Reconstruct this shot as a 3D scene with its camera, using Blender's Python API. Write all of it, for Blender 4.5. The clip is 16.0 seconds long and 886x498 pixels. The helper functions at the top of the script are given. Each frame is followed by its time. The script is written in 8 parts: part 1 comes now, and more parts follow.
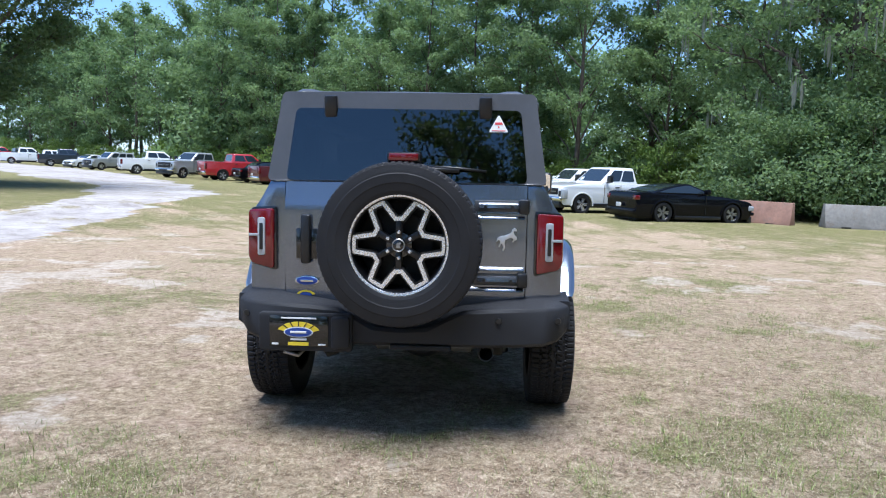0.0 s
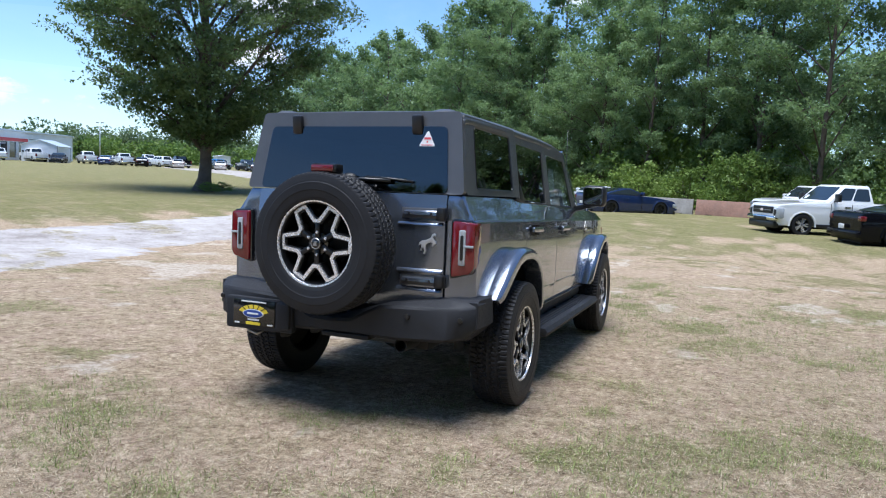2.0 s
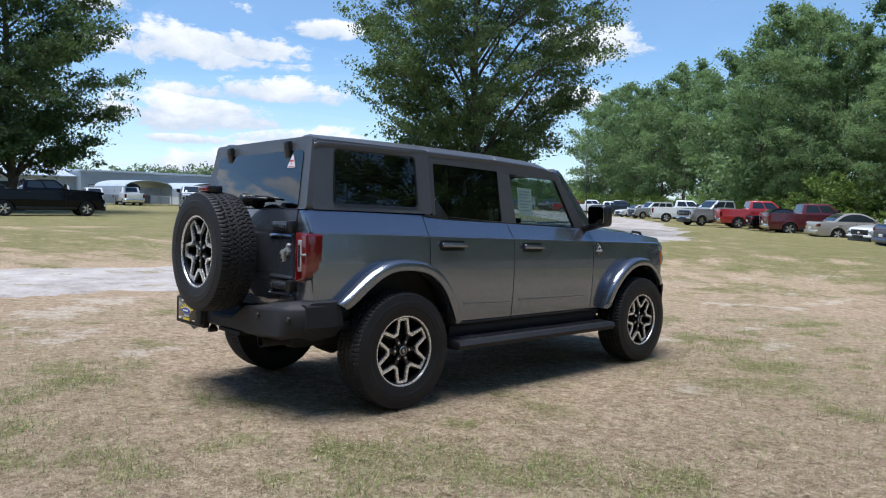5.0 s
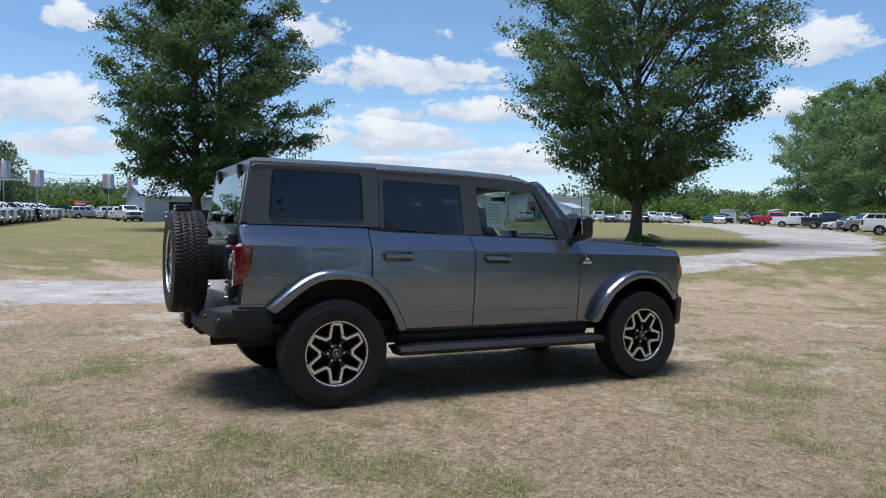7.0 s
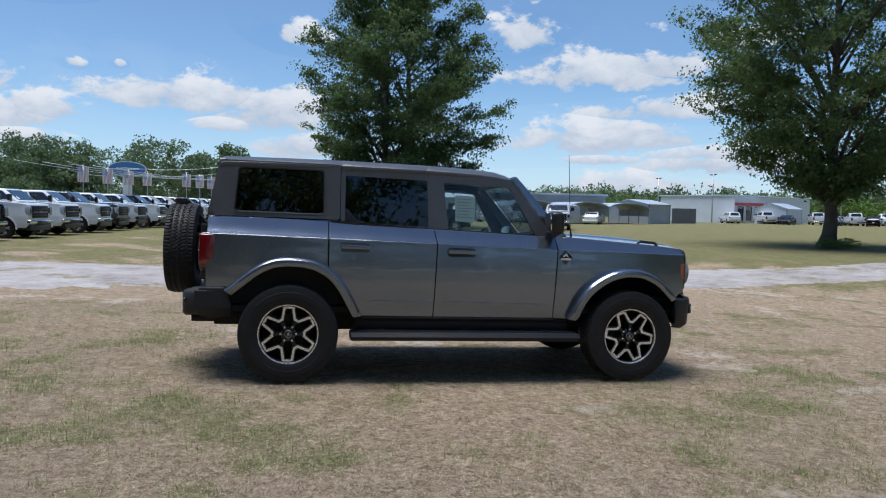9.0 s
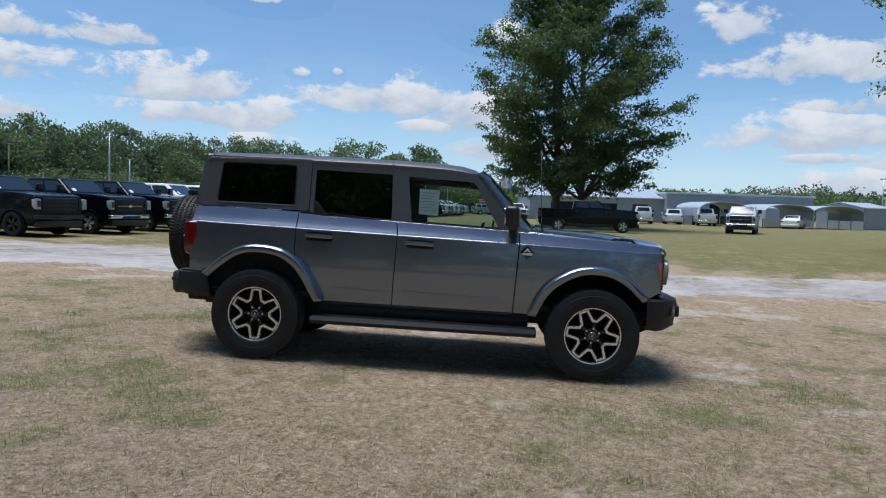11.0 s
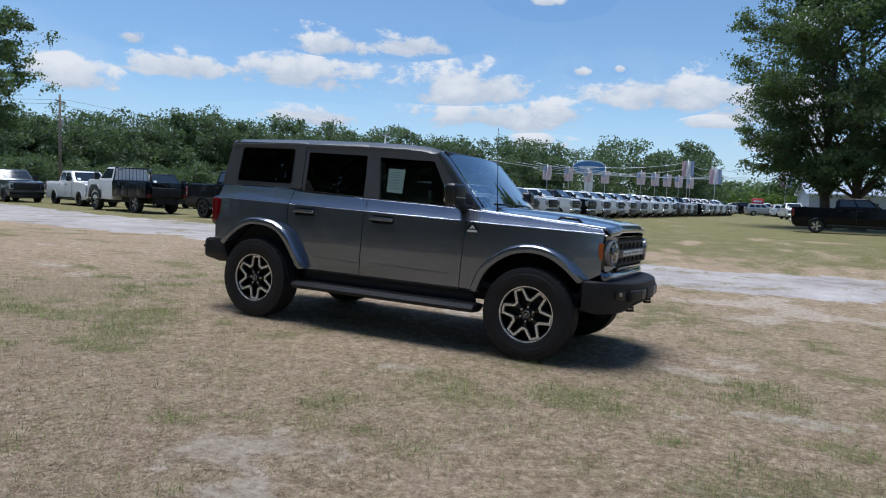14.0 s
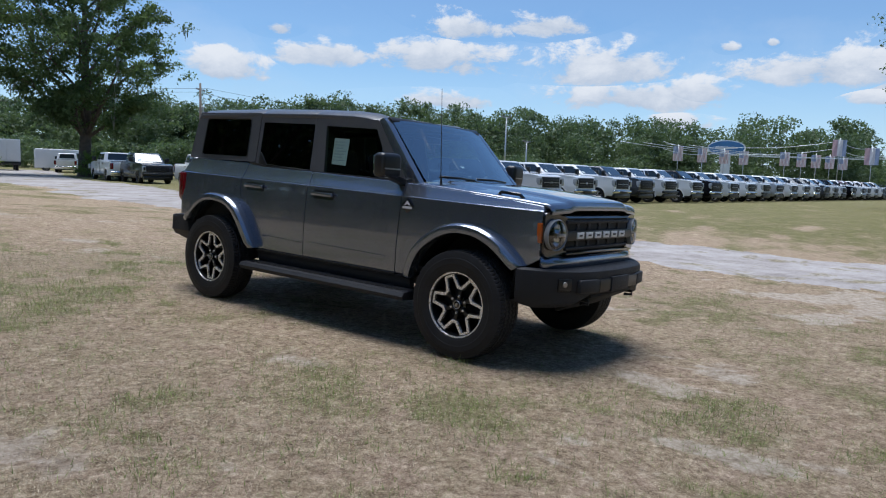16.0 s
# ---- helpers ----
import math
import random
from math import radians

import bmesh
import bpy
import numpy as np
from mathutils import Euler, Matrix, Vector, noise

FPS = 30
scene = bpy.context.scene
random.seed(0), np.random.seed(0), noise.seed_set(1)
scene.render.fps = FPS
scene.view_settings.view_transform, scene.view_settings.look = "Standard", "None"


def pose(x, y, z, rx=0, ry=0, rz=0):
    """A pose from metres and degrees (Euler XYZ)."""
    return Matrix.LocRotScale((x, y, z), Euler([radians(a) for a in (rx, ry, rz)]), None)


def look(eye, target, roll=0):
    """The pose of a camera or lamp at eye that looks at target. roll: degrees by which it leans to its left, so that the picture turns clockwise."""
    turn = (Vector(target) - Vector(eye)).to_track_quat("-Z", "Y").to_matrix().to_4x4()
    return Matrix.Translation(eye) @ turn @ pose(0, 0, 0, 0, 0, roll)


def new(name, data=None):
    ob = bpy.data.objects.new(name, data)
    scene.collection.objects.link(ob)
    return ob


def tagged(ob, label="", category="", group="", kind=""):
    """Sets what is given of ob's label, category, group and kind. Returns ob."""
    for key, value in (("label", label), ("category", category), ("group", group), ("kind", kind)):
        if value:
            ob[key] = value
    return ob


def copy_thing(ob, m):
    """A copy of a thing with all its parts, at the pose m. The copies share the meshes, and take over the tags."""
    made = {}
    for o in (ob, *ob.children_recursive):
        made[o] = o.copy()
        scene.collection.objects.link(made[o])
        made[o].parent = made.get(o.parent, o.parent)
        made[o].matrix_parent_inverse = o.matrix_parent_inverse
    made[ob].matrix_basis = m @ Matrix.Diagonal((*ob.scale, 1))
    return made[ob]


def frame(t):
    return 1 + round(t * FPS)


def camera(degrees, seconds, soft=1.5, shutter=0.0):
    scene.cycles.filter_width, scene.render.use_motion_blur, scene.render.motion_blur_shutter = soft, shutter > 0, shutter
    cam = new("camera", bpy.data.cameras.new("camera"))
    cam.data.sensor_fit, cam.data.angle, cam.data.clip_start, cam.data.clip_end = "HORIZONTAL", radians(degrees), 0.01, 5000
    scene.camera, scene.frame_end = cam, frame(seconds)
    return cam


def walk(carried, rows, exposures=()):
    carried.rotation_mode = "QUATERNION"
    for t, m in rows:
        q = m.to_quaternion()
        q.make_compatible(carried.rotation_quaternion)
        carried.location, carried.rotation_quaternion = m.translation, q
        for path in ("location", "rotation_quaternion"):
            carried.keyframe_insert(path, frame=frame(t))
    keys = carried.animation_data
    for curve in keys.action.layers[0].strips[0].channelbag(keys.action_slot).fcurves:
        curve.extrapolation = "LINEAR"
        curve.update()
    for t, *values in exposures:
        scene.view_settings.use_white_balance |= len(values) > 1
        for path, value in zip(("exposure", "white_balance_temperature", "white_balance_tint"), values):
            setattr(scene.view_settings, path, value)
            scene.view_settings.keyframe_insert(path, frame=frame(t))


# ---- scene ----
cam = camera(63.4, 16.0, soft=1.1)
PATH = [
    (0, (0.362, -5.885, 1.466), (0.265, -3.899, 1.245), 2.39),
    (0.5, (0.779, -5.963, 1.485), (0.504, -3.996, 1.253), 2.36),
    (1, (1.192, -5.915, 1.487), (0.749, -3.979, 1.250), 2.53),
    (1.5, (1.673, -5.939, 1.520), (1.071, -4.046, 1.291), 2.69),
    (2, (2.125, -5.902, 1.525), (1.379, -4.059, 1.313), 2.97),
    (2.5, (2.600, -5.863, 1.529), (1.721, -4.076, 1.343), 2.84),
    (3, (3.028, -5.686, 1.510), (2.021, -3.966, 1.343), 2.71),
    (3.5, (3.465, -5.481, 1.495), (2.337, -3.836, 1.339), 2.28),
    (4, (3.866, -5.203, 1.483), (2.622, -3.644, 1.328), 1.95),
    (6.5, (5.629, -3.554, 1.498), (3.918, -2.524, 1.394), 0.89),
    (7, (5.921, -3.179, 1.500), (4.146, -2.263, 1.397), 0.57),
    (7.5, (6.170, -2.716, 1.471), (4.331, -1.936, 1.367), 0.24),
    (8, (6.430, -2.283, 1.479), (4.542, -1.632, 1.371), 0.42),
    (8.5, (6.611, -1.828, 1.483), (4.683, -1.308, 1.372), 0.71),
    (9, (6.782, -1.355, 1.481), (4.822, -0.972, 1.370), 0.99),
    (11.5, (7.080, 1.164, 1.454), (5.104, 0.881, 1.325), 2.13),
    (12, (7.068, 1.653, 1.417), (5.115, 1.244, 1.281), 2.56),
    (12.5, (7.098, 2.152, 1.413), (5.178, 1.613, 1.272), 2.49),
    (13, (7.007, 2.627, 1.392), (5.126, 1.961, 1.249), 2.43),
    (13.5, (6.872, 3.077, 1.380), (5.036, 2.296, 1.236), 2.28),
    (14, (6.640, 3.501, 1.368), (4.851, 2.619, 1.218), 2.15),
    (14.5, (6.345, 3.876, 1.359), (4.604, 2.904, 1.199), 2.01),
    (15, (5.982, 4.167, 1.366), (4.288, 3.118, 1.189), 2.09),
    (15.5, (5.560, 4.334, 1.345), (3.914, 3.213, 1.150), 2.07),
    (16, (5.101, 4.476, 1.333), (3.508, 3.285, 1.123), 2.05),
]
walk(cam, [(t, look(eye, target, roll)) for t, eye, target, roll in PATH],
     exposures=[(0.0, 1.23, 5650, 10), (2.0, 1.04, 5750, 10), (4.0, 0.88, 6050, 10), (6.5, 0.63, 6050, 10), (9.0, 0.40, 5950, 10), (12.0, 0.35, 5950, 10), (16.0, 0.41, 5900, 10)])

# ---- daylight: high hazy sun and a sky with cumulus ----
SUN_DIR = Vector((-0.03, -0.20, 1.0)).normalized()      # towards the sun
sun = new("sun", bpy.data.lights.new("sun", "SUN"))
sun.data.energy, sun.data.angle, sun.data.color = 3.4, radians(38.0), (1.0, 0.96, 0.90)
sun.matrix_world = look((0, 0, 40), Vector((0, 0, 40)) - SUN_DIR)

# clouds: azimuth (from +y towards -x) and height in radians, half width, half height
CLOUDS = [
    (1.10, 0.192, 0.087, 0.024), (0.99, 0.219, 0.059, 0.017), (1.07, 0.135, 0.134, 0.020),
    (1.12, 0.106, 0.071, 0.024), (1.01, 0.075, 0.110, 0.017), (0.21, 0.232, 0.047, 0.016),
    (1.12, 0.035, 0.126, 0.024), (1.57, 0.229, 0.039, 0.019), (1.27, 0.238, 0.051, 0.035),
    (1.16, 0.188, 0.126, 0.035), (1.61, 0.127, 0.095, 0.043), (1.18, 0.100, 0.110, 0.032),
    (1.08, 0.136, 0.067, 0.016), (1.17, 0.070, 0.063, 0.009), (0.63, 0.209, 0.079, 0.039),
    (0.65, 0.134, 0.047, 0.020), (1.57, 0.082, 0.071, 0.024), (1.71, 0.141, 0.138, 0.028),
    (1.89, 0.115, 0.067, 0.020), (1.85, 0.170, 0.014, 0.007), (1.80, 0.174, 0.009, 0.006),
    (1.91, 0.076, 0.051, 0.016), (1.67, 0.107, 0.047, 0.013), (1.12, 0.099, 0.102, 0.020),
    (1.02, 0.065, 0.102, 0.024), (2.23, 0.155, 0.110, 0.030), (2.19, 0.194, 0.063, 0.020),
    (2.08, 0.200, 0.063, 0.017), (2.00, 0.146, 0.095, 0.033), (1.96, 0.108, 0.134, 0.024),
    (2.21, 0.098, 0.079, 0.016), (2.38, 0.152, 0.071, 0.020), (1.92, 0.076, 0.039, 0.009),
    (1.90, 0.260, 0.025, 0.009), (2.51, 0.127, 0.059, 0.027), (2.44, 0.181, 0.024, 0.011)]
world = bpy.data.worlds.new("sky")
scene.world = world
world.use_nodes = True


class Nodes:
    """Short way to wire a node tree."""

    def __init__(self, tree):
        self.tree = tree
        self.tree.nodes.clear()

    def node(self, kind, **props):
        n = self.tree.nodes.new(kind)
        for key, value in props.items():
            setattr(n, key, value)
        return n

    def put(self, socket, value):
        if isinstance(value, bpy.types.NodeSocket):
            self.tree.links.new(value, socket)
        elif value is not None:
            socket.default_value = value

    def math(self, op, a, b=None, c=None, clamp=False):
        n = self.node("ShaderNodeMath", operation=op, use_clamp=clamp)
        for s, v in zip(n.inputs, (a, b, c)):
            self.put(s, v)
        return n.outputs[0]

    def mix(self, f, a, b, blend="MIX"):
        n = self.node("ShaderNodeMix", data_type="RGBA", blend_type=blend)
        self.put(n.inputs["Factor"], f)
        self.put(n.inputs[6], rgba(a))
        self.put(n.inputs[7], rgba(b))
        return n.outputs[2]

    def noise(self, vec, scale, detail=3.0, rough=0.55, distort=0.0):
        n = self.node("ShaderNodeTexNoise")
        self.put(n.inputs["Vector"], vec)
        n.inputs["Scale"].default_value = scale
        n.inputs["Detail"].default_value = detail
        n.inputs["Roughness"].default_value = rough
        n.inputs["Distortion"].default_value = distort
        return n.outputs["Fac"]

    def ramp(self, fac, stops):
        n = self.node("ShaderNodeValToRGB")
        self.put(n.inputs[0], fac)
        el = n.color_ramp.elements
        while len(el) < len(stops):
            el.new(0.5)
        for e, (p, c) in zip(el, stops):
            e.position, e.color = p, rgba(c)
        return n.outputs[0]

    def smooth(self, v, lo, hi):
        n = self.node("ShaderNodeMapRange", interpolation_type="SMOOTHSTEP")
        self.put(n.inputs[0], v)
        n.inputs[1].default_value, n.inputs[2].default_value = lo, hi
        return n.outputs[0]


def rgba(c):
    if isinstance(c, (tuple, list)):
        return (*c, 1.0) if len(c) == 3 else tuple(c)
    if isinstance(c, (int, float)):
        return (c, c, c, 1.0)
    return c


w = Nodes(world.node_tree)
coord = w.node("ShaderNodeTexCoord").outputs["Generated"]
sep = w.node("ShaderNodeSeparateXYZ")
w.put(sep.inputs[0], coord)
azim = w.math("ARCTAN2", w.math("MULTIPLY", sep.outputs[0], -1.0), sep.outputs[1])
elev = w.math("ARCSINE", sep.outputs[2])
sky = w.node("ShaderNodeTexSky", sky_type="NISHITA", sun_disc=False)
sky.sun_elevation = math.asin(SUN_DIR.z)
sky.sun_rotation = math.atan2(SUN_DIR.x, SUN_DIR.y)
sky.air_density, sky.dust_density, sky.ozone_density = 0.95, 0.12, 4.5
best, lift = None, None
for az, el, a, b in CLOUDS:
    dx = w.math("DIVIDE", w.math("SUBTRACT", azim, az), a)
    dy = w.math("DIVIDE", w.math("SUBTRACT", elev, el), b)
    d = w.math("SUBTRACT", 1.0, w.math("SQRT", w.math("ADD", w.math("MULTIPLY", dx, dx), w.math("MULTIPLY", dy, dy))))
    if best is None:
        best, lift = d, dy
    else:                                            # height within the cloud that is nearest
        lift = w.math("ADD", lift, w.math("MULTIPLY", w.math("GREATER_THAN", d, best), w.math("SUBTRACT", dy, lift)))
        best = w.math("MAXIMUM", best, d)
stretch = w.node("ShaderNodeCombineXYZ")
w.put(stretch.inputs[0], azim)
w.put(stretch.inputs[1], w.math("MULTIPLY", elev, 1.7))
puff = w.noise(stretch.outputs[0], 15.0, 10.0, 0.64, 0.2)
broad = w.noise(stretch.outputs[0], 4.0, 3.0, 0.5)
body = w.math("ADD", w.math("MULTIPLY", w.math("MAXIMUM", best, -0.8), 0.85), w.math("MULTIPLY", w.math("SUBTRACT", puff, 0.5), 3.3))
body = w.math("SUBTRACT", body, w.math("MULTIPLY", w.smooth(lift, -0.3, -1.1), 0.5))      # flat bases
high = w.math("MULTIPLY", w.math("SUBTRACT", broad, 0.70), 3.0)       # scattered cloud overhead and behind
high = w.math("MULTIPLY", high, w.smooth(elev, 0.3, 0.5))
dens = w.smooth(w.math("MAXIMUM", body, high), -0.08, 0.42)
veil = w.math("MULTIPLY", w.smooth(w.noise(stretch.outputs[0], 5.0, 5.0, 0.6), 0.4, 0.75), w.smooth(elev, 0.45, 0.02))
dens = w.math("MAXIMUM", dens, w.math("MULTIPLY", veil, 0.22))
horizon = w.math("MULTIPLY", w.smooth(elev, 0.21, -0.02), 0.52)
lit = w.math("ADD", w.math("MULTIPLY", lift, 0.55), w.math("MULTIPLY", w.math("SUBTRACT", puff, 0.5), 2.4))
shade = w.mix(w.smooth(lit, -0.60, 0.75), (4.1, 4.6, 5.3), (6.8, 6.8, 6.8))
clear = w.mix(1.0, sky.outputs[0], (0.88, 1.0, 1.03), "MULTIPLY")
colour = w.mix(horizon, clear, (5.4, 6.6, 7.8))
colour = w.mix(dens, colour, shade)
back = w.node("ShaderNodeBackground")
w.put(back.inputs[0], colour)
back.inputs[1].default_value = 0.09
w.put(w.node("ShaderNodeOutputWorld").inputs[0], back.outputs[0])


# ---- materials ----
def material(name, colour, rough=0.5, metal=0.0, vary=0.0, scale=6.0, bump=0.0, bump_scale=60.0, coat=0.0, spec=0.5, emit=0.0, dirt=None):
    """A surface with two scales of variation, in object coordinates."""
    m = bpy.data.materials.new(name)
    m.use_nodes = True
    n = Nodes(m.node_tree)
    at = n.node("ShaderNodeTexCoord").outputs["Object"]
    p = n.node("ShaderNodeBsdfPrincipled")
    col = rgba(colour)
    if vary:
        big = n.noise(at, scale, 4.0)
        small = n.noise(at, scale * 9.0, 3.0)
        f = n.math("ADD", n.math("MULTIPLY", big, 0.65), n.math("MULTIPLY", small, 0.35))
        lo = tuple(max(0.0, c * (1 - vary)) for c in col[:3])
        hi = tuple(min(1.0, c * (1 + vary)) for c in col[:3])
        col = n.ramp(f, [(0.3, lo), (0.7, hi)])
        if dirt:
            col = n.mix(n.math("MULTIPLY", n.smooth(n.noise(at, scale * 2.3, 5.0, 0.7), 0.5, 0.75), 0.7), col, dirt)
        n.put(p.inputs["Roughness"], n.math("ADD", n.math("MULTIPLY", small, 0.2), rough - 0.1, clamp=True))
    else:
        p.inputs["Roughness"].default_value = rough
    n.put(p.inputs["Base Color"], col)
    p.inputs["Metallic"].default_value = metal
    p.inputs["Specular IOR Level"].default_value = spec
    p.inputs["Coat Weight"].default_value = coat
    p.inputs["Coat Roughness"].default_value = 0.04
    if emit:
        n.put(p.inputs["Emission Color"], rgba(colour))
        p.inputs["Emission Strength"].default_value = emit
    if bump:
        b = n.node("ShaderNodeBump")
        b.inputs["Strength"].default_value = bump
        b.inputs["Distance"].default_value = 0.01
        n.put(b.inputs["Height"], n.noise(at, bump_scale, 3.0))
        n.put(p.inputs["Normal"], b.outputs[0])
    n.put(n.node("ShaderNodeOutputMaterial").inputs[0], p.outputs[0])
    return m


def car_paint(name, colour, metal=0.35, rough=0.32, flake=0.06, dusty=0.04, spec=0.5, coat=1.0):
    m = bpy.data.materials.new(name)
    m.use_nodes = True
    n = Nodes(m.node_tree)
    at = n.node("ShaderNodeTexCoord").outputs["Object"]
    p = n.node("ShaderNodeBsdfPrincipled")
    fl = n.noise(at, 900.0, 1.0)
    dust = n.noise(at, 3.0, 5.0, 0.65)
    c = n.mix(fl, tuple(v * (1 - flake * 4) for v in colour), tuple(min(1, v * (1 + flake * 4)) for v in colour))
    c = n.mix(n.math("MULTIPLY", n.smooth(dust, 0.45, 0.8), dusty), c, (0.42, 0.38, 0.33))
    n.put(p.inputs["Base Color"], c)
    p.inputs["Metallic"].default_value = metal
    n.put(p.inputs["Roughness"], n.math("ADD", n.math("MULTIPLY", dust, 0.12), rough - 0.05))
    p.inputs["Coat Weight"].default_value = coat
    p.inputs["Specular IOR Level"].default_value = spec
    p.inputs["Coat Roughness"].default_value = 0.03
    n.put(n.node("ShaderNodeOutputMaterial").inputs[0], p.outputs[0])
    return m


def glass(name, tint, gloss=0.0):
    """Window glass: tinted see-through with a clear reflection."""
    m = bpy.data.materials.new(name)
    m.use_nodes = True
    n = Nodes(m.node_tree)
    t = n.node("ShaderNodeBsdfTransparent")
    t.inputs[0].default_value = rgba(tint)
    g = n.node("ShaderNodeBsdfGlossy")
    g.inputs["Roughness"].default_value = 0.015
    f = n.node("ShaderNodeLayerWeight")
    f.inputs[0].default_value = 0.5
    fall = n.math("MULTIPLY", n.math("POWER", f.outputs["Facing"], 4.0), 1.15)
    mixer = n.node("ShaderNodeMixShader")
    n.put(mixer.inputs[0], n.math("ADD", fall, 0.03 + gloss, clamp=True))
    n.put(mixer.inputs[1], t.outputs[0])
    n.put(mixer.inputs[2], g.outputs[0])
    n.put(n.node("ShaderNodeOutputMaterial").inputs[0], mixer.outputs[0])
    return m


def foliage(name, dark, light, scale=0.35, trans=0.3, speck=0.40):
    m = bpy.data.materials.new(name)
    m.use_nodes = True
    n = Nodes(m.node_tree)
    geo = n.node("ShaderNodeNewGeometry")
    at = n.node("ShaderNodeTexCoord").outputs["Object"]
    info = n.node("ShaderNodeObjectInfo")
    big = n.noise(at, scale, 3.0)
    f = n.math("ADD", n.math("MULTIPLY", geo.outputs["Random Per Island"], speck), n.math("MULTIPLY", big, 1.15 - speck))
    f = n.math("ADD", f, n.math("MULTIPLY", n.math("SUBTRACT", info.outputs["Random"], 0.5), 0.35))
    col = n.ramp(f, [(0.2, dark), (0.95, light)])
    p = n.node("ShaderNodeBsdfPrincipled")
    n.put(p.inputs["Base Color"], col)
    p.inputs["Roughness"].default_value = 0.55
    p.inputs["Specular IOR Level"].default_value = 0.35
    tr = n.node("ShaderNodeBsdfTranslucent")
    n.put(tr.inputs[0], n.mix(0.5, col, (0.15, 0.235, 0.05)))
    mixer = n.node("ShaderNodeMixShader")
    mixer.inputs[0].default_value = trans
    n.put(mixer.inputs[1], p.outputs[0])
    n.put(mixer.inputs[2], tr.outputs[0])
    n.put(n.node("ShaderNodeOutputMaterial").inputs[0], mixer.outputs[0])
    return m


PAINT = car_paint("dark grey metallic paint", (0.172, 0.196, 0.244), 0.8, 0.22, dusty=0.05)
HARDTOP = material("dark grey moulded hardtop", (0.066, 0.068, 0.075), 0.38, coat=0.25, vary=0.12, scale=3, bump=0.15, bump_scale=500)
PLASTIC = material("black grained plastic", (0.018, 0.019, 0.023), 0.6, spec=0.35, vary=0.2, scale=4, bump=0.25, bump_scale=350)
TRIM = material("satin black trim", (0.012, 0.012, 0.013), 0.35, vary=0.15)
GLOSSBLACK = material("gloss black", (0.008, 0.008, 0.009), 0.12, coat=0.6)
RUBBER = material("tyre rubber", (0.014, 0.014, 0.016), 0.55, spec=0.3, vary=0.3, scale=9, bump=0.2, bump_scale=160, dirt=(0.018, 0.0165, 0.015))
RIMBLACK = material("black wheel enamel", (0.005, 0.005, 0.006), 0.3, vary=0.2, scale=12)
ALLOY = material("machined alloy", (0.78, 0.78, 0.80), 0.27, 0.75, vary=0.06, scale=14)
STEEL = material("bare steel", (0.35, 0.34, 0.33), 0.4, 0.9, vary=0.25, scale=12)
SILVER = material("satin silver", (0.62, 0.62, 0.63), 0.38, 0.6, vary=0.1, scale=40)
MIRROR = material("mirror silver", (0.82, 0.84, 0.85), 0.02, 1.0)
CHROME = material("chrome", (0.8, 0.8, 0.82), 0.08, 1.0)
UNDER = material("underbody black", (0.015, 0.015, 0.015), 0.8, vary=0.3)
CLOTH = material("black seat cloth", (0.02, 0.02, 0.022), 0.85, vary=0.3, scale=20, bump=0.3, bump_scale=300)
REDLENS = material("red lamp lens", (0.13, 0.004, 0.007), 0.12, coat=0.8, vary=0.15, scale=25)
CLEARLENS = material("clear lamp lens", (0.36, 0.38, 0.40), 0.1, coat=0.8, vary=0.1, scale=25)
SMOKE = material("smoked lamp rim", (0.20, 0.21, 0.22), 0.15, coat=0.6, vary=0.1, scale=25)
AMBER = material("amber lens", (0.34, 0.075, 0.012), 0.15, coat=0.6)
WHITELETTER = material("white plate", (0.72, 0.72, 0.72), 0.4)
YELLOWINK = material("yellow print", (0.72, 0.55, 0.03), 0.5)
BLUEINK = material("blue print", (0.02, 0.055, 0.27), 0.4)
REDINK = material("red print", (0.55, 0.05, 0.06), 0.5)
PAPER = material("printed paper", (0.62, 0.70, 0.68), 0.7, vary=0.08, scale=30)
GLASS_DARK = glass("privacy glass", (0.20, 0.215, 0.225), 0.035)
GLASS_REAR = glass("rear privacy glass", (0.20, 0.215, 0.225), 0.07)
GLASS_DOOR = glass("lightly tinted glass", (0.84, 0.89, 0.88), 0.0)
GLASS_CLEAR = glass("windscreen glass", (0.70, 0.80, 0.83), 0.42)
GLASS_LAMP = glass("lamp lens glass", (0.62, 0.65, 0.66), 0.06)
GLASS_CAR = material("dark car glass", (0.02, 0.027, 0.034), 0.05, coat=0.35, spec=0.5)
BARK = material("grey brown bark", (0.11, 0.085, 0.065), 0.9, vary=0.45, scale=3, bump=0.9, bump_scale=22)
CONCRETE = material("weathered concrete", (0.21, 0.20, 0.185), 0.85, vary=0.4, scale=1.2, bump=0.4, bump_scale=40, dirt=(0.12, 0.08, 0.055))
RUSTY = material("rust-stained concrete", (0.24, 0.135, 0.10), 0.85, vary=0.4, scale=1.2, bump=0.4, bump_scale=40, dirt=(0.15, 0.12, 0.10))
LEAF_OAK = foliage("oak leaves", (0.049, 0.084, 0.037), (0.190, 0.262, 0.112), trans=0.48)
LEAF_WOOD = foliage("woodland leaves", (0.090, 0.148, 0.073), (0.315, 0.435, 0.205), 0.25, 0.56)
LEAF_BUSH = foliage("bright undergrowth leaves", (0.07, 0.13, 0.025), (0.24, 0.33, 0.07), 0.5, 0.42)
# a little blue haze of distance is mixed into these greens
LEAF_FAR = foliage("haze-tinted far leaves", (0.055, 0.088, 0.050), (0.17, 0.225, 0.115), 0.12, 0.4)
MOSS = foliage("grey hanging moss", (0.17, 0.18, 0.15), (0.36, 0.36, 0.30), 0.6, 0.3)
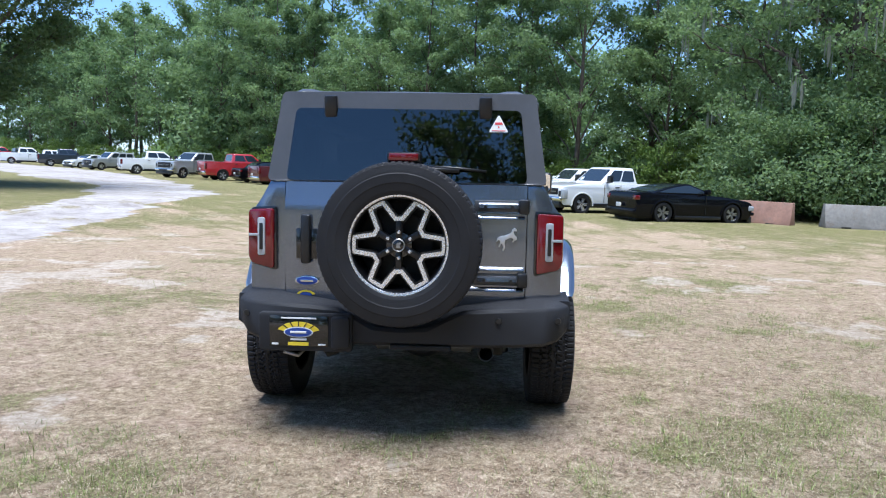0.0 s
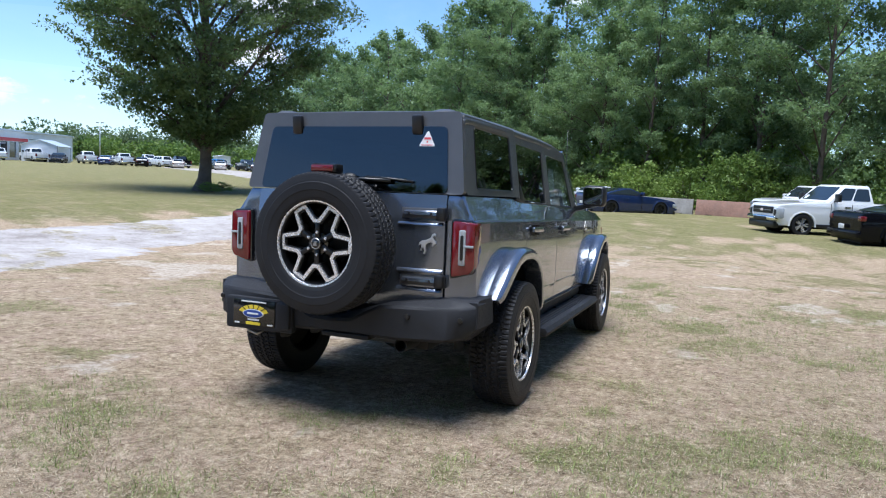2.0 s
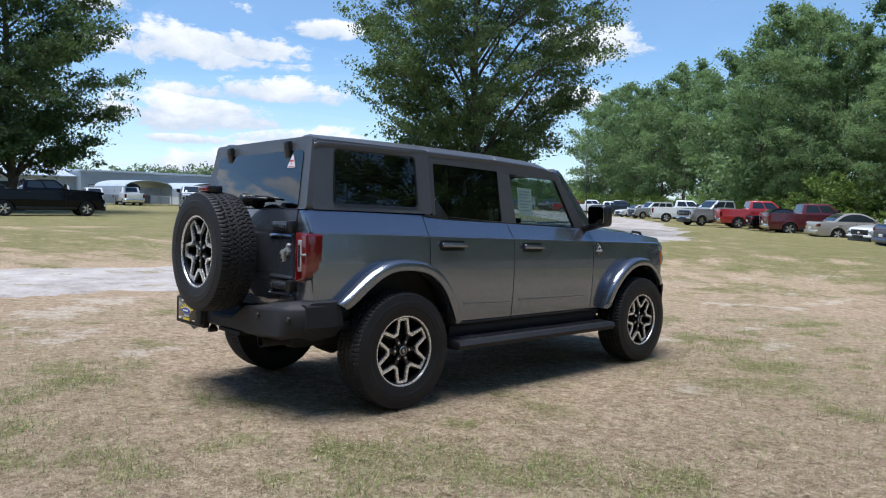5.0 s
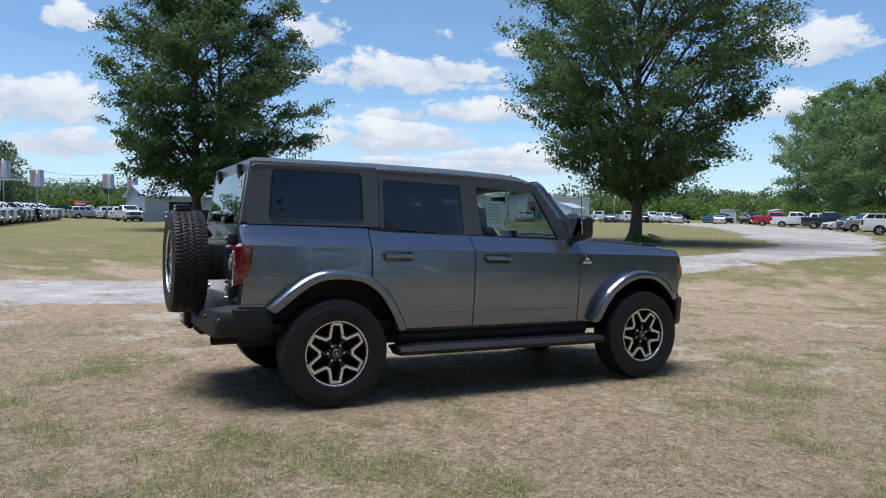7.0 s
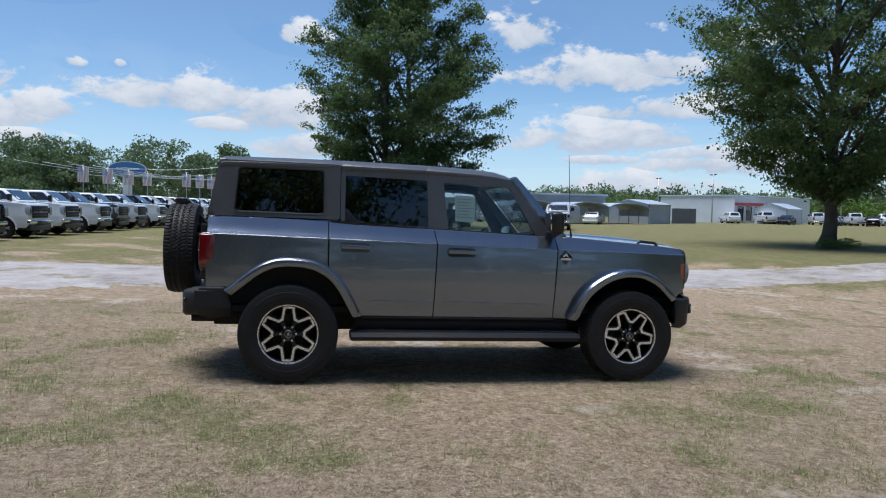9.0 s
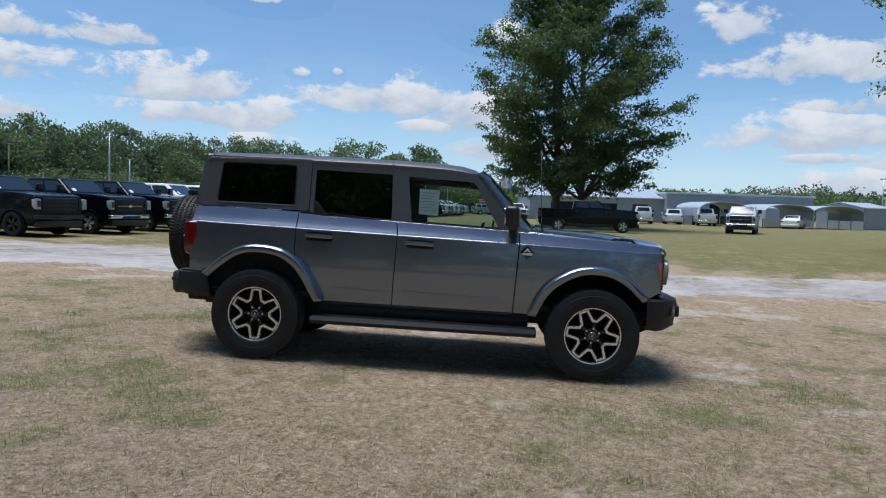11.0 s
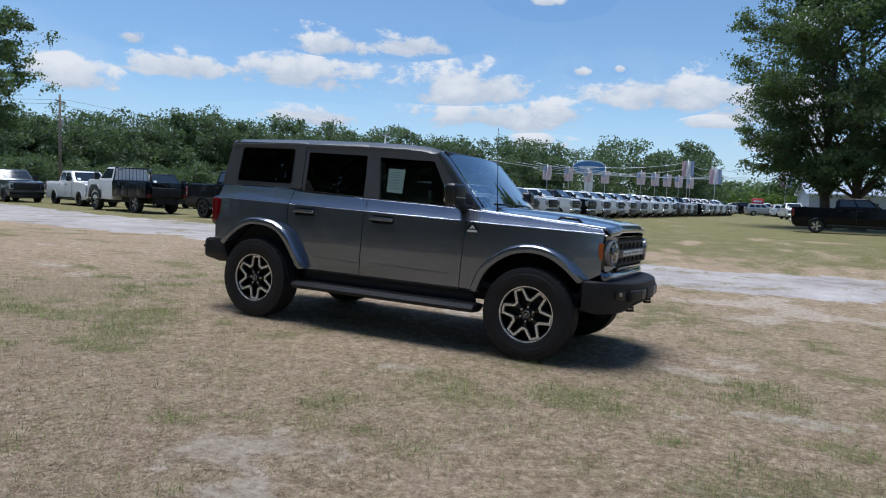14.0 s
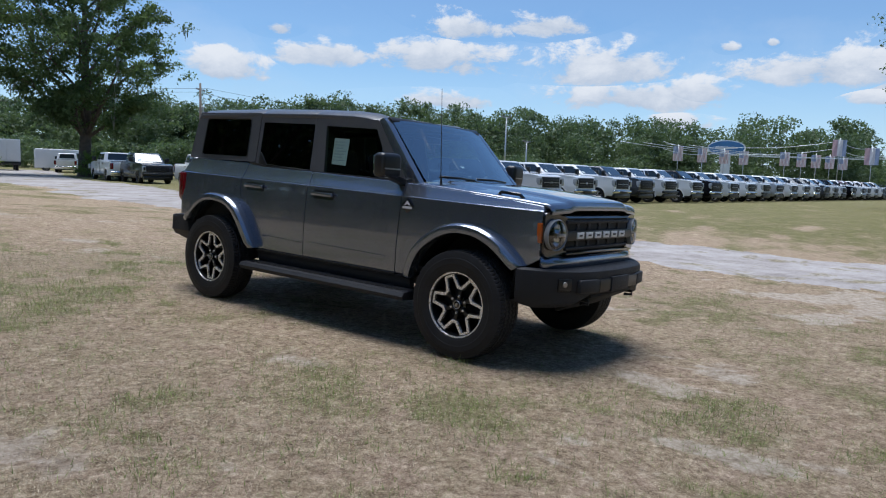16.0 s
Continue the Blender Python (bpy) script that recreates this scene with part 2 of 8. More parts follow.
SHEETWHITE = material("white sheet metal", (0.68, 0.70, 0.72), 0.45, vary=0.07, scale=0.8)
SHEETGREY = material("grey sheet metal", (0.38, 0.42, 0.46), 0.5, vary=0.1, scale=0.8)
ROOFMETAL = material("pale metal roofing", (0.55, 0.60, 0.66), 0.35, 0.3, vary=0.1, scale=0.5)
FENCEGREY = material("grey fence boards", (0.16, 0.16, 0.17), 0.7, vary=0.15, scale=1)
BRICKFAR = material("far brick wall", (0.24, 0.16, 0.125), 0.9, vary=0.2, scale=0.7)
POLEWOOD = material("weathered pole wood", (0.20, 0.17, 0.14), 0.9, vary=0.3, scale=2, bump=0.5)
GALV = material("galvanised pole", (0.50, 0.51, 0.52), 0.45, 0.6, vary=0.1)
WIRE = material("cable", (0.05, 0.05, 0.05), 0.6)
TINSEL = material("silver bunting", (0.62, 0.66, 0.68), 0.35, 0.4, vary=0.2)


# ---- mesh helpers ----
def finish(bm, name, mat, parent=None, sharp=35.0, smooth=True):
    me = bpy.data.meshes.new(name)
    if smooth:
        lim = radians(sharp)
        for f in bm.faces:
            f.smooth = True
        for e in bm.edges:
            if len(e.link_faces) == 2:
                e.smooth = e.calc_face_angle(0.0) < lim
    bm.normal_update()
    bm.to_mesh(me)
    bm.free()
    for m in (mat if isinstance(mat, (list, tuple)) else [mat]):
        me.materials.append(m)
    ob = new(name, me)
    if parent is not None:
        ob.parent = parent
    return ob


def part(name, bm, mat, parent, label="", even=False):
    ob = finish(bm, name, mat, parent)
    if even:                                         # flat faces keep their own normals
        ob.modifiers.new("even", "WEIGHTED_NORMAL").keep_sharp = True
    return tagged(ob, label) if label else ob


def thing(name, m, label, category, group="", kind=""):
    ob = new(name)
    ob.empty_display_size = 0.2
    ob.matrix_world = m
    return tagged(ob, label, category, group, kind)


def arrays(name, verts, faces, mat, parent=None):
    """A mesh from numpy arrays; faces all have the same number of corners."""
    me = bpy.data.meshes.new(name)
    verts = np.asarray(verts, dtype=np.float32)
    faces = np.asarray(faces, dtype=np.int32)
    k = faces.shape[1]
    me.vertices.add(len(verts))
    me.vertices.foreach_set("co", verts.ravel())
    me.loops.add(faces.size)
    me.loops.foreach_set("vertex_index", faces.ravel())
    me.polygons.add(len(faces))
    me.polygons.foreach_set("loop_start", np.arange(0, faces.size, k, dtype=np.int32))
    me.polygons.foreach_set("loop_total", np.full(len(faces), k, dtype=np.int32))
    me.update(calc_edges=True)
    me.validate()
    me.materials.append(mat)
    ob = new(name, me)
    if parent is not None:
        ob.parent = parent
    return ob


def box(x0, x1, y0, y1, z0, z1, bevel=0.0, bm=None, seg=2):
    own = bm or bmesh.new()
    b = bmesh.new()
    vs = [b.verts.new((x, y, z)) for x in (x0, x1) for y in (y0, y1) for z in (z0, z1)]
    for q in ((0, 1, 3, 2), (4, 6, 7, 5), (0, 4, 5, 1), (2, 3, 7, 6), (0, 2, 6, 4), (1, 5, 7, 3)):
        b.faces.new([vs[i] for i in q])
    if bevel:
        bmesh.ops.bevel(b, geom=list(b.edges), offset=bevel, segments=seg, profile=0.5, affect="EDGES")
    join(own, b)
    return own


def join(dst, src, m=None):
    if m is not None:
        bmesh.ops.transform(src, matrix=m, verts=src.verts)
    me = bpy.data.meshes.new("tmp")
    src.to_mesh(me)
    src.free()
    dst.from_mesh(me)
    bpy.data.meshes.remove(me)
    return dst


def prism(outline, x0, x1, bevel=0.0, seg=2, axis="x"):
    """An outline of (y, z) points pushed along x (or of (x, z) along y, (x, y) along z)."""
    b = bmesh.new()
    put = {"x": lambda p, s: (s, p[0], p[1]), "y": lambda p, s: (p[0], s, p[1]), "z": lambda p, s: (p[0], p[1], s)}[axis]
    a = [b.verts.new(put(p, x0)) for p in outline]
    c = [b.verts.new(put(p, x1)) for p in outline]
    n = len(outline)
    caps = [b.faces.new(a), b.faces.new(c[::-1])]
    for i in range(n):
        b.faces.new((a[i], c[i], c[(i + 1) % n], a[(i + 1) % n]))
    bmesh.ops.recalc_face_normals(b, faces=b.faces)
    if bevel:
        edges = {e for f in caps for e in f.edges}
        bmesh.ops.bevel(b, geom=list(edges), offset=bevel, segments=seg, profile=0.5, affect="EDGES")
    return b


def tube(points, radius, sides=8, taper=None, closed_ends=True):
    b = bmesh.new()
    pts = [Vector(p) for p in points]
    rings = []
    for i, p in enumerate(pts):
        d = (pts[min(i + 1, len(pts) - 1)] - pts[max(i - 1, 0)]).normalized()
        u = d.orthogonal().normalized() if i == 0 else (u - d * u.dot(d)).normalized()
        v = d.cross(u)
        r = radius if taper is None else taper[i]
        rings.append([b.verts.new(p + (u * math.cos(a) + v * math.sin(a)) * r)
                      for a in (2 * math.pi * k / sides for k in range(sides))])
    for r0, r1 in zip(rings, rings[1:]):
        for k in range(sides):
            b.faces.new((r0[k], r0[(k + 1) % sides], r1[(k + 1) % sides], r1[k]))
    if closed_ends:
        b.faces.new(rings[0][::-1])
        b.faces.new(rings[-1])
    return b


def lathe(profile, sides=32, axis="x"):
    """A profile of (radius, along) points turned round an axis; an open profile, closed to a ring when it ends where it began."""
    b = bmesh.new()
    rings = []
    for r, a in profile:
        ring = []
        for k in range(sides):
            t = 2 * math.pi * k / sides
            c, s = r * math.cos(t), r * math.sin(t)
            ring.append(b.verts.new({"x": (a, c, s), "y": (c, a, s), "z": (c, s, a)}[axis]))
        rings.append(ring)
    for r0, r1 in zip(rings, rings[1:]):
        for k in range(sides):
            b.faces.new((r0[k], r0[(k + 1) % sides], r1[(k + 1) % sides], r1[k]))
    bmesh.ops.remove_doubles(b, verts=b.verts, dist=1e-5)
    bmesh.ops.recalc_face_normals(b, faces=b.faces)
    return b


# ---- ground: one sheet, tilted a little where the car stands, level farther off ----
def ground_z(x, y):
    r = np.hypot(x, y)
    wgt = np.clip((r - 8) / 14, 0, 1)
    wgt = wgt * wgt * (3 - 2 * wgt)
    a, b = np.clip((-19 - x) / 8, 0, 1), np.clip((4 - y) / 10, 0, 1)
    rise = 0.03 * a * a * (3 - 2 * a) * b * b * (3 - 2 * b)
    return (0.0235 * x - 0.0225 * y) * (1 - wgt) + rise


ROAD_NEAR = [(-27, -82), (-17, -56), (-10.5, -36), (-8.6, -24), (-6.9, -16), (-6.3, -9), (-7.1, -3), (-7.5, 1), (-8.4, 6),
             (-9.4, 12), (-9.2, 16), (-10.3, 21), (-13.2, 29), (-20.8, 42), (-33, 58), (-52, 76), (-80, 96)]
ROAD_FAR = [(-34, -80), (-20.5, -50), (-16.5, -30), (-14.0, -20), (-13.0, -14), (-13.4, -9), (-12.6, -3), (-12.7, 1), (-12.8, 6),
            (-12.6, 11), (-12.3, 15), (-13.6, 20), (-19.4, 29.5), (-28.6, 38.5), (-40, 50), (-58, 66), (-84, 84)]


def ground_material():
    m = bpy.data.materials.new("dry grass and sand")
    m.use_nodes = True
    n = Nodes(m.node_tree)
    at = n.node("ShaderNodeNewGeometry").outputs["Position"]
    mid = n.noise(at, 0.9, 5.0, 0.65)
    fine = n.noise(at, 9.0, 5.0, 0.7)
    straw = n.node("ShaderNodeMapping")
    n.put(straw.inputs[0], at)
    straw.inputs["Scale"].default_value = (1.0, 0.75, 1.0)
    thread = n.noise(straw.outputs[0], 120.0, 6.0, 0.85, 1.2)
    tuft = n.noise(at, 24.0, 6.0, 0.75)
    patch = n.noise(at, 2.6, 5.0, 0.7)
    grain = n.math("ADD", n.math("ADD", n.math("MULTIPLY", fine, 0.20), n.math("MULTIPLY", tuft, 0.32)), n.math("MULTIPLY", thread, 0.48))
    dry = n.ramp(grain, [(0.40, (0.070, 0.050, 0.032)), (0.46, (0.240, 0.175, 0.114)), (0.52, (0.420, 0.322, 0.214)), (0.59, (0.74, 0.612, 0.445))])
    dry = n.mix(n.math("MULTIPLY", n.smooth(patch, 0.44, 0.64), 0.7), dry, n.ramp(grain, [(0.40, (0.11, 0.07, 0.05)), (0.485, (0.37, 0.26, 0.188)), (0.59, (0.70, 0.55, 0.425))]))
    green = n.ramp(grain, [(0.40, (0.044, 0.048, 0.017)), (0.48, (0.138, 0.134, 0.052)), (0.54, (0.232, 0.212, 0.094)), (0.61, (0.43, 0.385, 0.205))])
    sand = n.ramp(n.math("ADD", n.math("MULTIPLY", fine, 0.5), n.math("MULTIPLY", tuft, 0.5)), [(0.36, (0.25, 0.195, 0.14)), (0.47, (0.45, 0.37, 0.29)), (0.62, (0.64, 0.56, 0.47))])
    grown = n.node("ShaderNodeAttribute", attribute_name="green").outputs["Fac"]
    bare = n.node("ShaderNodeAttribute", attribute_name="bare").outputs["Fac"]
    g = n.smooth(n.math("ADD", n.math("MULTIPLY", grown, 0.8), n.math("ADD", n.math("MULTIPLY", n.math("SUBTRACT", mid, 0.5), 0.9), n.math("MULTIPLY", n.math("SUBTRACT", patch, 0.5), 0.9))), 0.12, 0.8)
    col = n.mix(g, dry, green)
    s = n.smooth(n.math("ADD", bare, n.math("MULTIPLY", n.math("SUBTRACT", fine, 0.5), 1.2)), 0.25, 0.8)
    col = n.mix(n.math("MULTIPLY", s, 0.85), col, sand)
    p = n.node("ShaderNodeBsdfPrincipled")
    n.put(p.inputs["Base Color"], col)
    p.inputs["Roughness"].default_value = 0.95
    p.inputs["Specular IOR Level"].default_value = 0.15
    b = n.node("ShaderNodeBump")
    b.inputs["Strength"].default_value, b.inputs["Distance"].default_value = 0.8, 0.03
    n.put(b.inputs["Height"], n.math("ADD", n.math("MULTIPLY", fine, 0.35), n.math("ADD", thread, n.math("MULTIPLY", tuft, 0.6))))
    n.put(p.inputs["Normal"], b.outputs[0])
    n.put(n.node("ShaderNodeOutputMaterial").inputs[0], p.outputs[0])
    return m


def lattice(x, y, scale, seed):
    """Smooth value noise, 0 to 1."""
    table = np.random.default_rng(seed).random((256, 256))
    u, v = np.asarray(x) * scale + 100.0, np.asarray(y) * scale + 100.0
    i, j = np.floor(u).astype(int), np.floor(v).astype(int)
    a, b = u - i, v - j
    a, b = a * a * (3 - 2 * a), b * b * (3 - 2 * b)
    g = lambda p, q: table[p % 256, q % 256]
    return (g(i, j) * (1 - a) + g(i + 1, j) * a) * (1 - b) + (g(i, j + 1) * (1 - a) + g(i + 1, j + 1) * a) * b


def fractal(x, y, scale, seed, octaves=4):
    t = sum(lattice(x, y, scale * 2 ** k, seed + k) * 0.55 ** k for k in range(octaves))
    return t / sum(0.55 ** k for k in range(octaves))


def cover(x, y):
    """Share of green grass and of bare sand at a place."""
    r = np.hypot(x, y)
    g = 0.6 * fractal(x, y, 0.55, 21) + 0.4 * fractal(x, y, 1.7, 29) + 0.10 * np.clip((np.asarray(x) - 2) / 12, 0, 1) * np.clip(np.asarray(y) / 10, -0.3, 1) + 0.25 * np.clip((r - 12) / 22, 0, 1) + 0.24 * np.clip((-11 - np.asarray(x)) / 5, 0, 1) + 0.24 * np.clip((np.asarray(y) - 5) / 11, 0, 1)
    s = fractal(x, y, 0.95, 51, 4) + 0.07 * np.clip((-2 - np.asarray(x)) / 4, 0, 1) * np.clip(1.6 - r / 14, 0, 1)
    smooth = lambda v, lo, hi: (lambda t: t * t * (3 - 2 * t))(np.clip((v - lo) / (hi - lo), 0, 1))
    fine = fractal(x, y, 3.5, 81, 3)
    clump = smooth(fractal(x, y, 2.1, 95, 4) + 0.25 * (g - 0.5), 0.60, 0.70) * 0.6
    return np.maximum(smooth(g + (fine - 0.5) * 0.6, 0.50, 0.80) * (0.66 + 0.20 * np.clip((r - 11) / 8, 0, 1)), clump), smooth(s + (fine - 0.5) * 0.45, 0.63, 0.78) * 0.9 * np.clip(1.5 - r / 16, 0.12, 1)


GROUND = ground_material()


def track_material():
    m = bpy.data.materials.new("white sand track")
    m.use_nodes = True
    n = Nodes(m.node_tree)
    at = n.node("ShaderNodeNewGeometry").outputs["Position"]
    broad, mid, fine = n.noise(at, 0.35, 5.0, 0.6), n.noise(at, 1.6, 6.0, 0.65), n.noise(at, 14.0, 5.0, 0.7)
    f = n.math("ADD", n.math("MULTIPLY", broad, 0.35), n.math("ADD", n.math("MULTIPLY", mid, 0.4), n.math("MULTIPLY", fine, 0.25)))
    col = n.ramp(f, [(0.36, (0.17, 0.143, 0.125)), (0.47, (0.33, 0.300, 0.282)), (0.62, (0.48, 0.452, 0.434))])
    turf = n.ramp(fine, [(0.36, (0.09, 0.075, 0.035)), (0.62, (0.33, 0.28, 0.17))])
    grown = n.smooth(n.math("ADD", n.math("MULTIPLY", n.noise(at, 0.55, 6.0, 0.68, 0.6), 0.7), n.math("MULTIPLY", mid, 0.3)), 0.535, 0.60)
    col = n.mix(n.math("MULTIPLY", grown, 0.8), col, turf)
    p = n.node("ShaderNodeBsdfPrincipled")
    n.put(p.inputs["Base Color"], col)
    p.inputs["Roughness"].default_value, p.inputs["Specular IOR Level"].default_value = 0.95, 0.15
    b = n.node("ShaderNodeBump")
    b.inputs["Strength"].default_value, b.inputs["Distance"].default_value = 0.8, 0.04
    n.put(b.inputs["Height"], n.math("ADD", mid, n.math("MULTIPLY", fine, 0.4)))
    n.put(p.inputs["Normal"], b.outputs[0])
    n.put(n.node("ShaderNodeOutputMaterial").inputs[0], p.outputs[0])
    return m


SAND = track_material()


def build_ground():
    rings = np.concatenate([np.linspace(0.0, 12, 61)[1:], np.geomspace(12.4, 2500, 90)])
    k = 240
    a = np.linspace(0, 2 * np.pi, k, endpoint=False)
    xs, ys = np.outer(rings, np.cos(a)), np.outer(rings, np.sin(a))
    zs = ground_z(xs, ys)
    rng = np.random.default_rng(3)
    bumps = np.zeros_like(xs)
    for _ in range(14):
        f = rng.uniform(0.25, 1.1)
        d = rng.uniform(0, 2 * np.pi)
        bumps += np.sin(f * (xs * np.cos(d) + ys * np.sin(d)) + rng.uniform(0, 6.28)) / 14
    zs = zs + bumps * 0.03 * np.clip(1.6 - np.hypot(xs, ys) / 60, 0, 1)
    v = np.stack([xs, ys, zs], -1).reshape(-1, 3)
    v = np.vstack([v, [[0, 0, 0]]])
    i, j = np.meshgrid(np.arange(len(rings) - 1), np.arange(k), indexing="ij")
    q = np.stack([i * k + j, (i + 1) * k + j, (i + 1) * k + (j + 1) % k, i * k + (j + 1) % k], -1).reshape(-1, 4)
    ob = arrays("ground", v, q, GROUND)
    c = len(v) - 1
    bm = bmesh.new()
    bm.from_mesh(ob.data)
    bm.verts.ensure_lookup_table()
    for t in range(k):
        bm.faces.new((bm.verts[c], bm.verts[t], bm.verts[(t + 1) % k]))
    bm.to_mesh(ob.data)
    bm.free()
    xs, ys = np.empty(len(ob.data.vertices) * 3), None
    ob.data.vertices.foreach_get("co", xs)
    xs = xs.reshape(-1, 3)
    for key, values in zip(("green", "bare"), cover(xs[:, 0], xs[:, 1])):
        ob.data.attributes.new(key, "FLOAT", "POINT").data.foreach_set("value", values.astype(np.float32))
    tagged(ob, "dry trampled grass field with bare sandy patches", "ground", kind="structure")


def curve_at(points, n):
    p = np.array(points, float)
    for _ in range(3):                               # corner cutting for a smooth line
        q = np.empty((2 * len(p) - 2, 2))
        q[0::2], q[1::2] = p[:-1] * 0.75 + p[1:] * 0.25, p[:-1] * 0.25 + p[1:] * 0.75
        p = np.vstack([p[:1], q, p[-1:]])
    s = np.r_[0, np.cumsum(np.hypot(*np.diff(p, axis=0).T))]
    u = np.linspace(0, s[-1], n)
    return np.stack([np.interp(u, s, p[:, 0]), np.interp(u, s, p[:, 1])], -1)


def strip(name, near, far, n, across, mat, ragged, seed, label, category, lift=0.012):
    """A worn track with uneven edges that lies just on the ground."""
    rng = np.random.default_rng(seed)
    a, b = curve_at(near, n), curve_at(far, n)

    def edge():
        e = np.zeros(n)
        for width, amount in ((41, 1.0), (13, 0.7), (5, 0.45), (1, 0.25)):
            e += np.convolve(rng.normal(size=n + width - 1), np.ones(width) / math.sqrt(width), "valid") * amount
        return e * ragged
    d = b - a
    d /= np.linalg.norm(d, axis=1)[:, None]
    a = a + d * edge()[:, None]
    b = b + d * edge()[:, None]
    u = np.linspace(0, 1, across)
    g = a[:, None] * (1 - u[None, :, None]) + b[:, None] * u[None, :, None]
    z = ground_z(g[..., 0], g[..., 1]) + lift - 0.05 * (np.abs(u - 0.5) * 2)[None] ** 10 + 0.02
    v = np.concatenate([g, z[..., None]], -1).reshape(-1, 3)
    i, j = np.meshgrid(np.arange(n - 1), np.arange(across - 1), indexing="ij")
    q = np.stack([i * across + j, i * across + j + 1, (i + 1) * across + j + 1, (i + 1) * across + j], -1).reshape(-1, 4)
    return tagged(arrays(name, v, q, mat), label, category, kind="structure")


build_ground()
strip("road", ROAD_NEAR, ROAD_FAR, 1600, 14, SAND, 0.30, 5, "white sandy track worn through dry grass", "road")


# ---- the grey off-road car: y forward, x to its right, wheels on z = 0 ----
LEAN = Vector((0.0235, -0.0225, 1.0)).normalized().rotation_difference(Vector((0, 0, 1))).to_matrix().to_4x4()
HERO = thing("sport_utility_vehicle", LEAN, "dark grey four-door off-road car with hardtop on dry grass", "car")


def lerp(v, xs, ys):
    return float(np.interp(v, xs, ys))


def body_x(y, z):
    """Half width of the lower body."""
    crease = 1.202 - (y + 1.9) / 3.8 * 0.061
    zz = z + (1.20 - crease) * min(1, max(0, (z - 0.7) / 0.4))
    x = lerp(zz, [0.40, 0.50, 0.56, 0.75, 0.95, 1.10, 1.165, 1.186, 1.192, 1.200, 1.215, 1.26, 1.34], [0.785, 0.812, 0.832, 0.843, 0.842, 0.836, 0.832, 0.832, 0.818, 0.814, 0.803, 0.777, 0.737])
    if y > 1.3:
        x -= 0.055 * ((y - 1.3) / 0.8) ** 2.2
    if y < -1.6:
        x -= 0.016 * ((-1.6 - y) / 0.55) ** 2
    return x


def top_x(y, z):
    """Half width of the windows and hardtop."""
    return 0.749 - (z - 1.335) * 0.134 - (0.012 * ((-1.8 - y) / 0.3) ** 2 if y < -1.8 else 0.0)


def sheet(outline, xf, side, thick=0.03, zs=(), ys=(), bevel=0.004):
    """A curved panel: an outline in (y, z), cut into strips, bent to xf(y, z), thickened inwards."""
    b = bmesh.new()
    b.faces.new([b.verts.new((0, y, z)) for y, z in outline])
    for z in zs:
        bmesh.ops.bisect_plane(b, geom=[*b.verts, *b.edges, *b.faces], plane_co=(0, 0, z), plane_no=(0, 0, 1))
    if zs is ZS:                                     # cuts that follow the falling shoulder line
        for z in TILTED:
            bmesh.ops.bisect_plane(b, geom=[*b.verts, *b.edges, *b.faces], plane_co=(0, -1.9, z), plane_no=(0, 0.061 / 3.8, 1))
    for y in ys:
        bmesh.ops.bisect_plane(b, geom=[*b.verts, *b.edges, *b.faces], plane_co=(0, y, 0), plane_no=(0, 1, 0))
    for v in b.verts:
        v.co.x = side * xf(v.co.y, v.co.z)
    made = bmesh.ops.extrude_face_region(b, geom=list(b.faces))
    for v in (g for g in made["geom"] if isinstance(g, bmesh.types.BMVert)):
        v.co.x -= side * thick
    inner = {g for g in made["geom"] if isinstance(g, bmesh.types.BMVert)}
    bmesh.ops.recalc_face_normals(b, faces=b.faces)
    if bevel:
        rim = [e for e in b.edges if len(e.link_faces) == 2 and e.calc_face_angle(0) > 0.9 and not (e.verts[0] in inner or e.verts[1] in inner)]
        bmesh.ops.bevel(b, geom=rim, offset=bevel, segments=2, profile=0.5, affect="EDGES")
    return b


def rounded(points, r, seg=4):
    """A polygon with its corners rounded."""
    out = []
    n = len(points)
    for i, p in enumerate(points):
        p = Vector(p)
        a, c = Vector(points[i - 1]) - p, Vector(points[(i + 1) % n]) - p
        k = min(r, a.length * 0.45, c.length * 0.45)
        p0, p1 = p + a.normalized() * k, p + c.normalized() * k
        for s in range(seg + 1):
            t = s / seg
            q = p0 * (1 - t) ** 2 + p * 2 * t * (1 - t) + p1 * t * t
            out.append((q.x, q.y))
    return out


def ring(outer, inner, xf, side, thick=0.04, axis="x"):
    """A frame between two outlines with the same number of points."""
    b = bmesh.new()
    def v(p, d):
        x = side * (xf(*p) - d)
        return b.verts.new((x, p[0], p[1]) if axis == "x" else (p[0], x, p[1]))
    o, i = [v(p, 0) for p in outer], [v(p, 0.004) for p in inner]
    o2, i2 = [v(p, thick) for p in outer], [v(p, thick) for p in inner]
    n = len(outer)
    for k in range(n):
        j = (k + 1) % n
        for q in ((o[k], o[j], i[j], i[k]), (i[k], i[j], i2[j], i2[k]), (o2[k], i2[k], i2[j], o2[j]), (o[k], o2[k], o2[j], o[j])):
            b.faces.new(q)
    bmesh.ops.recalc_face_normals(b, faces=b.faces)
    return b


def pane(outline, xf, side, inset=0.012, axis="x", thick=0.005):
    b = bmesh.new()
    def v(p, d):
        x = side * (xf(*p) - d)
        return b.verts.new((x, p[0], p[1]) if axis == "x" else (p[0], x, p[1]))
    a, c = [v(p, inset) for p in outline], [v(p, inset + thick) for p in outline]
    b.faces.new(a)
    b.faces.new(c[::-1])
    n = len(outline)
    for k in range(n):
        b.faces.new((a[k], c[k], c[(k + 1) % n], a[(k + 1) % n]))
    bmesh.ops.recalc_face_normals(b, faces=b.faces)
    return b


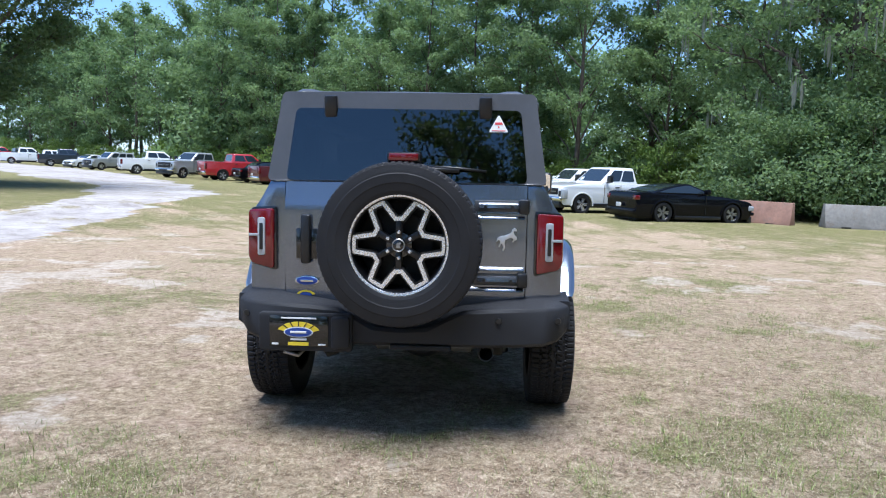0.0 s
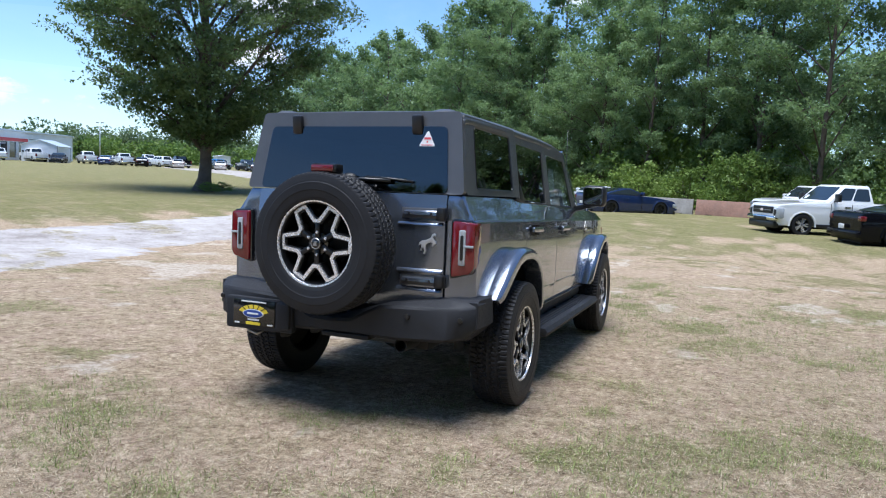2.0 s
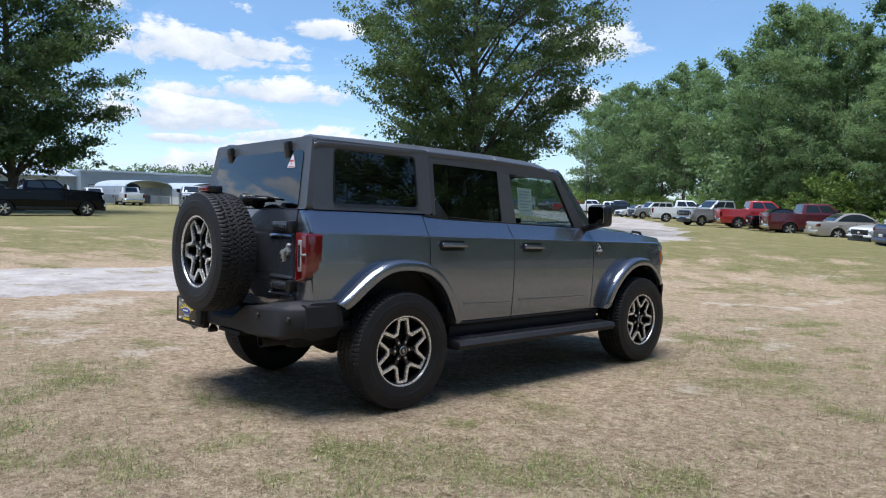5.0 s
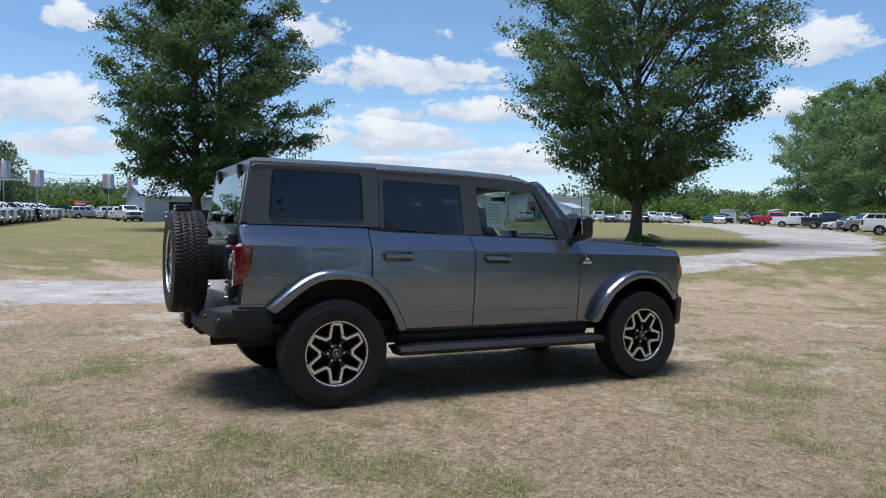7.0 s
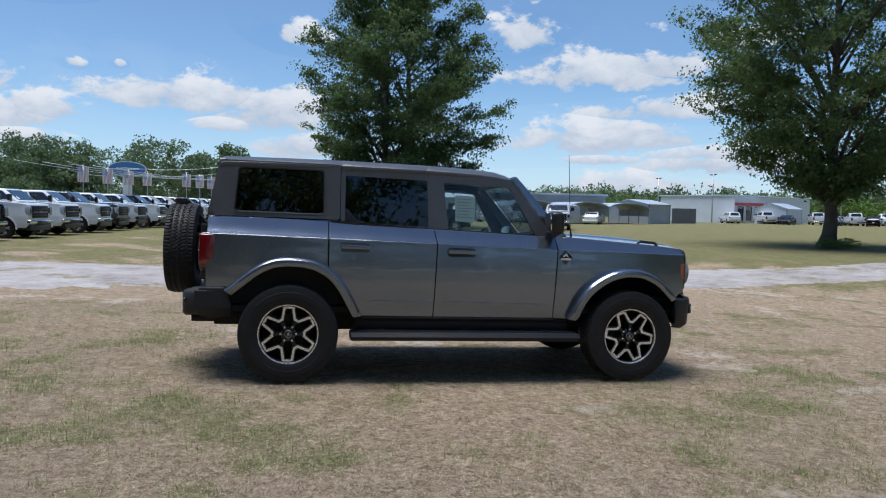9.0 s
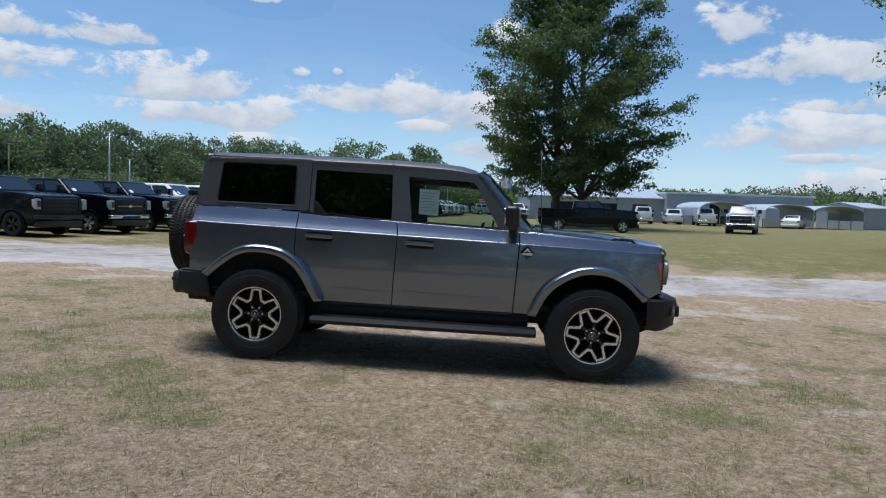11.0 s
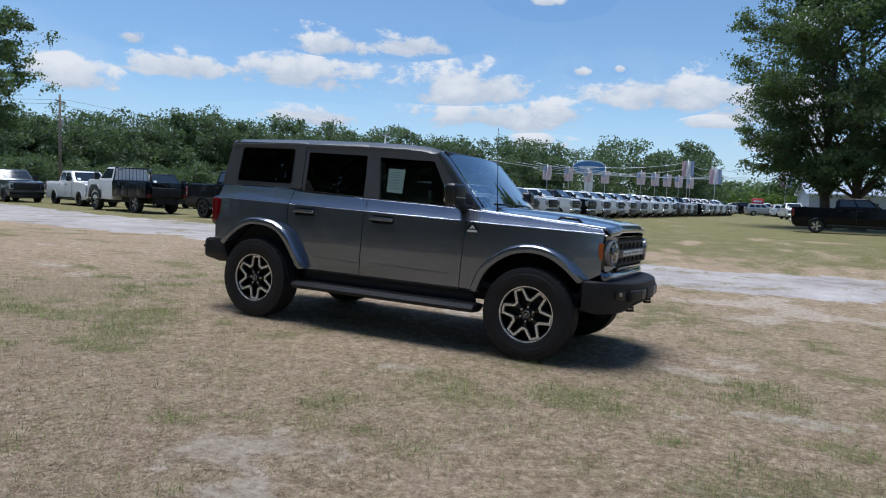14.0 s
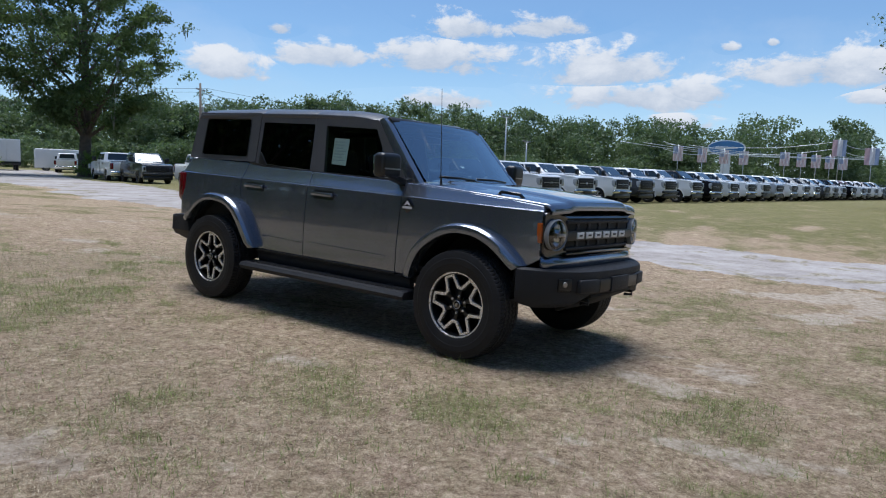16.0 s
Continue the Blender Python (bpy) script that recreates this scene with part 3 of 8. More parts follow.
ZS = (0.56, 0.65, 0.75, 0.85, 0.95)
TILTED = (1.05, 1.10, 1.135, 1.167, 1.188, 1.194, 1.202, 1.217, 1.24, 1.262, 1.285, 1.31)
YS_F = (0.95, 1.1, 1.25, 1.4, 1.55, 1.7, 1.8, 1.9, 2.0, 2.05)
YS_R = (-1.3, -1.45, -1.6, -1.75, -1.85, -1.95, -2.03, -2.09)
REAR_ARCH = [(-0.90, 0.545), (-0.985, 0.715), (-1.085, 0.865), (-1.175, 0.935), (-1.27, 0.985), (-1.39, 1.005), (-1.51, 1.01), (-1.62, 0.995), (-1.72, 0.95), (-1.82, 0.88), (-1.91, 0.80), (-1.985, 0.735)]
FRONT_ARCH = [(0.925, 0.535), (0.99, 0.70), (1.07, 0.81), (1.165, 0.885), (1.27, 0.945), (1.385, 0.98), (1.50, 0.985), (1.61, 0.97), (1.70, 0.935), (1.79, 0.88), (1.87, 0.81), (1.945, 0.735)]


def shrink(arch, cy, cz, d):
    out = []
    for y, z in arch:
        v = Vector((y - cy, z - cz))
        v = v.normalized() * (v.length - d)
        out.append((cy + v.x, cz + v.y))
    return out


REAR_IN, FRONT_IN = shrink(REAR_ARCH, -1.478, 0.45, 0.045), shrink(FRONT_ARCH, 1.478, 0.45, 0.045)
QUARTER = [(-2.135, 0.70), (-2.145, 1.0), (-2.145, 1.20), (-2.12, 1.335), (-1.178, 1.328), (-1.176, 1.0), (-1.176, 0.905)] + [p for p in REAR_IN if p[0] < -1.2] + [(-1.96, 0.70)]
REAR_DOOR = [(-1.171, 1.327), (-0.95, 1.299), (-0.283, 1.283), (-0.262, 1.17), (-0.284, 0.53)] + [(p[0] + 0.004, p[1]) for p in REAR_IN if p[0] > -1.16] + [(-1.169, 0.91), (-1.169, 1.0)]
FRONT_DOOR = [(-0.276, 1.283), (0.805, 1.252), (0.815, 1.15), (0.785, 0.53), (-0.278, 0.53), (-0.256, 1.17)]
FENDER = [(0.811, 1.25), (1.4, 1.212), (1.8, 1.183), (2.03, 1.162), (2.052, 1.13), (2.05, 1.08), (2.05, 0.79), (1.96, 0.735)] + FRONT_IN[::-1] + [(0.791, 0.535), (0.821, 1.15)]
CLAD = [(-0.93, 0.38), (-0.93, 0.522), (0.93, 0.522), (0.93, 0.38)]


def flare(arch, side):
    """A wheel-arch flare: a rounded section swept along the arch."""
    b = bmesh.new()
    cy = -1.478 if arch[0][0] < 0 else 1.478
    pts = [Vector(p) for p in curve_at(arch, 34)]    # the arch with its corners cut
    sec = [(0.0, -0.012), (0.012, 0.06), (0.006, 0.088), (-0.010, 0.105), (-0.045, 0.110), (-0.062, 0.104), (-0.066, 0.08), (-0.062, -0.012)]
    rings = []
    for i, p in enumerate(pts):
        r = (p - Vector((cy, 0.45))).normalized()
        u = i / (len(pts) - 1)
        f = min(1.0, 0.72 + 0.28 * math.sin(math.pi * u) ** 0.4)
        rings.append([b.verts.new((side * (body_x(p.x + r.x * a, min(p.y + r.y * a, 1.1)) + o * f), p.x + r.x * a, p.y + r.y * a)) for a, o in sec])
    for r0, r1 in zip(rings, rings[1:]):
        for k in range(len(sec) - 1):
            b.faces.new((r0[k], r0[k + 1], r1[k + 1], r1[k]))
    b.faces.new(rings[0])
    b.faces.new(rings[-1])
    bmesh.ops.recalc_face_normals(b, faces=b.faces)
    return b


def grid(xs, ys, zf, thick=0.02):
    """A solid sheet over a grid of x and y with height zf(x, y)."""
    b = bmesh.new()
    up = [[b.verts.new((x, y, zf(x, y))) for x in xs] for y in ys]
    lo = [[b.verts.new((x, y, zf(x, y) - thick)) for x in xs] for y in ys]
    m, n = len(ys), len(xs)
    for j in range(m - 1):
        for i in range(n - 1):
            b.faces.new((up[j][i], up[j][i + 1], up[j + 1][i + 1], up[j + 1][i]))
            b.faces.new((lo[j][i], lo[j + 1][i], lo[j + 1][i + 1], lo[j][i + 1]))
    for j in range(m - 1):
        b.faces.new((up[j][0], up[j + 1][0], lo[j + 1][0], lo[j][0]))
        b.faces.new((up[j][-1], lo[j][-1], lo[j + 1][-1], up[j + 1][-1]))
    for i in range(n - 1):
        b.faces.new((up[0][i], lo[0][i], lo[0][i + 1], up[0][i + 1]))
        b.faces.new((up[-1][i], up[-1][i + 1], lo[-1][i + 1], lo[-1][i]))
    return b


def turned(b, m):
    bmesh.ops.transform(b, matrix=m, verts=b.verts)
    return b


def hero_body():
    # sides
    for side, word in ((1, "right"), (-1, "left")):
        part("rear_quarter_panel", sheet(QUARTER, body_x, side, zs=ZS, ys=YS_R), PAINT, HERO, even=True)
        for name, outline in (("rear_door", REAR_DOOR), ("front_door", FRONT_DOOR)):
            door = part(name, sheet(outline, body_x, side, zs=ZS, ys=(-0.8, -0.5, 0.2, 0.5)), PAINT, HERO, even=True)
            hy = -0.955 if name == "rear_door" else -0.048
            hz = 1.112 if name == "rear_door" else 1.095
            # black sheet proud of the door stands for the shaded handle hollow
            part("handle_cup", sheet(rounded([(hy - 0.12, hz - 0.040), (hy - 0.12, hz + 0.036), (hy + 0.12, hz + 0.034), (hy + 0.12, hz - 0.040)], 0.02), lambda y, z: body_x(y, z) + 0.005, side, 0.014, bevel=0), GLOSSBLACK, door)
            bar = prism(rounded([(hy - 0.125, hz - 0.013), (hy + 0.125, hz - 0.017), (hy + 0.128, hz + 0.016), (hy - 0.125, hz + 0.022)], 0.014), side * 0.846, side * 0.872, 0.008)
            part("door_handle", bar, PAINT, door)
            y0, y1 = (-0.82, -0.31) if name == "rear_door" else (-0.20, 0.68)
            part("crease_strip", sheet([(y0, 0.662), (y1, 0.648), (y1, 0.662), (y0, 0.676)], lambda y, z: body_x(y, z) + 0.006, side, 0.012, bevel=0.002), PAINT, door)
        part("front_fender", sheet(FENDER, body_x, side, zs=ZS, ys=YS_F), PAINT, HERO, even=True)
        part("fender_flare", flare(REAR_ARCH, side), PAINT, HERO)
        part("fender_flare", flare(FRONT_ARCH, side), PAINT, HERO)
        part("rocker_cladding", sheet(CLAD, lambda y, z: 0.832 if z > 0.5 else (0.80 if z > 0.46 else 0.76), side, 0.05, zs=(0.46, 0.47, 0.5)), PLASTIC, HERO)
        lip = sheet([(-0.88, 0.524), (0.79, 0.524), (0.79, 0.534), (-0.88, 0.534)], lambda y, z: 0.838, side, 0.03, bevel=0.002)
        part("sill_seam", lip, TRIM, HERO)
        # side step
        step = prism([(side * 0.70, 0.40), (side * 0.80, 0.425), (side * 0.955, 0.415), (side * 0.975, 0.385), (side * 0.955, 0.352), (side * 0.80, 0.345)], -0.98, 1.0, 0.012, axis="y")
        stepper = part("side_step", step, PLASTIC, HERO)
        for k in range(3):
            part("tread_groove", box(side * 0.86 + k * 0.028 - 0.03, side * 0.86 + k * 0.028 - 0.016, -0.9, 0.92, 0.415, 0.424, 0.002), TRIM, stepper)
        for y in (-0.72, 0.0, 0.72):
            part("step_bracket", turned(box(-0.09, 0.09, y - 0.03, y + 0.03, -0.02, 0.02, 0.005), pose(side * 0.74, 0, 0.43, 0, side * 18, 0)), UNDER, stepper)
        # wheel liners
        for cy, arch in ((-1.478, REAR_ARCH), (1.478, FRONT_ARCH)):
            inner = shrink(arch, cy, 0.45, 0.03)
            b = bmesh.new()
            r0 = [b.verts.new((side * 0.50, y, z)) for y, z in inner]
            r1 = [b.verts.new((side * 0.81, y, z)) for y, z in inner]
            for k in range(len(inner) - 1):
                b.faces.new((r0[k], r0[k + 1], r1[k + 1], r1[k]))
            b.faces.new(r0)
            part("wheel_liner", b, UNDER, HERO)
        # pillars and glass
        qo = rounded([(-2.10, 1.340), (-2.052, 1.80), (-1.086, 1.80), (-1.086, 1.336)], 0.02)
        qi = rounded([(-1.936, 1.384), (-1.908, 1.738), (-1.231, 1.738), (-1.225, 1.381)], 0.03)
        part("hardtop_side", ring(qo, qi, top_x, side), HARDTOP, HERO)
        glassy = part("quarter_window", pane(qi, top_x, side, 0.006), GLASS_DARK, HERO)
        part("window_seal", ring(rounded([(-1.945, 1.375), (-1.916, 1.747), (-1.222, 1.747), (-1.216, 1.372)], 0.034), qi, lambda y, z: top_x(y, z) + 0.002, side, 0.012), TRIM, glassy)
        ro = rounded([(-1.08, 1.329), (-1.08, 1.785), (-0.338, 1.775), (-0.27, 1.288)], 0.012)
        ri = rounded([(-1.042, 1.322), (-1.042, 1.712), (-0.345, 1.700), (-0.328, 1.294)], 0.016)
        part("rear_door_frame", ring(ro, ri, lambda y, z: top_x(y, z) - 0.004, side, 0.035), HARDTOP, HERO)
        part("rear_door_window", pane(ri, top_x, side, 0.012), GLASS_DARK, HERO)
        part("window_corner", sheet([(-1.042, 1.325), (-1.042, 1.43), (-1.02, 1.43), (-0.93, 1.325), (-0.92, 1.30)], lambda y, z: top_x(y, z) - 0.003, side, 0.012, bevel=0.003), TRIM, HERO)
        fo = rounded([(-0.33, 1.288), (-0.33, 1.775), (0.402, 1.742), (0.80, 1.256)], 0.012)
        fi = rounded([(-0.152, 1.272), (-0.200, 1.690), (0.395, 1.668), (0.632, 1.262)], 0.016)
        part("front_door_frame", ring(fo, fi, lambda y, z: top_x(y, z) - 0.004, side, 0.035), HARDTOP, HERO)
        part("front_door_window", pane(fi, top_x, side, 0.012), GLASS_DOOR, HERO)
        part("belt_seal", sheet([(-1.16, 1.322), (-0.95, 1.293), (-0.28, 1.276), (0.80, 1.246), (0.80, 1.262), (-0.28, 1.292), (-0.95, 1.309), (-1.16, 1.338)], lambda y, z: 0.752, side, 0.02, ys=(-0.6, 0.0, 0.4), bevel=0.003), TRIM, HERO)
        pillar = [(0.80, 1.245), (0.405, 1.742), (0.45, 1.765), (0.50, 1.73), (0.93, 1.252)]
        part("windscreen_pillar", sheet(pillar, lambda y, z: top_x(y, z) - 0.005, side, 0.06, zs=(1.4, 1.55, 1.7)), PAINT, HERO)
        # mirror
        mir = part("door_mirror", turned(box(-0.105, 0.105, -0.062, 0.06, -0.095, 0.097, 0.038, seg=4), pose(side * 0.937, 0.745, 1.372, 0, 0, side * -6)), TRIM, HERO, "black door mirror with lamp strip")
        part("mirror_glass", turned(prism(rounded([(-0.085, -0.072), (-0.085, 0.078), (0.085, 0.078), (0.085, -0.072)], 0.025), -0.004, 0.004, axis="y"), pose(side * 0.937, 0.683, 1.372, 4, 0, side * -4)), MIRROR, mir)
        part("mirror_arm", turned(box(-0.12, 0.12, -0.04, 0.04, -0.025, 0.025, 0.015), pose(side * 0.85, 0.755, 1.275, 0, -side * 14, 0)), TRIM, mir)
        part("mirror_strip", turned(box(-0.08, 0.08, 0.056, 0.064, -0.03, -0.018, 0.002), pose(side * 0.937, 0.745, 1.372, 0, 0, side * -6)), STEEL, mir)
        # fender emblem and trail bar
        em = Vector((side * (body_x(0.888, 1.075) + 0.003), 0.888, 1.075))
        d = [(0, 0.064), (0.064, 0.0), (0, -0.064), (-0.064, 0)]
        badge = part("fender_emblem", turned(prism(d, -0.004, 0.004, 0.002), Matrix.Translation(em)), GLOSSBLACK, HERO, "small black and white diamond emblem")
        part("emblem_bar", turned(box(-0.003, 0.003, -0.046, 0.046, -0.024, -0.006, 0.001), Matrix.Translation(em + Vector((side * 0.004, 0, 0)))), WHITELETTER, badge)
        part("emblem_hill", turned(prism([(-0.03, 0.004), (0.0, 0.038), (0.03, 0.004), (0.012, 0.004), (0.0, 0.018), (-0.012, 0.004)], -0.003, 0.003), Matrix.Translation(em + Vector((side * 0.004, 0, 0)))), WHITELETTER, badge)
        bar = tube([(side * 0.700, 1.62, 1.205), (side * 0.698, 1.65, 1.236), (side * 0.690, 1.80, 1.226), (side * 0.688, 1.84, 1.19)], 0.013, 8)
        part("trail_bar", bar, GLOSSBLACK, HERO, "low black bar on the fender front")
    # bonnet
    def hood_z(x, y):
        e = lerp(y, [0.85, 1.4, 1.8, 2.03, 2.08, 2.105, 2.125], [1.258, 1.222, 1.196, 1.180, 1.175, 1.163, 1.132])
        u = abs(x) / 0.73
        rise = lerp(y, [0.85, 1.2, 1.5, 1.7, 1.85, 1.95, 2.03, 2.08], [0.0, 0.020, 0.028, 0.026, 0.021, 0.015, 0.007, 0.0])
        return e + 0.020 * (1 - u ** 4) + rise * (1 - u ** 2) + (0.016 if u < 0.60 else 0.016 * max(0, (0.70 - u) / 0.10))
    def hood_x(y):
        return body_x(y, lerp(y, [0.85, 2.05], [1.25, 1.162])) - 0.008
    b = grid(np.linspace(-1, 1, 41), [0.87, 0.95, 1.1, 1.3, 1.5, 1.7, 1.85, 1.95, 2.0, 2.03, 2.055, 2.075, 2.08, 2.095, 2.105, 2.113, 2.12, 2.125], lambda u, y: 0, 0.03)
    for v in b.verts:
        low = v.co.z < -0.01
        x = v.co.x * hood_x(v.co.y)
        z = hood_z(v.co.x * 0.73, v.co.y) - (0.03 if low else 0)
        v.co = (x, v.co.y - 0.03 * abs(v.co.x) ** 4 * (v.co.y > 1.9), z)
    part("bonnet", b, PAINT, HERO, even=True)
    part("cowl", grid(np.linspace(-0.70, 0.70, 9), [0.80, 0.86, 0.94], lambda x, y: 1.275 - 0.02 * abs(x), 0.03), TRIM, HERO)
    # roof in three panels
    def roof_z(x, y):
        z = lerp(y, [-2.075, -2.03, -1.6, -1.1, -0.35, 0.1, 0.28, 0.38, 0.44], [1.80, 1.826, 1.834, 1.838, 1.832, 1.818, 1.802, 1.776, 1.748])
        return z + lerp(abs(x), [0, 0.40, 0.47, 0.52, 0.575, 0.63, 0.665, 0.690], [0.0, -0.004, -0.003, 0.007, 0.008, -0.012, -0.028, -0.048])
    xs = [-0.689, -0.68, -0.66, -0.63, -0.575, -0.52, -0.47, -0.40, -0.2, 0, 0.2, 0.40, 0.47, 0.52, 0.575, 0.63, 0.66, 0.68, 0.689]
    part("roof_rear_panel", grid(xs, [-2.064, -2.055, -2.03, -1.9, -1.6, -1.3, -1.084], roof_z, 0.03), HARDTOP, HERO, even=True)
    part("roof_middle_panel", grid(xs, [-1.078, -0.9, -0.6, -0.352], roof_z, 0.03), HARDTOP, HERO, even=True)
    part("roof_front_panel", grid(xs, [-0.346, -0.1, 0.1, 0.2, 0.28, 0.34, 0.38, 0.41, 0.44], roof_z, 0.03), HARDTOP, HERO, even=True)
    part("roof_liner", box(-0.66, 0.66, -2.02, 0.36, 1.745, 1.755), CLOTH, HERO)
    # windscreen
    b = bmesh.new()
    rows = []
    for k in range(7):
        t = k / 6
        hw = 0.672 - 0.05 * t
        rows.append([b.verts.new((hw * u, 0.925 - 0.44 * t + 0.05 * (1 - u * u), 1.268 + 0.485 * t + 0.01 * (1 - u * u))) for u in np.linspace(-1, 1, 13)])
    for r0, r1 in zip(rows, rows[1:]):
        for i in range(12):
            b.faces.new((r0[i], r0[i + 1], r1[i + 1], r1[i]))
    bmesh.ops.reverse_faces(b, faces=b.faces)
    part("windscreen", b, GLASS_CLEAR, HERO)
    part("windscreen_header", turned(box(-0.64, 0.64, -0.03, 0.03, -0.03, 0.02, 0.012), pose(0, 0.475, 1.748, -40)), TRIM, HERO)
    for x0, x1 in ((-0.45, 0.02), (0.05, 0.55)):
        part("wiper", tube([(x0, 0.955, 1.30), ((x0 + x1) / 2, 0.985, 1.312), (x1, 0.965, 1.312)], 0.010, 6), TRIM, HERO)
    part("aerial", tube([(0.60, 1.02, 1.26), (0.60, 1.01, 1.34), (0.605, 0.97, 2.0)], 0.004, 6, taper=[0.012, 0.004, 0.0025]), TRIM, HERO)


def hero_rear():
    # tailgate with its fittings
    def gate_y(x, z):
        return -lerp(z, [0.66, 0.72, 0.95, 1.2, 1.26, 1.335], [2.150, 2.162, 2.172, 2.172, 2.160, 2.148])
    outline = rounded([(-0.635, 0.735), (-0.545, 0.672), (0.545, 0.672), (0.635, 0.735), (0.637, 1.336), (-0.637, 1.336)], 0.012)
    b = bmesh.new()
    b.faces.new([b.verts.new((x, 0, z)) for x, z in outline])
    for z in (0.74, 0.80, 0.86, 0.90, 1.0, 1.1, 1.185, 1.20, 1.225, 1.25, 1.30):
        bmesh.ops.bisect_plane(b, geom=[*b.verts, *b.edges, *b.faces], plane_co=(0, 0, z), plane_no=(0, 0, 1))
    for v in b.verts:
        v.co.y = gate_y(v.co.x, v.co.z)
    made = bmesh.ops.extrude_face_region(b, geom=list(b.faces))
    for v in (g for g in made["geom"] if isinstance(g, bmesh.types.BMVert)):
        v.co.y += 0.05
    bmesh.ops.recalc_face_normals(b, faces=b.faces)
    gate = part("tailgate", b, PAINT, HERO, even=True)
    for z in (1.170, 0.900, 0.790):                  # pressed ledges that face the sky
        part("gate_rib", prism([(-2.166, z - 0.014), (-2.184, z - 0.010), (-2.182, z - 0.002), (-2.166, z + 0.012)], 0.345, 0.628, 0.003), PAINT, gate)
    for z in (1.232, 0.848):
        # darker grey plate, just proud of the gate, paints the shade round the hinge
        part("hinge_recess", box(0.365, 0.632, -2.1755, -2.165, z - 0.036, z + 0.026, 0.006), HARDTOP, gate)
        h = part("gate_hinge", prism([(-2.168, z - 0.020), (-2.196, z - 0.014), (-2.194, z + 0.004), (-2.168, z + 0.018)], 0.385, 0.600, 0.005), PAINT, gate)
        part("hinge_knuckle", box(0.592, 0.648, -2.208, -2.15, z - 0.045, z + 0.032, 0.012), TRIM, h)
        for x in (0.42, 0.56):
            part("hinge_bolt", turned(lathe([(0, -0.006), (0.008, -0.005), (0.009, 0.004)], 10, "y"), pose(x, -2.192, z - 0.008)), TRIM, h)
    pull = part("gate_handle", box(-0.545, -0.492, -2.215, -2.178, 0.905, 1.165, 0.014), TRIM, gate)
    part("handle_recess", box(-0.575, -0.455, -2.181, -2.168, 0.93, 1.09, 0.006), GLOSSBLACK, pull)
    figure = [(-0.068, -0.012), (-0.060, 0.012), (-0.040, 0.026), (-0.012, 0.030), (0.012, 0.040), (0.030, 0.052), (0.036, 0.070), (0.052, 0.082), (0.066, 0.070), (0.062, 0.058), (0.050, 0.064), (0.044, 0.052), (0.052, 0.036), (0.066, 0.022), (0.068, 0.006), (0.050, -0.004), (0.044, -0.016), (0.036, -0.010), (0.046, 0.008), (0.030, 0.016), (0.012, 0.010), (-0.008, 0.0), (-0.014, -0.020), (-0.010, -0.050), (-0.020, -0.074), (-0.030, -0.070), (-0.022, -0.048), (-0.030, -0.022), (-0.040, -0.030), (-0.046, -0.050), (-0.054, -0.046), (-0.046, -0.024), (-0.044, -0.006), (-0.056, -0.002)]
    part("animal_emblem", prism([(0.535 + x * 0.78, 1.052 + z * 0.78) for x, z in figure], -2.184, -2.170, 0.002, axis="y"), SILVER, gate, "silver leaping emblem")
    def oval(cx, cz, rx, rz, y0, y1):
        return prism([(cx + rx * math.cos(a), cz + rz * math.sin(a)) for a in np.linspace(0, 2 * math.pi, 28, endpoint=False)], y0, y1, 0.002, axis="y")
    em = part("oval_emblem", oval(-0.516, 0.812, 0.064, 0.026, -2.178, -2.160), CHROME, gate, "chrome-rimmed dark blue oval emblem")
    part("emblem_field", oval(-0.516, 0.812, 0.057, 0.021, -2.182, -2.170), BLUEINK, em)
    part("emblem_stroke", box(-0.55, -0.482, -2.185, -2.18, 0.806, 0.818, 0.002), CHROME, em)
    st = part("dealer_sticker", oval(-0.525, 0.735, 0.034, 0.012, -2.166, -2.158), BLUEINK, gate, "small blue and yellow sticker")
    part("sticker_arc", prism([(-0.525 + r * math.cos(a), 0.728 + r * 0.62 * math.sin(a)) for r, seq in ((0.052, np.linspace(0.35, 2.79, 9)), (0.038, np.linspace(2.79, 0.35, 9))) for a in seq], -2.167, -2.158, axis="y"), YELLOWINK, st)
    # corners beside the tailgate
    for side in (1, -1):
        sec = [(0.642, -2.150), (0.70, -2.152), (0.765, -2.150), (0.80, -2.140), (0.818, -2.115), (0.822, -2.10)]
        b = bmesh.new()
        rows = []
        for z in (0.70, 0.80, 0.95, 1.10, 1.17, 1.195, 1.215, 1.25, 1.30, 1.336):
            k = (body_x(-2.12, z) + 0.002) / 0.822
            rows.append([b.verts.new((side * (x if i == 0 else 0.642 + (x - 0.642) * (0.822 * k - 0.642) / 0.18), y + (0.014 if z > 1.3 else 0.0), z)) for i, (x, y) in enumerate(sec)])
        for r0, r1 in zip(rows, rows[1:]):
            for i in range(len(sec) - 1):
                b.faces.new((r0[i], r0[i + 1], r1[i + 1], r1[i]))
        made = bmesh.ops.extrude_face_region(b, geom=list(b.faces))
        for v in (g for g in made["geom"] if isinstance(g, bmesh.types.BMVert)):
            v.co.y += 0.04
        bmesh.ops.recalc_face_normals(b, faces=b.faces)
        part("rear_corner_panel", b, PAINT, HERO, even=True)
        # tail lamp
        lamp = part("tail_lamp", prism(rounded([(side * 0.690, 0.872), (side * 0.690, 1.193), (side * 0.826, 1.186), (side * 0.828, 0.935), (side * 0.806, 0.90)], 0.02), -2.196, -2.075, 0.010, axis="y"), REDLENS, HERO, "red tail lamp with a clear slot")
        part("lamp_bezel", prism(rounded([(side * 0.679, 0.862), (side * 0.679, 1.204), (side * 0.818, 1.197), (side * 0.818, 0.90)], 0.02), -2.178, -2.09, 0.004, axis="y"), GLOSSBLACK, lamp)
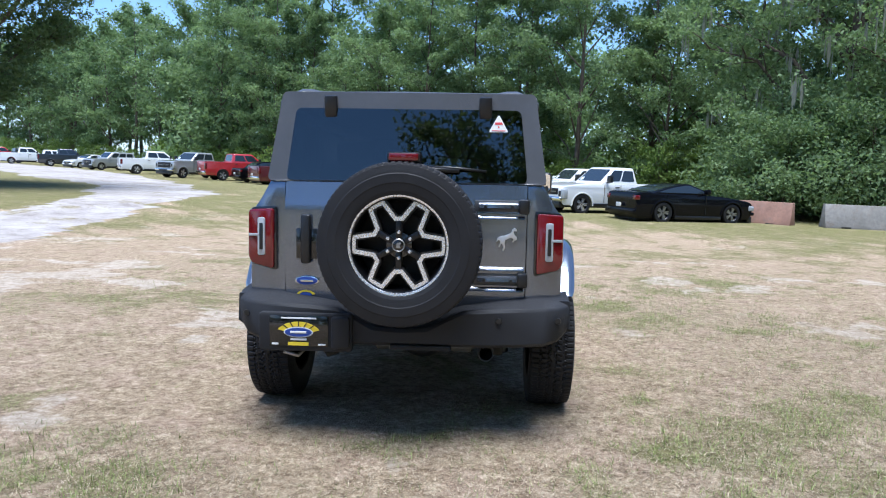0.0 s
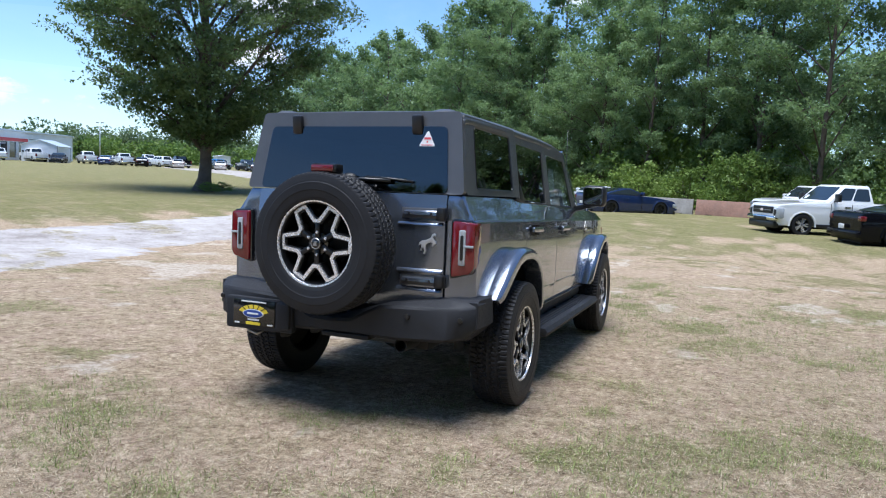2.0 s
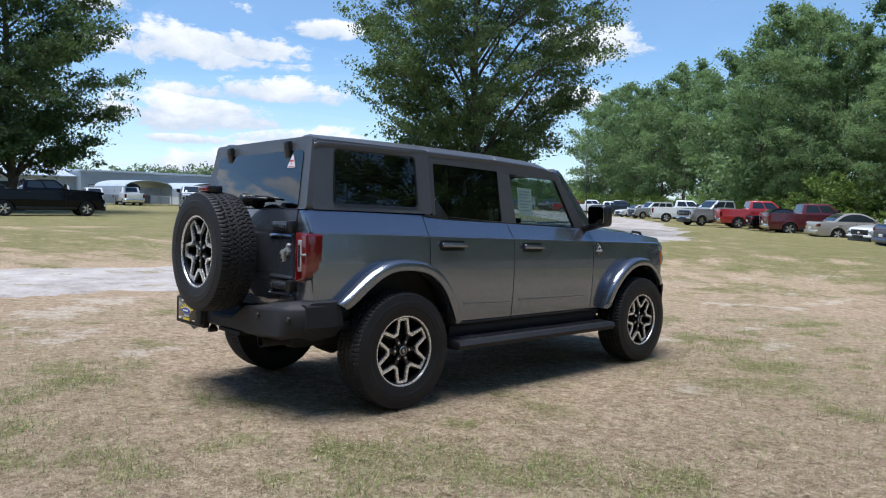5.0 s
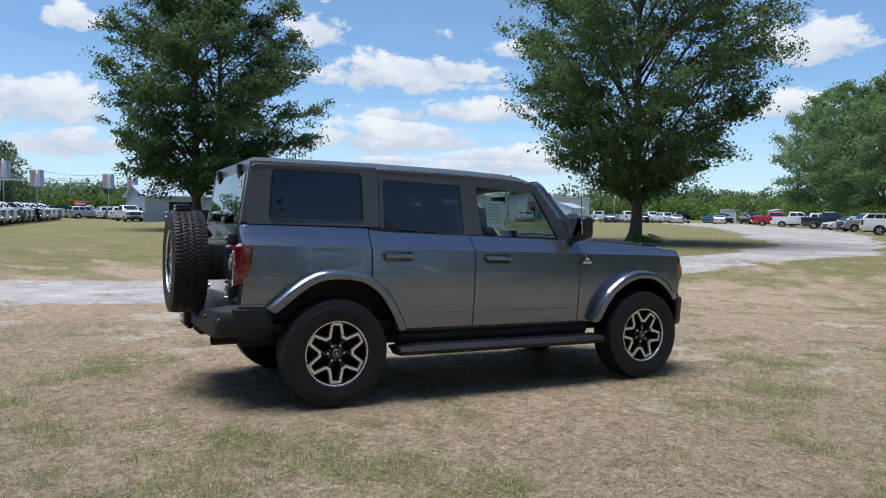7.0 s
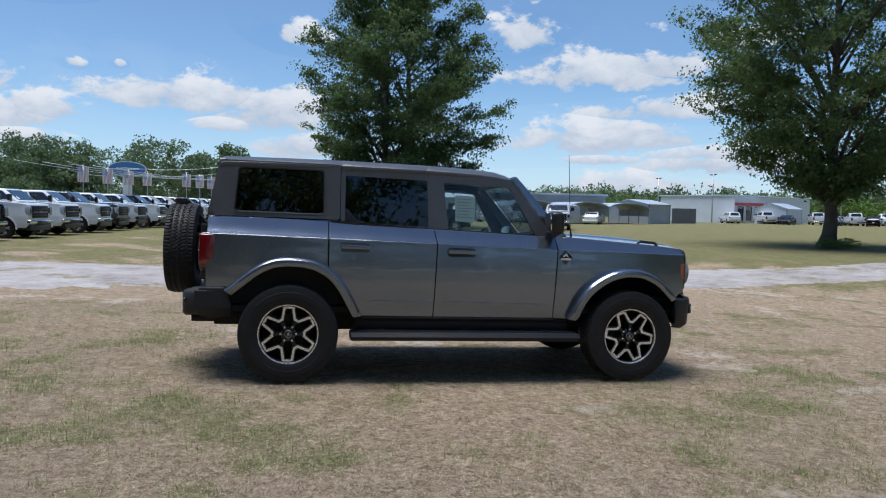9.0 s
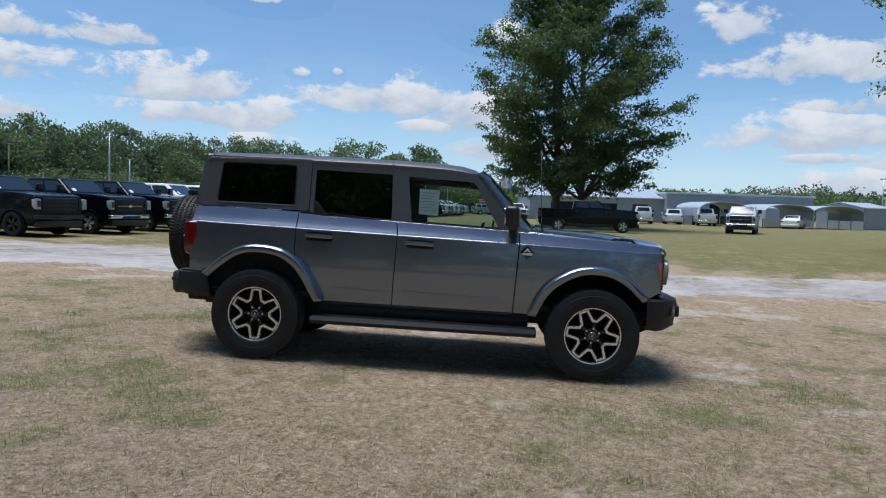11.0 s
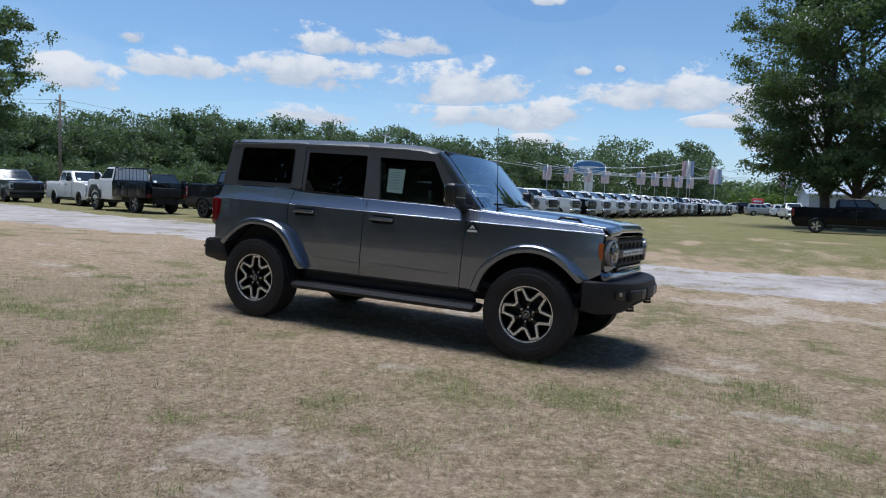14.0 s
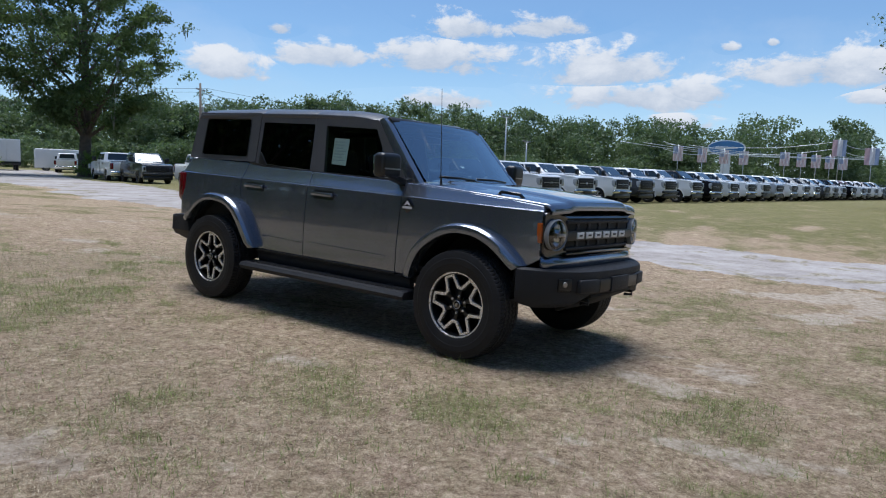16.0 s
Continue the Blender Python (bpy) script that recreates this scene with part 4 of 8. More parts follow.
        part("lamp_slot", prism(rounded([(side * 0.735, 0.945), (side * 0.735, 1.145), (side * 0.775, 1.145), (side * 0.775, 0.945)], 0.012), -2.204, -2.18, 0.004, axis="y"), CLEARLENS, lamp)
        part("lamp_core", prism(rounded([(side * 0.746, 0.975), (side * 0.746, 1.115), (side * 0.764, 1.115), (side * 0.764, 0.975)], 0.006), -2.208, -2.19, 0.002, axis="y"), TRIM, lamp)
        part("lamp_bar", box(min(side * 0.764, side * 0.822), max(side * 0.764, side * 0.822), -2.205, -2.19, 1.046, 1.060, 0.003), CLEARLENS, lamp)
    # rear glass in the hardtop
    def rg_y(x, z):
        return lerp(z, [1.33, 1.82], [2.150, 2.068])
    outer = rounded([(-0.737, 1.340), (-0.672, 1.815), (0.672, 1.815), (0.737, 1.340)], 0.03)
    inner = rounded([(-0.636, 1.345), (-0.597, 1.728), (0.597, 1.728), (0.636, 1.345)], 0.035)
    part("hardtop_rear", ring(outer, inner, rg_y, -1, 0.05, axis="y"), HARDTOP, HERO)
    g = part("rear_window", pane(inner, rg_y, -1, -0.002, axis="y"), GLASS_REAR, HERO)
    for x in (-0.41, 0.41):
        part("glass_hinge", turned(box(-0.034, 0.034, -0.018, 0.02, -0.058, 0.058, 0.012), pose(x, -2.09, 1.737, 9)), TRIM, g)
    tri = [(0.428, 1.612), (0.532, 1.612), (0.48, 1.706)]
    tilt = lambda b, o: [setattr(v, "co", Vector((v.co.x, -rg_y(0, v.co.z) - o + v.co.y, v.co.z))) for v in b.verts]
    b = prism(rounded(tri, 0.012), -0.001, 0.001, axis="y"); tilt(b, 0.006)
    sticker = part("warning_sticker", b, WHITELETTER, g, "white triangular sticker with red bars")
    for pts in ([(0.458, 1.652), (0.502, 1.652), (0.498, 1.664), (0.462, 1.664)], [(0.445, 1.618), (0.515, 1.618), (0.515, 1.622), (0.445, 1.622)], [(0.476, 1.634), (0.484, 1.634), (0.484, 1.644), (0.476, 1.644)]):
        b = prism(pts, -0.001, 0.001, axis="y"); tilt(b, 0.008)
        part("sticker_bar", b, REDINK, sticker)
    w = part("rear_wiper", tube([(0.02, -2.20, 1.40), (0.10, -2.185, 1.412), (0.28, -2.165, 1.405)], 0.011, 6), TRIM, HERO)
    part("wiper_blade", tube([(0.12, -2.17, 1.425), (0.26, -2.16, 1.42), (0.42, -2.155, 1.405)], 0.007, 6), TRIM, w)
    part("wiper_motor", turned(lathe([(0.0, -0.05), (0.035, -0.045), (0.045, -0.02), (0.045, 0.02), (0, 0.02)], 16, "y"), pose(0.02, -2.18, 1.40)), TRIM, w)
    brake = part("high_brake_lamp", box(-0.055, 0.105, -2.50, -2.40, 1.434, 1.484, 0.012), TRIM, HERO, "red high brake lamp above the spare wheel")
    part("brake_lens", box(-0.045, 0.095, -2.508, -2.49, 1.441, 1.477, 0.006), REDLENS, brake)
    part("lamp_stalk", turned(box(-0.03, 0.03, -0.02, 0.02, -0.16, 0.13, 0.01), pose(0.02, -2.33, 1.36, 38)), TRIM, brake)
    # bumper with the well under the spare wheel
    xs = [-0.875, -0.865, -0.80, -0.72, -0.45, -0.32, -0.22, -0.14, 0.0, 0.14, 0.22, 0.32, 0.45, 0.72, 0.80, 0.865, 0.875]
    b = bmesh.new()
    rows = []
    for x in xs:
        ax = abs(x)
        yb = lerp(ax, [0, 0.45, 0.70, 0.80, 0.865, 0.876], [-2.345, -2.345, -2.335, -2.30, -2.22, -2.02])
        top = lerp(ax, [0, 0.14, 0.30, 0.34, 0.80, 0.88], [0.592, 0.60, 0.688, 0.70, 0.716, 0.722])
        back = lerp(ax, [0, 0.30, 0.5, 0.66, 0.875], [0.60, 0.70, 0.735, 0.762, 0.766])
        bot = lerp(ax, [0, 0.60, 0.78, 0.876], [0.508, 0.508, 0.525, 0.60])
        yk = -2.12 if ax < 0.86 else -1.99
        rows.append([b.verts.new(p) for p in ((x, yk, back), (x, yb + 0.09 if ax < 0.86 else yb + 0.04, back - 0.012), (x, yb + 0.012, top + 0.006), (x, yb, top - 0.012), (x, yb + 0.004, bot + 0.02), (x, yb + 0.03, bot), (x, yk, bot + 0.005))])
    for r0, r1 in zip(rows, rows[1:]):
        for i in range(6):
            b.faces.new((r0[i], r0[i + 1], r1[i + 1], r1[i]))
    for r in (rows[0], rows[-1]):
        b.faces.new(r)
    bmesh.ops.recalc_face_normals(b, faces=b.faces)
    bump = part("rear_bumper", b, PLASTIC, HERO, "black plastic rear bumper")
    for s in (1, -1):
        wing = sheet([(-2.22, 0.60), (-2.22, 0.745), (-2.1, 0.765), (-1.985, 0.755), (-1.965, 0.73), (-1.93, 0.62), (-1.94, 0.52), (-2.10, 0.50), (-2.19, 0.53)], lambda y, z: 0.872 - 0.10 * max(0, (0.60 - z) / 0.1) - (0.03 if z > 0.75 else 0), s, 0.10, zs=(0.56, 0.60, 0.73), ys=(-2.05,), bevel=0.01)
        part("bumper_end", wing, PLASTIC, bump)
        for x in (0.50, 0.80):
            part("parking_sensor", turned(lathe([(0, -0.006), (0.014, -0.005), (0.016, 0.0), (0.016, 0.01)], 14, "y"), pose(s * x, -2.348 + (0.045 if x > 0.7 else 0), 0.655)), TRIM, bump)
    part("hitch_cover", box(-0.05, 0.26, -2.345, -2.25, 0.490, 0.516, 0.006), UNDER, bump, "dull metal hitch plate")
    # dealer plate in a black frame
    holder = part("plate_holder", prism(rounded([(-0.72, 0.475), (-0.72, 0.672), (-0.24, 0.672), (-0.24, 0.475)], 0.02), -2.365, -2.32, 0.008, axis="y"), PLASTIC, bump)
    part("holder_side", prism(rounded([(-0.345, 0.49), (-0.345, 0.66), (-0.25, 0.66), (-0.25, 0.50)], 0.02), -2.385, -2.33, 0.012, axis="y"), PLASTIC, holder)
    plate = part("number_plate", box(-0.662, -0.360, -2.372, -2.362, 0.502, 0.660, 0.003), GLOSSBLACK, holder, "black dealer plate with yellow and blue marks")
    y = -2.376
    part("plate_arc", prism([(-0.511 + r * math.cos(a), 0.555 + r * 0.62 * math.sin(a)) for r, seq in ((0.118, np.linspace(0.45, 2.69, 15)), (0.080, np.linspace(2.69, 0.45, 15))) for a in seq], y, y + 0.006, axis="y"), YELLOWINK, plate)
    for k in range(5):
        a = 0.85 + k * 0.36
        part("arc_gap", prism([(-0.511 + r * math.cos(a + d), 0.555 + r * 0.62 * math.sin(a + d)) for r, d in ((0.12, -0.025), (0.12, 0.025), (0.078, 0.03), (0.078, -0.03))], y - 0.002, y + 0.002, axis="y"), GLOSSBLACK, plate)
    ov = part("plate_oval", prism([(-0.511 + 0.075 * math.cos(a), 0.575 + 0.027 * math.sin(a)) for a in np.linspace(0, 6.283, 24, endpoint=False)], y - 0.003, y + 0.004, axis="y"), WHITELETTER, plate)
    part("oval_field", prism([(-0.511 + 0.069 * math.cos(a), 0.575 + 0.0225 * math.sin(a)) for a in np.linspace(0, 6.283, 24, endpoint=False)], y - 0.005, y + 0.002, axis="y"), BLUEINK, ov)
    part("oval_stroke", box(-0.552, -0.470, y - 0.007, y, 0.570, 0.581, 0.001), WHITELETTER, ov)
    part("print_bar", box(-0.60, -0.42, y, y + 0.006, 0.643, 0.650), WHITELETTER, plate)
    part("print_bar", box(-0.552, -0.47, y, y + 0.006, 0.533, 0.543), WHITELETTER, plate)
    part("print_bar", box(-0.565, -0.46, y, y + 0.006, 0.506, 0.523), YELLOWINK, plate)
    part("print_bar", box(-0.648, -0.615, y, y + 0.006, 0.508, 0.517), WHITELETTER, plate)
    part("print_bar", box(-0.41, -0.372, y, y + 0.006, 0.509, 0.516), WHITELETTER, plate)


hero_body()
hero_rear()


def hero_front():
    # black grille panel with round lamps
    curve = lambda x: 0.055 * (abs(x) / 0.775) ** 4
    panel = prism(rounded([(-0.765, 0.81), (-0.785, 0.86), (-0.79, 1.128), (0.79, 1.128), (0.785, 0.86), (0.765, 0.81)], 0.05, 5), 1.99, 2.100, 0.012, axis="y")
    for v in panel.verts:
        v.co.y -= curve(v.co.x)
    grille = part("grille_panel", panel, GLOSSBLACK, HERO, "gloss black grille panel with white bars")
    frame_ = ring(rounded([(-0.775, 0.808), (-0.785, 1.124), (0.785, 1.124), (0.775, 0.808)], 0.05, 6), rounded([(-0.535, 0.838), (-0.55, 1.082), (0.55, 1.082), (0.535, 0.838)], 0.04, 6), lambda x, z: 2.128 - curve(x), 1, 0.03, axis="y")
    part("grille_frame", frame_, GLOSSBLACK, grille)
    part("grille_backing", box(-0.55, 0.55, 2.082, 2.1045, 0.83, 1.09, 0.004), UNDER, grille)
    for z in (1.055, 0.862):                         # upper and lower openings with rounded cross pieces
        part("grille_bar", box(-0.545, 0.545, 2.094, 2.124, z - 0.013, z + 0.013, 0.008), PLASTIC, grille)
    for k in range(5):
        x = -0.36 + k * 0.18
        for z0, z1 in ((0.992, 1.050), (0.868, 0.922)):
            part("grille_divider", prism([(x - 0.032, z0), (x + 0.032, z0), (x + 0.014, (z0 + z1) / 2), (x + 0.032, z1), (x - 0.032, z1), (x - 0.014, (z0 + z1) / 2)], 2.092, 2.116, 0.003, axis="y"), PLASTIC, grille)
    part("cross_bar", box(-0.57, 0.57, 2.104, 2.140, 0.922, 0.992, 0.010), TRIM, grille)
    for k in range(6):
        x = -0.37 + k * 0.148
        part("name_block", box(x - 0.054, x + 0.054, 2.138, 2.148, 0.934, 0.981, 0.003), WHITELETTER, grille)
        part("block_slot", box(x - 0.026, x + 0.026, 2.1465, 2.150, 0.951, 0.964, 0.001), TRIM, grille)
    part("lower_bright_bar", box(-0.54, 0.54, 2.104, 2.134, 0.818, 0.840, 0.008), GLOSSBLACK, grille)
    for side in (1, -1):
        c = pose(side * 0.668, 2.068, 0.965, 0, 0, -side * 10)
        lamp = part("headlamp", turned(lathe([(0.0, 0.010), (0.075, 0.015), (0.098, 0.040)], 40, "y"), c), GLOSSBLACK, HERO, "round headlamp with a smoked lens and light bar")
        part("lamp_ring", turned(lathe([(0.100, 0.030), (0.101, 0.052), (0.106, 0.057), (0.112, 0.050), (0.112, 0.020), (0.100, 0.030)], 40, "y"), c), SMOKE, lamp)
        part("lamp_bar", box(side * 0.600 - 0.085, side * 0.600 + 0.085, 2.116, 2.136, 0.953, 0.977, 0.004), CLEARLENS, lamp)
        for z in (0.045, -0.045):
            part("lamp_bowl", turned(lathe([(0.0, 0.020), (0.016, 0.024), (0.030, 0.040), (0.034, 0.044)], 20, "y"), c @ pose(0, 0, z)), CHROME, lamp)
        part("lamp_lens", turned(lathe([(0.0, 0.072), (0.05, 0.069), (0.085, 0.060), (0.100, 0.052)], 32, "y"), c), GLASS_LAMP, lamp)
        part("turn_lamp", prism(rounded([(2.018, 0.905), (2.018, 1.045), (2.056, 1.045), (2.056, 0.905)], 0.008), side * 0.762, side * 0.796, 0.004), AMBER, lamp, "amber corner lamp")
    # apron below the grille and the front bumper
    apron = grid(np.linspace(-0.77, 0.77, 15), [0, 1], lambda x, y: 0, 0.03)
    for v in apron.verts:
        t = v.co.y
        low = v.co.z < -0.01
        v.co = (v.co.x, 2.115 - 0.06 * (abs(v.co.x) / 0.77) ** 5 + 0.03 * t - (0.03 if low else 0), 0.81 - 0.09 * t)
    part("front_apron", apron, PAINT, HERO)
    b = bmesh.new()
    rows = []
    for x in [-0.885, -0.87, -0.80, -0.70, -0.55, -0.35, 0, 0.35, 0.55, 0.70, 0.80, 0.87, 0.885]:
        ax = abs(x)
        yf = lerp(ax, [0, 0.38, 0.54, 0.70, 0.82, 0.886], [2.315, 2.300, 2.262, 2.175, 2.075, 1.95])
        top = lerp(ax, [0, 0.6, 0.886], [0.725, 0.728, 0.732])
        bot = lerp(ax, [0, 0.40, 0.56, 0.80, 0.886], [0.53, 0.53, 0.46, 0.455, 0.50])
        yk = 2.06 if ax < 0.8 else 1.93
        rows.append([b.verts.new(p) for p in ((x, yk, top), (x, yf - 0.035, top), (x, yf - 0.006, top - 0.014), (x, yf, top - 0.05), (x, yf - 0.012, (top + bot) / 2), (x, yf - 0.02, bot + 0.03), (x, yf - 0.06, bot), (x, yk, bot + 0.01))])
    for r0, r1 in zip(rows, rows[1:]):
        for i in range(7):
            b.faces.new((r0[i], r0[i + 1], r1[i + 1], r1[i]))
    for r in (rows[0], rows[-1]):
        b.faces.new(r)
    bmesh.ops.recalc_face_normals(b, faces=b.faces)
    bump = part("front_bumper", b, PLASTIC, HERO, "black plastic front bumper")
    part("bumper_mouth", box(-0.34, 0.34, 2.295, 2.318, 0.565, 0.655, 0.008), TRIM, bump)
    part("plate_pad", box(-0.155, 0.155, 2.305, 2.328, 0.555, 0.665, 0.006), PLASTIC, bump)
    for s in (1, -1):
        part("fog_lamp", turned(box(-0.055, 0.055, -0.02, 0.02, -0.045, 0.045, 0.012), pose(s * 0.655, 2.188, 0.625, 0, 0, -s * 29)), TRIM, bump)
        part("fog_lens", turned(lathe([(0, 0.006), (0.016, 0.005), (0.022, -0.004)], 16, "y"), pose(s * 0.668, 2.204, 0.628, 0, 0, -s * 29)), STEEL, bump)
        part("tow_hook", tube([(s * 0.40, 2.20, 0.50), (s * 0.40, 2.262, 0.500), (s * 0.40, 2.264, 0.475), (s * 0.40, 2.20, 0.47)], 0.012, 8), UNDER, bump)
        part("bumper_pod", turned(box(-0.115, 0.115, -0.03, 0.03, -0.048, 0.048, 0.015), pose(s * 0.45, 2.270, 0.612, 0, 0, -s * 11)), PLASTIC, bump)
    part("skid_plate", turned(box(-0.36, 0.36, -0.16, 0.16, -0.012, 0.012, 0.008), pose(0, 2.12, 0.455, 28)), UNDER, HERO)


# ---- wheels ----
def tyre_mesh():
    """Tyre with circumferential grooves and shoulder blocks; axle along x, outer face at +x."""
    n = 320
    w = np.linspace(-0.118, 0.118, 39)
    prof = [(0.236, -0.108), (0.245, -0.118), (0.28, -0.1275), (0.32, -0.1285), (0.355, -0.126), (0.383, -0.121)]
    prof += [(0.4025 - 0.010 * (abs(v) / 0.118) ** 4, v) for v in w]
    prof += [(0.383, 0.121), (0.355, 0.126), (0.345, 0.1272), (0.34, 0.1298), (0.30, 0.1302), (0.295, 0.1278), (0.26, 0.123), (0.245, 0.118), (0.236, 0.108)]
    prof = np.array(prof)
    th = np.linspace(0, 2 * np.pi, n, endpoint=False)
    rr = np.repeat(prof[:, :1], n, 1)
    aa = np.repeat(prof[:, 1:], n, 1)
    step = (th * 80 / (2 * np.pi)) % 1.0
    for i, (r, v) in enumerate(prof):
        if r < 0.38 or abs(v) > 0.1185:
            continue
        zig = 0.006 * np.sign(np.sin(th * 80))
        groove = np.zeros(n, bool)
        for c in (-0.068, -0.024, 0.024, 0.068):
            groove |= np.abs(v - c - zig * (1 if abs(c) > 0.05 else -1)) < 0.0058
        lateral = np.abs(step - 0.5 - 0.9 * (abs(v) - 0.06)) < 0.075
        if abs(v) > 0.076:
            groove |= lateral
        elif abs(v) > 0.028:
            groove |= np.abs(((step + 0.3 + v * 6) % 1.0) - 0.5) < 0.07
        rr[i] -= groove * (0.0075 if abs(v) < 0.1 else 0.0045)
    ys, zs = rr * np.cos(th), rr * np.sin(th)
    v = np.stack([aa, ys, zs], -1).reshape(-1, 3)
    m = len(prof)
    i, j = np.meshgrid(np.arange(m - 1), np.arange(n), indexing="ij")
    q = np.stack([i * n + j, i * n + (j + 1) % n, (i + 1) * n + (j + 1) % n, (i + 1) * n + j], -1).reshape(-1, 4)
    return v, q


def ribbon(path, width, x0, x1, bevel=0.003):
    """A closed band that follows a flat path in (y, z), pushed along x."""
    n = len(path)
    pts = [Vector(p) for p in path]
    outs, ins = [], []
    for i, p in enumerate(pts):
        a, c = (p - pts[i - 1]).normalized(), (pts[(i + 1) % n] - p).normalized()
        na, nc = Vector((-a.y, a.x)), Vector((-c.y, c.x))
        m = (na + nc).normalized()
        k = width / 2 / max(0.45, m.dot(na))
        outs.append(p + m * k)
        ins.append(p - m * k)
    b = bmesh.new()
    ring_of = lambda ps, x: [b.verts.new((x, p.x, p.y)) for p in ps]
    o1, i1, o0, i0 = ring_of(outs, x1), ring_of(ins, x1), ring_of(outs, x0), ring_of(ins, x0)
    for k in range(n):
        j = (k + 1) % n
        for q in ((o1[k], o1[j], i1[j], i1[k]), (o0[k], i0[k], i0[j], o0[j]), (o1[k], o0[k], o0[j], o1[j]), (i1[k], i1[j], i0[j], i0[k])):
            b.faces.new(q)
    bmesh.ops.recalc_face_normals(b, faces=b.faces)
    return b


def make_wheel(parent, m, first=None):
    if first is not None:
        w = first.copy()
        scene.collection.objects.link(w)
        w.parent, w.matrix_local = parent, m
        for c in first.children:
            k = c.copy()
            scene.collection.objects.link(k)
            k.parent = w
        return w
    v, q = tyre_mesh()
    tyre = arrays("wheel", v, q, RUBBER, parent)
    for f in tyre.data.polygons:
        f.use_smooth = False
    tyre.matrix_local = m
    tagged(tyre, "black off-road tyre on black and silver alloy rim")
    part("rim", lathe([(0.238, 0.112), (0.246, 0.118), (0.243, 0.108), (0.225, 0.100), (0.215, 0.06), (0.205, -0.05), (0.235, -0.112)], 64), RIMBLACK, tyre)
    part("rim_lip", lathe([(0.236, 0.106), (0.241, 0.1165), (0.233, 0.1155), (0.230, 0.106), (0.236, 0.106)], 64), ALLOY, tyre)
    path = []
    for k in range(6):
        a = math.pi / 2 + k * math.pi / 3
        path += [(0.128 * math.cos(a + d), 0.128 * math.sin(a + d)) for d in (-0.13, 0.13)]
        path += [(0.219 * math.cos(a + math.pi / 6 + d), 0.219 * math.sin(a + math.pi / 6 + d)) for d in (-0.155, 0.155)]
    part("spoke_band", ribbon(path, 0.0195, 0.058, 0.094), ALLOY, tyre)
    part("spoke_back", ribbon(path, 0.036, 0.030, 0.080), RIMBLACK, tyre)
    b = bmesh.new()
    for k in range(6):
        a = math.pi / 2 + k * math.pi / 3
        c, s = math.cos(a), math.sin(a)
        join(b, box(0.035, 0.084, 0.03, 0.122, -0.015, 0.015, 0.005), Matrix.Rotation(a, 4, "X"))
    part("spoke_web", b, RIMBLACK, tyre)
    part("brake_disc", lathe([(0.06, 0.0), (0.155, 0.0), (0.155, -0.02), (0.06, -0.02)], 40), UNDER, tyre)
    part("barrel_back", lathe([(0.0, -0.03), (0.21, -0.03)], 40), UNDER, tyre)
    part("hub_cap", lathe([(0.0, 0.102), (0.024, 0.101), (0.034, 0.094), (0.036, 0.07), (0.062, 0.066), (0.066, 0.05)], 32), GLOSSBLACK, tyre)
    part("cap_ring", lathe([(0.0255, 0.0995), (0.0285, 0.1015), (0.0315, 0.0985), (0.0255, 0.0995)], 32), STEEL, tyre)
    part("cap_mark", prism([(-0.012, -0.012), (0.012, -0.012), (0.006, 0.0), (0.014, 0.014), (-0.006, 0.012)], 0.100, 0.104), STEEL, tyre)
    for k in range(6):
        a = math.pi / 3 * k + math.pi / 6
        part("lug_nut", turned(lathe([(0.0, 0.090), (0.008, 0.089), (0.011, 0.082), (0.011, 0.05)], 6), pose(0, 0.062 * math.cos(a), 0.062 * math.sin(a))), ALLOY, tyre)
    return tyre


def hero_wheels():
    first = make_wheel(HERO, pose(0.826, -1.478, 0.398, 30))
    make_wheel(HERO, pose(0.826, 1.478, 0.398, -7), first)
    make_wheel(HERO, pose(-0.826, -1.478, 0.398, 40, 0, 180), first)
    make_wheel(HERO, pose(-0.826, 1.478, 0.398, 15, 0, 180), first)
    spare = make_wheel(HERO, pose(0.008, -2.425, 1.040, 0, 0, -90), first)
    tagged(spare, "spare tyre on black and silver rim at the tailgate")
    part("spare_carrier", box(-0.16, 0.18, -2.36, -2.16, 0.90, 1.18, 0.02), UNDER, HERO)


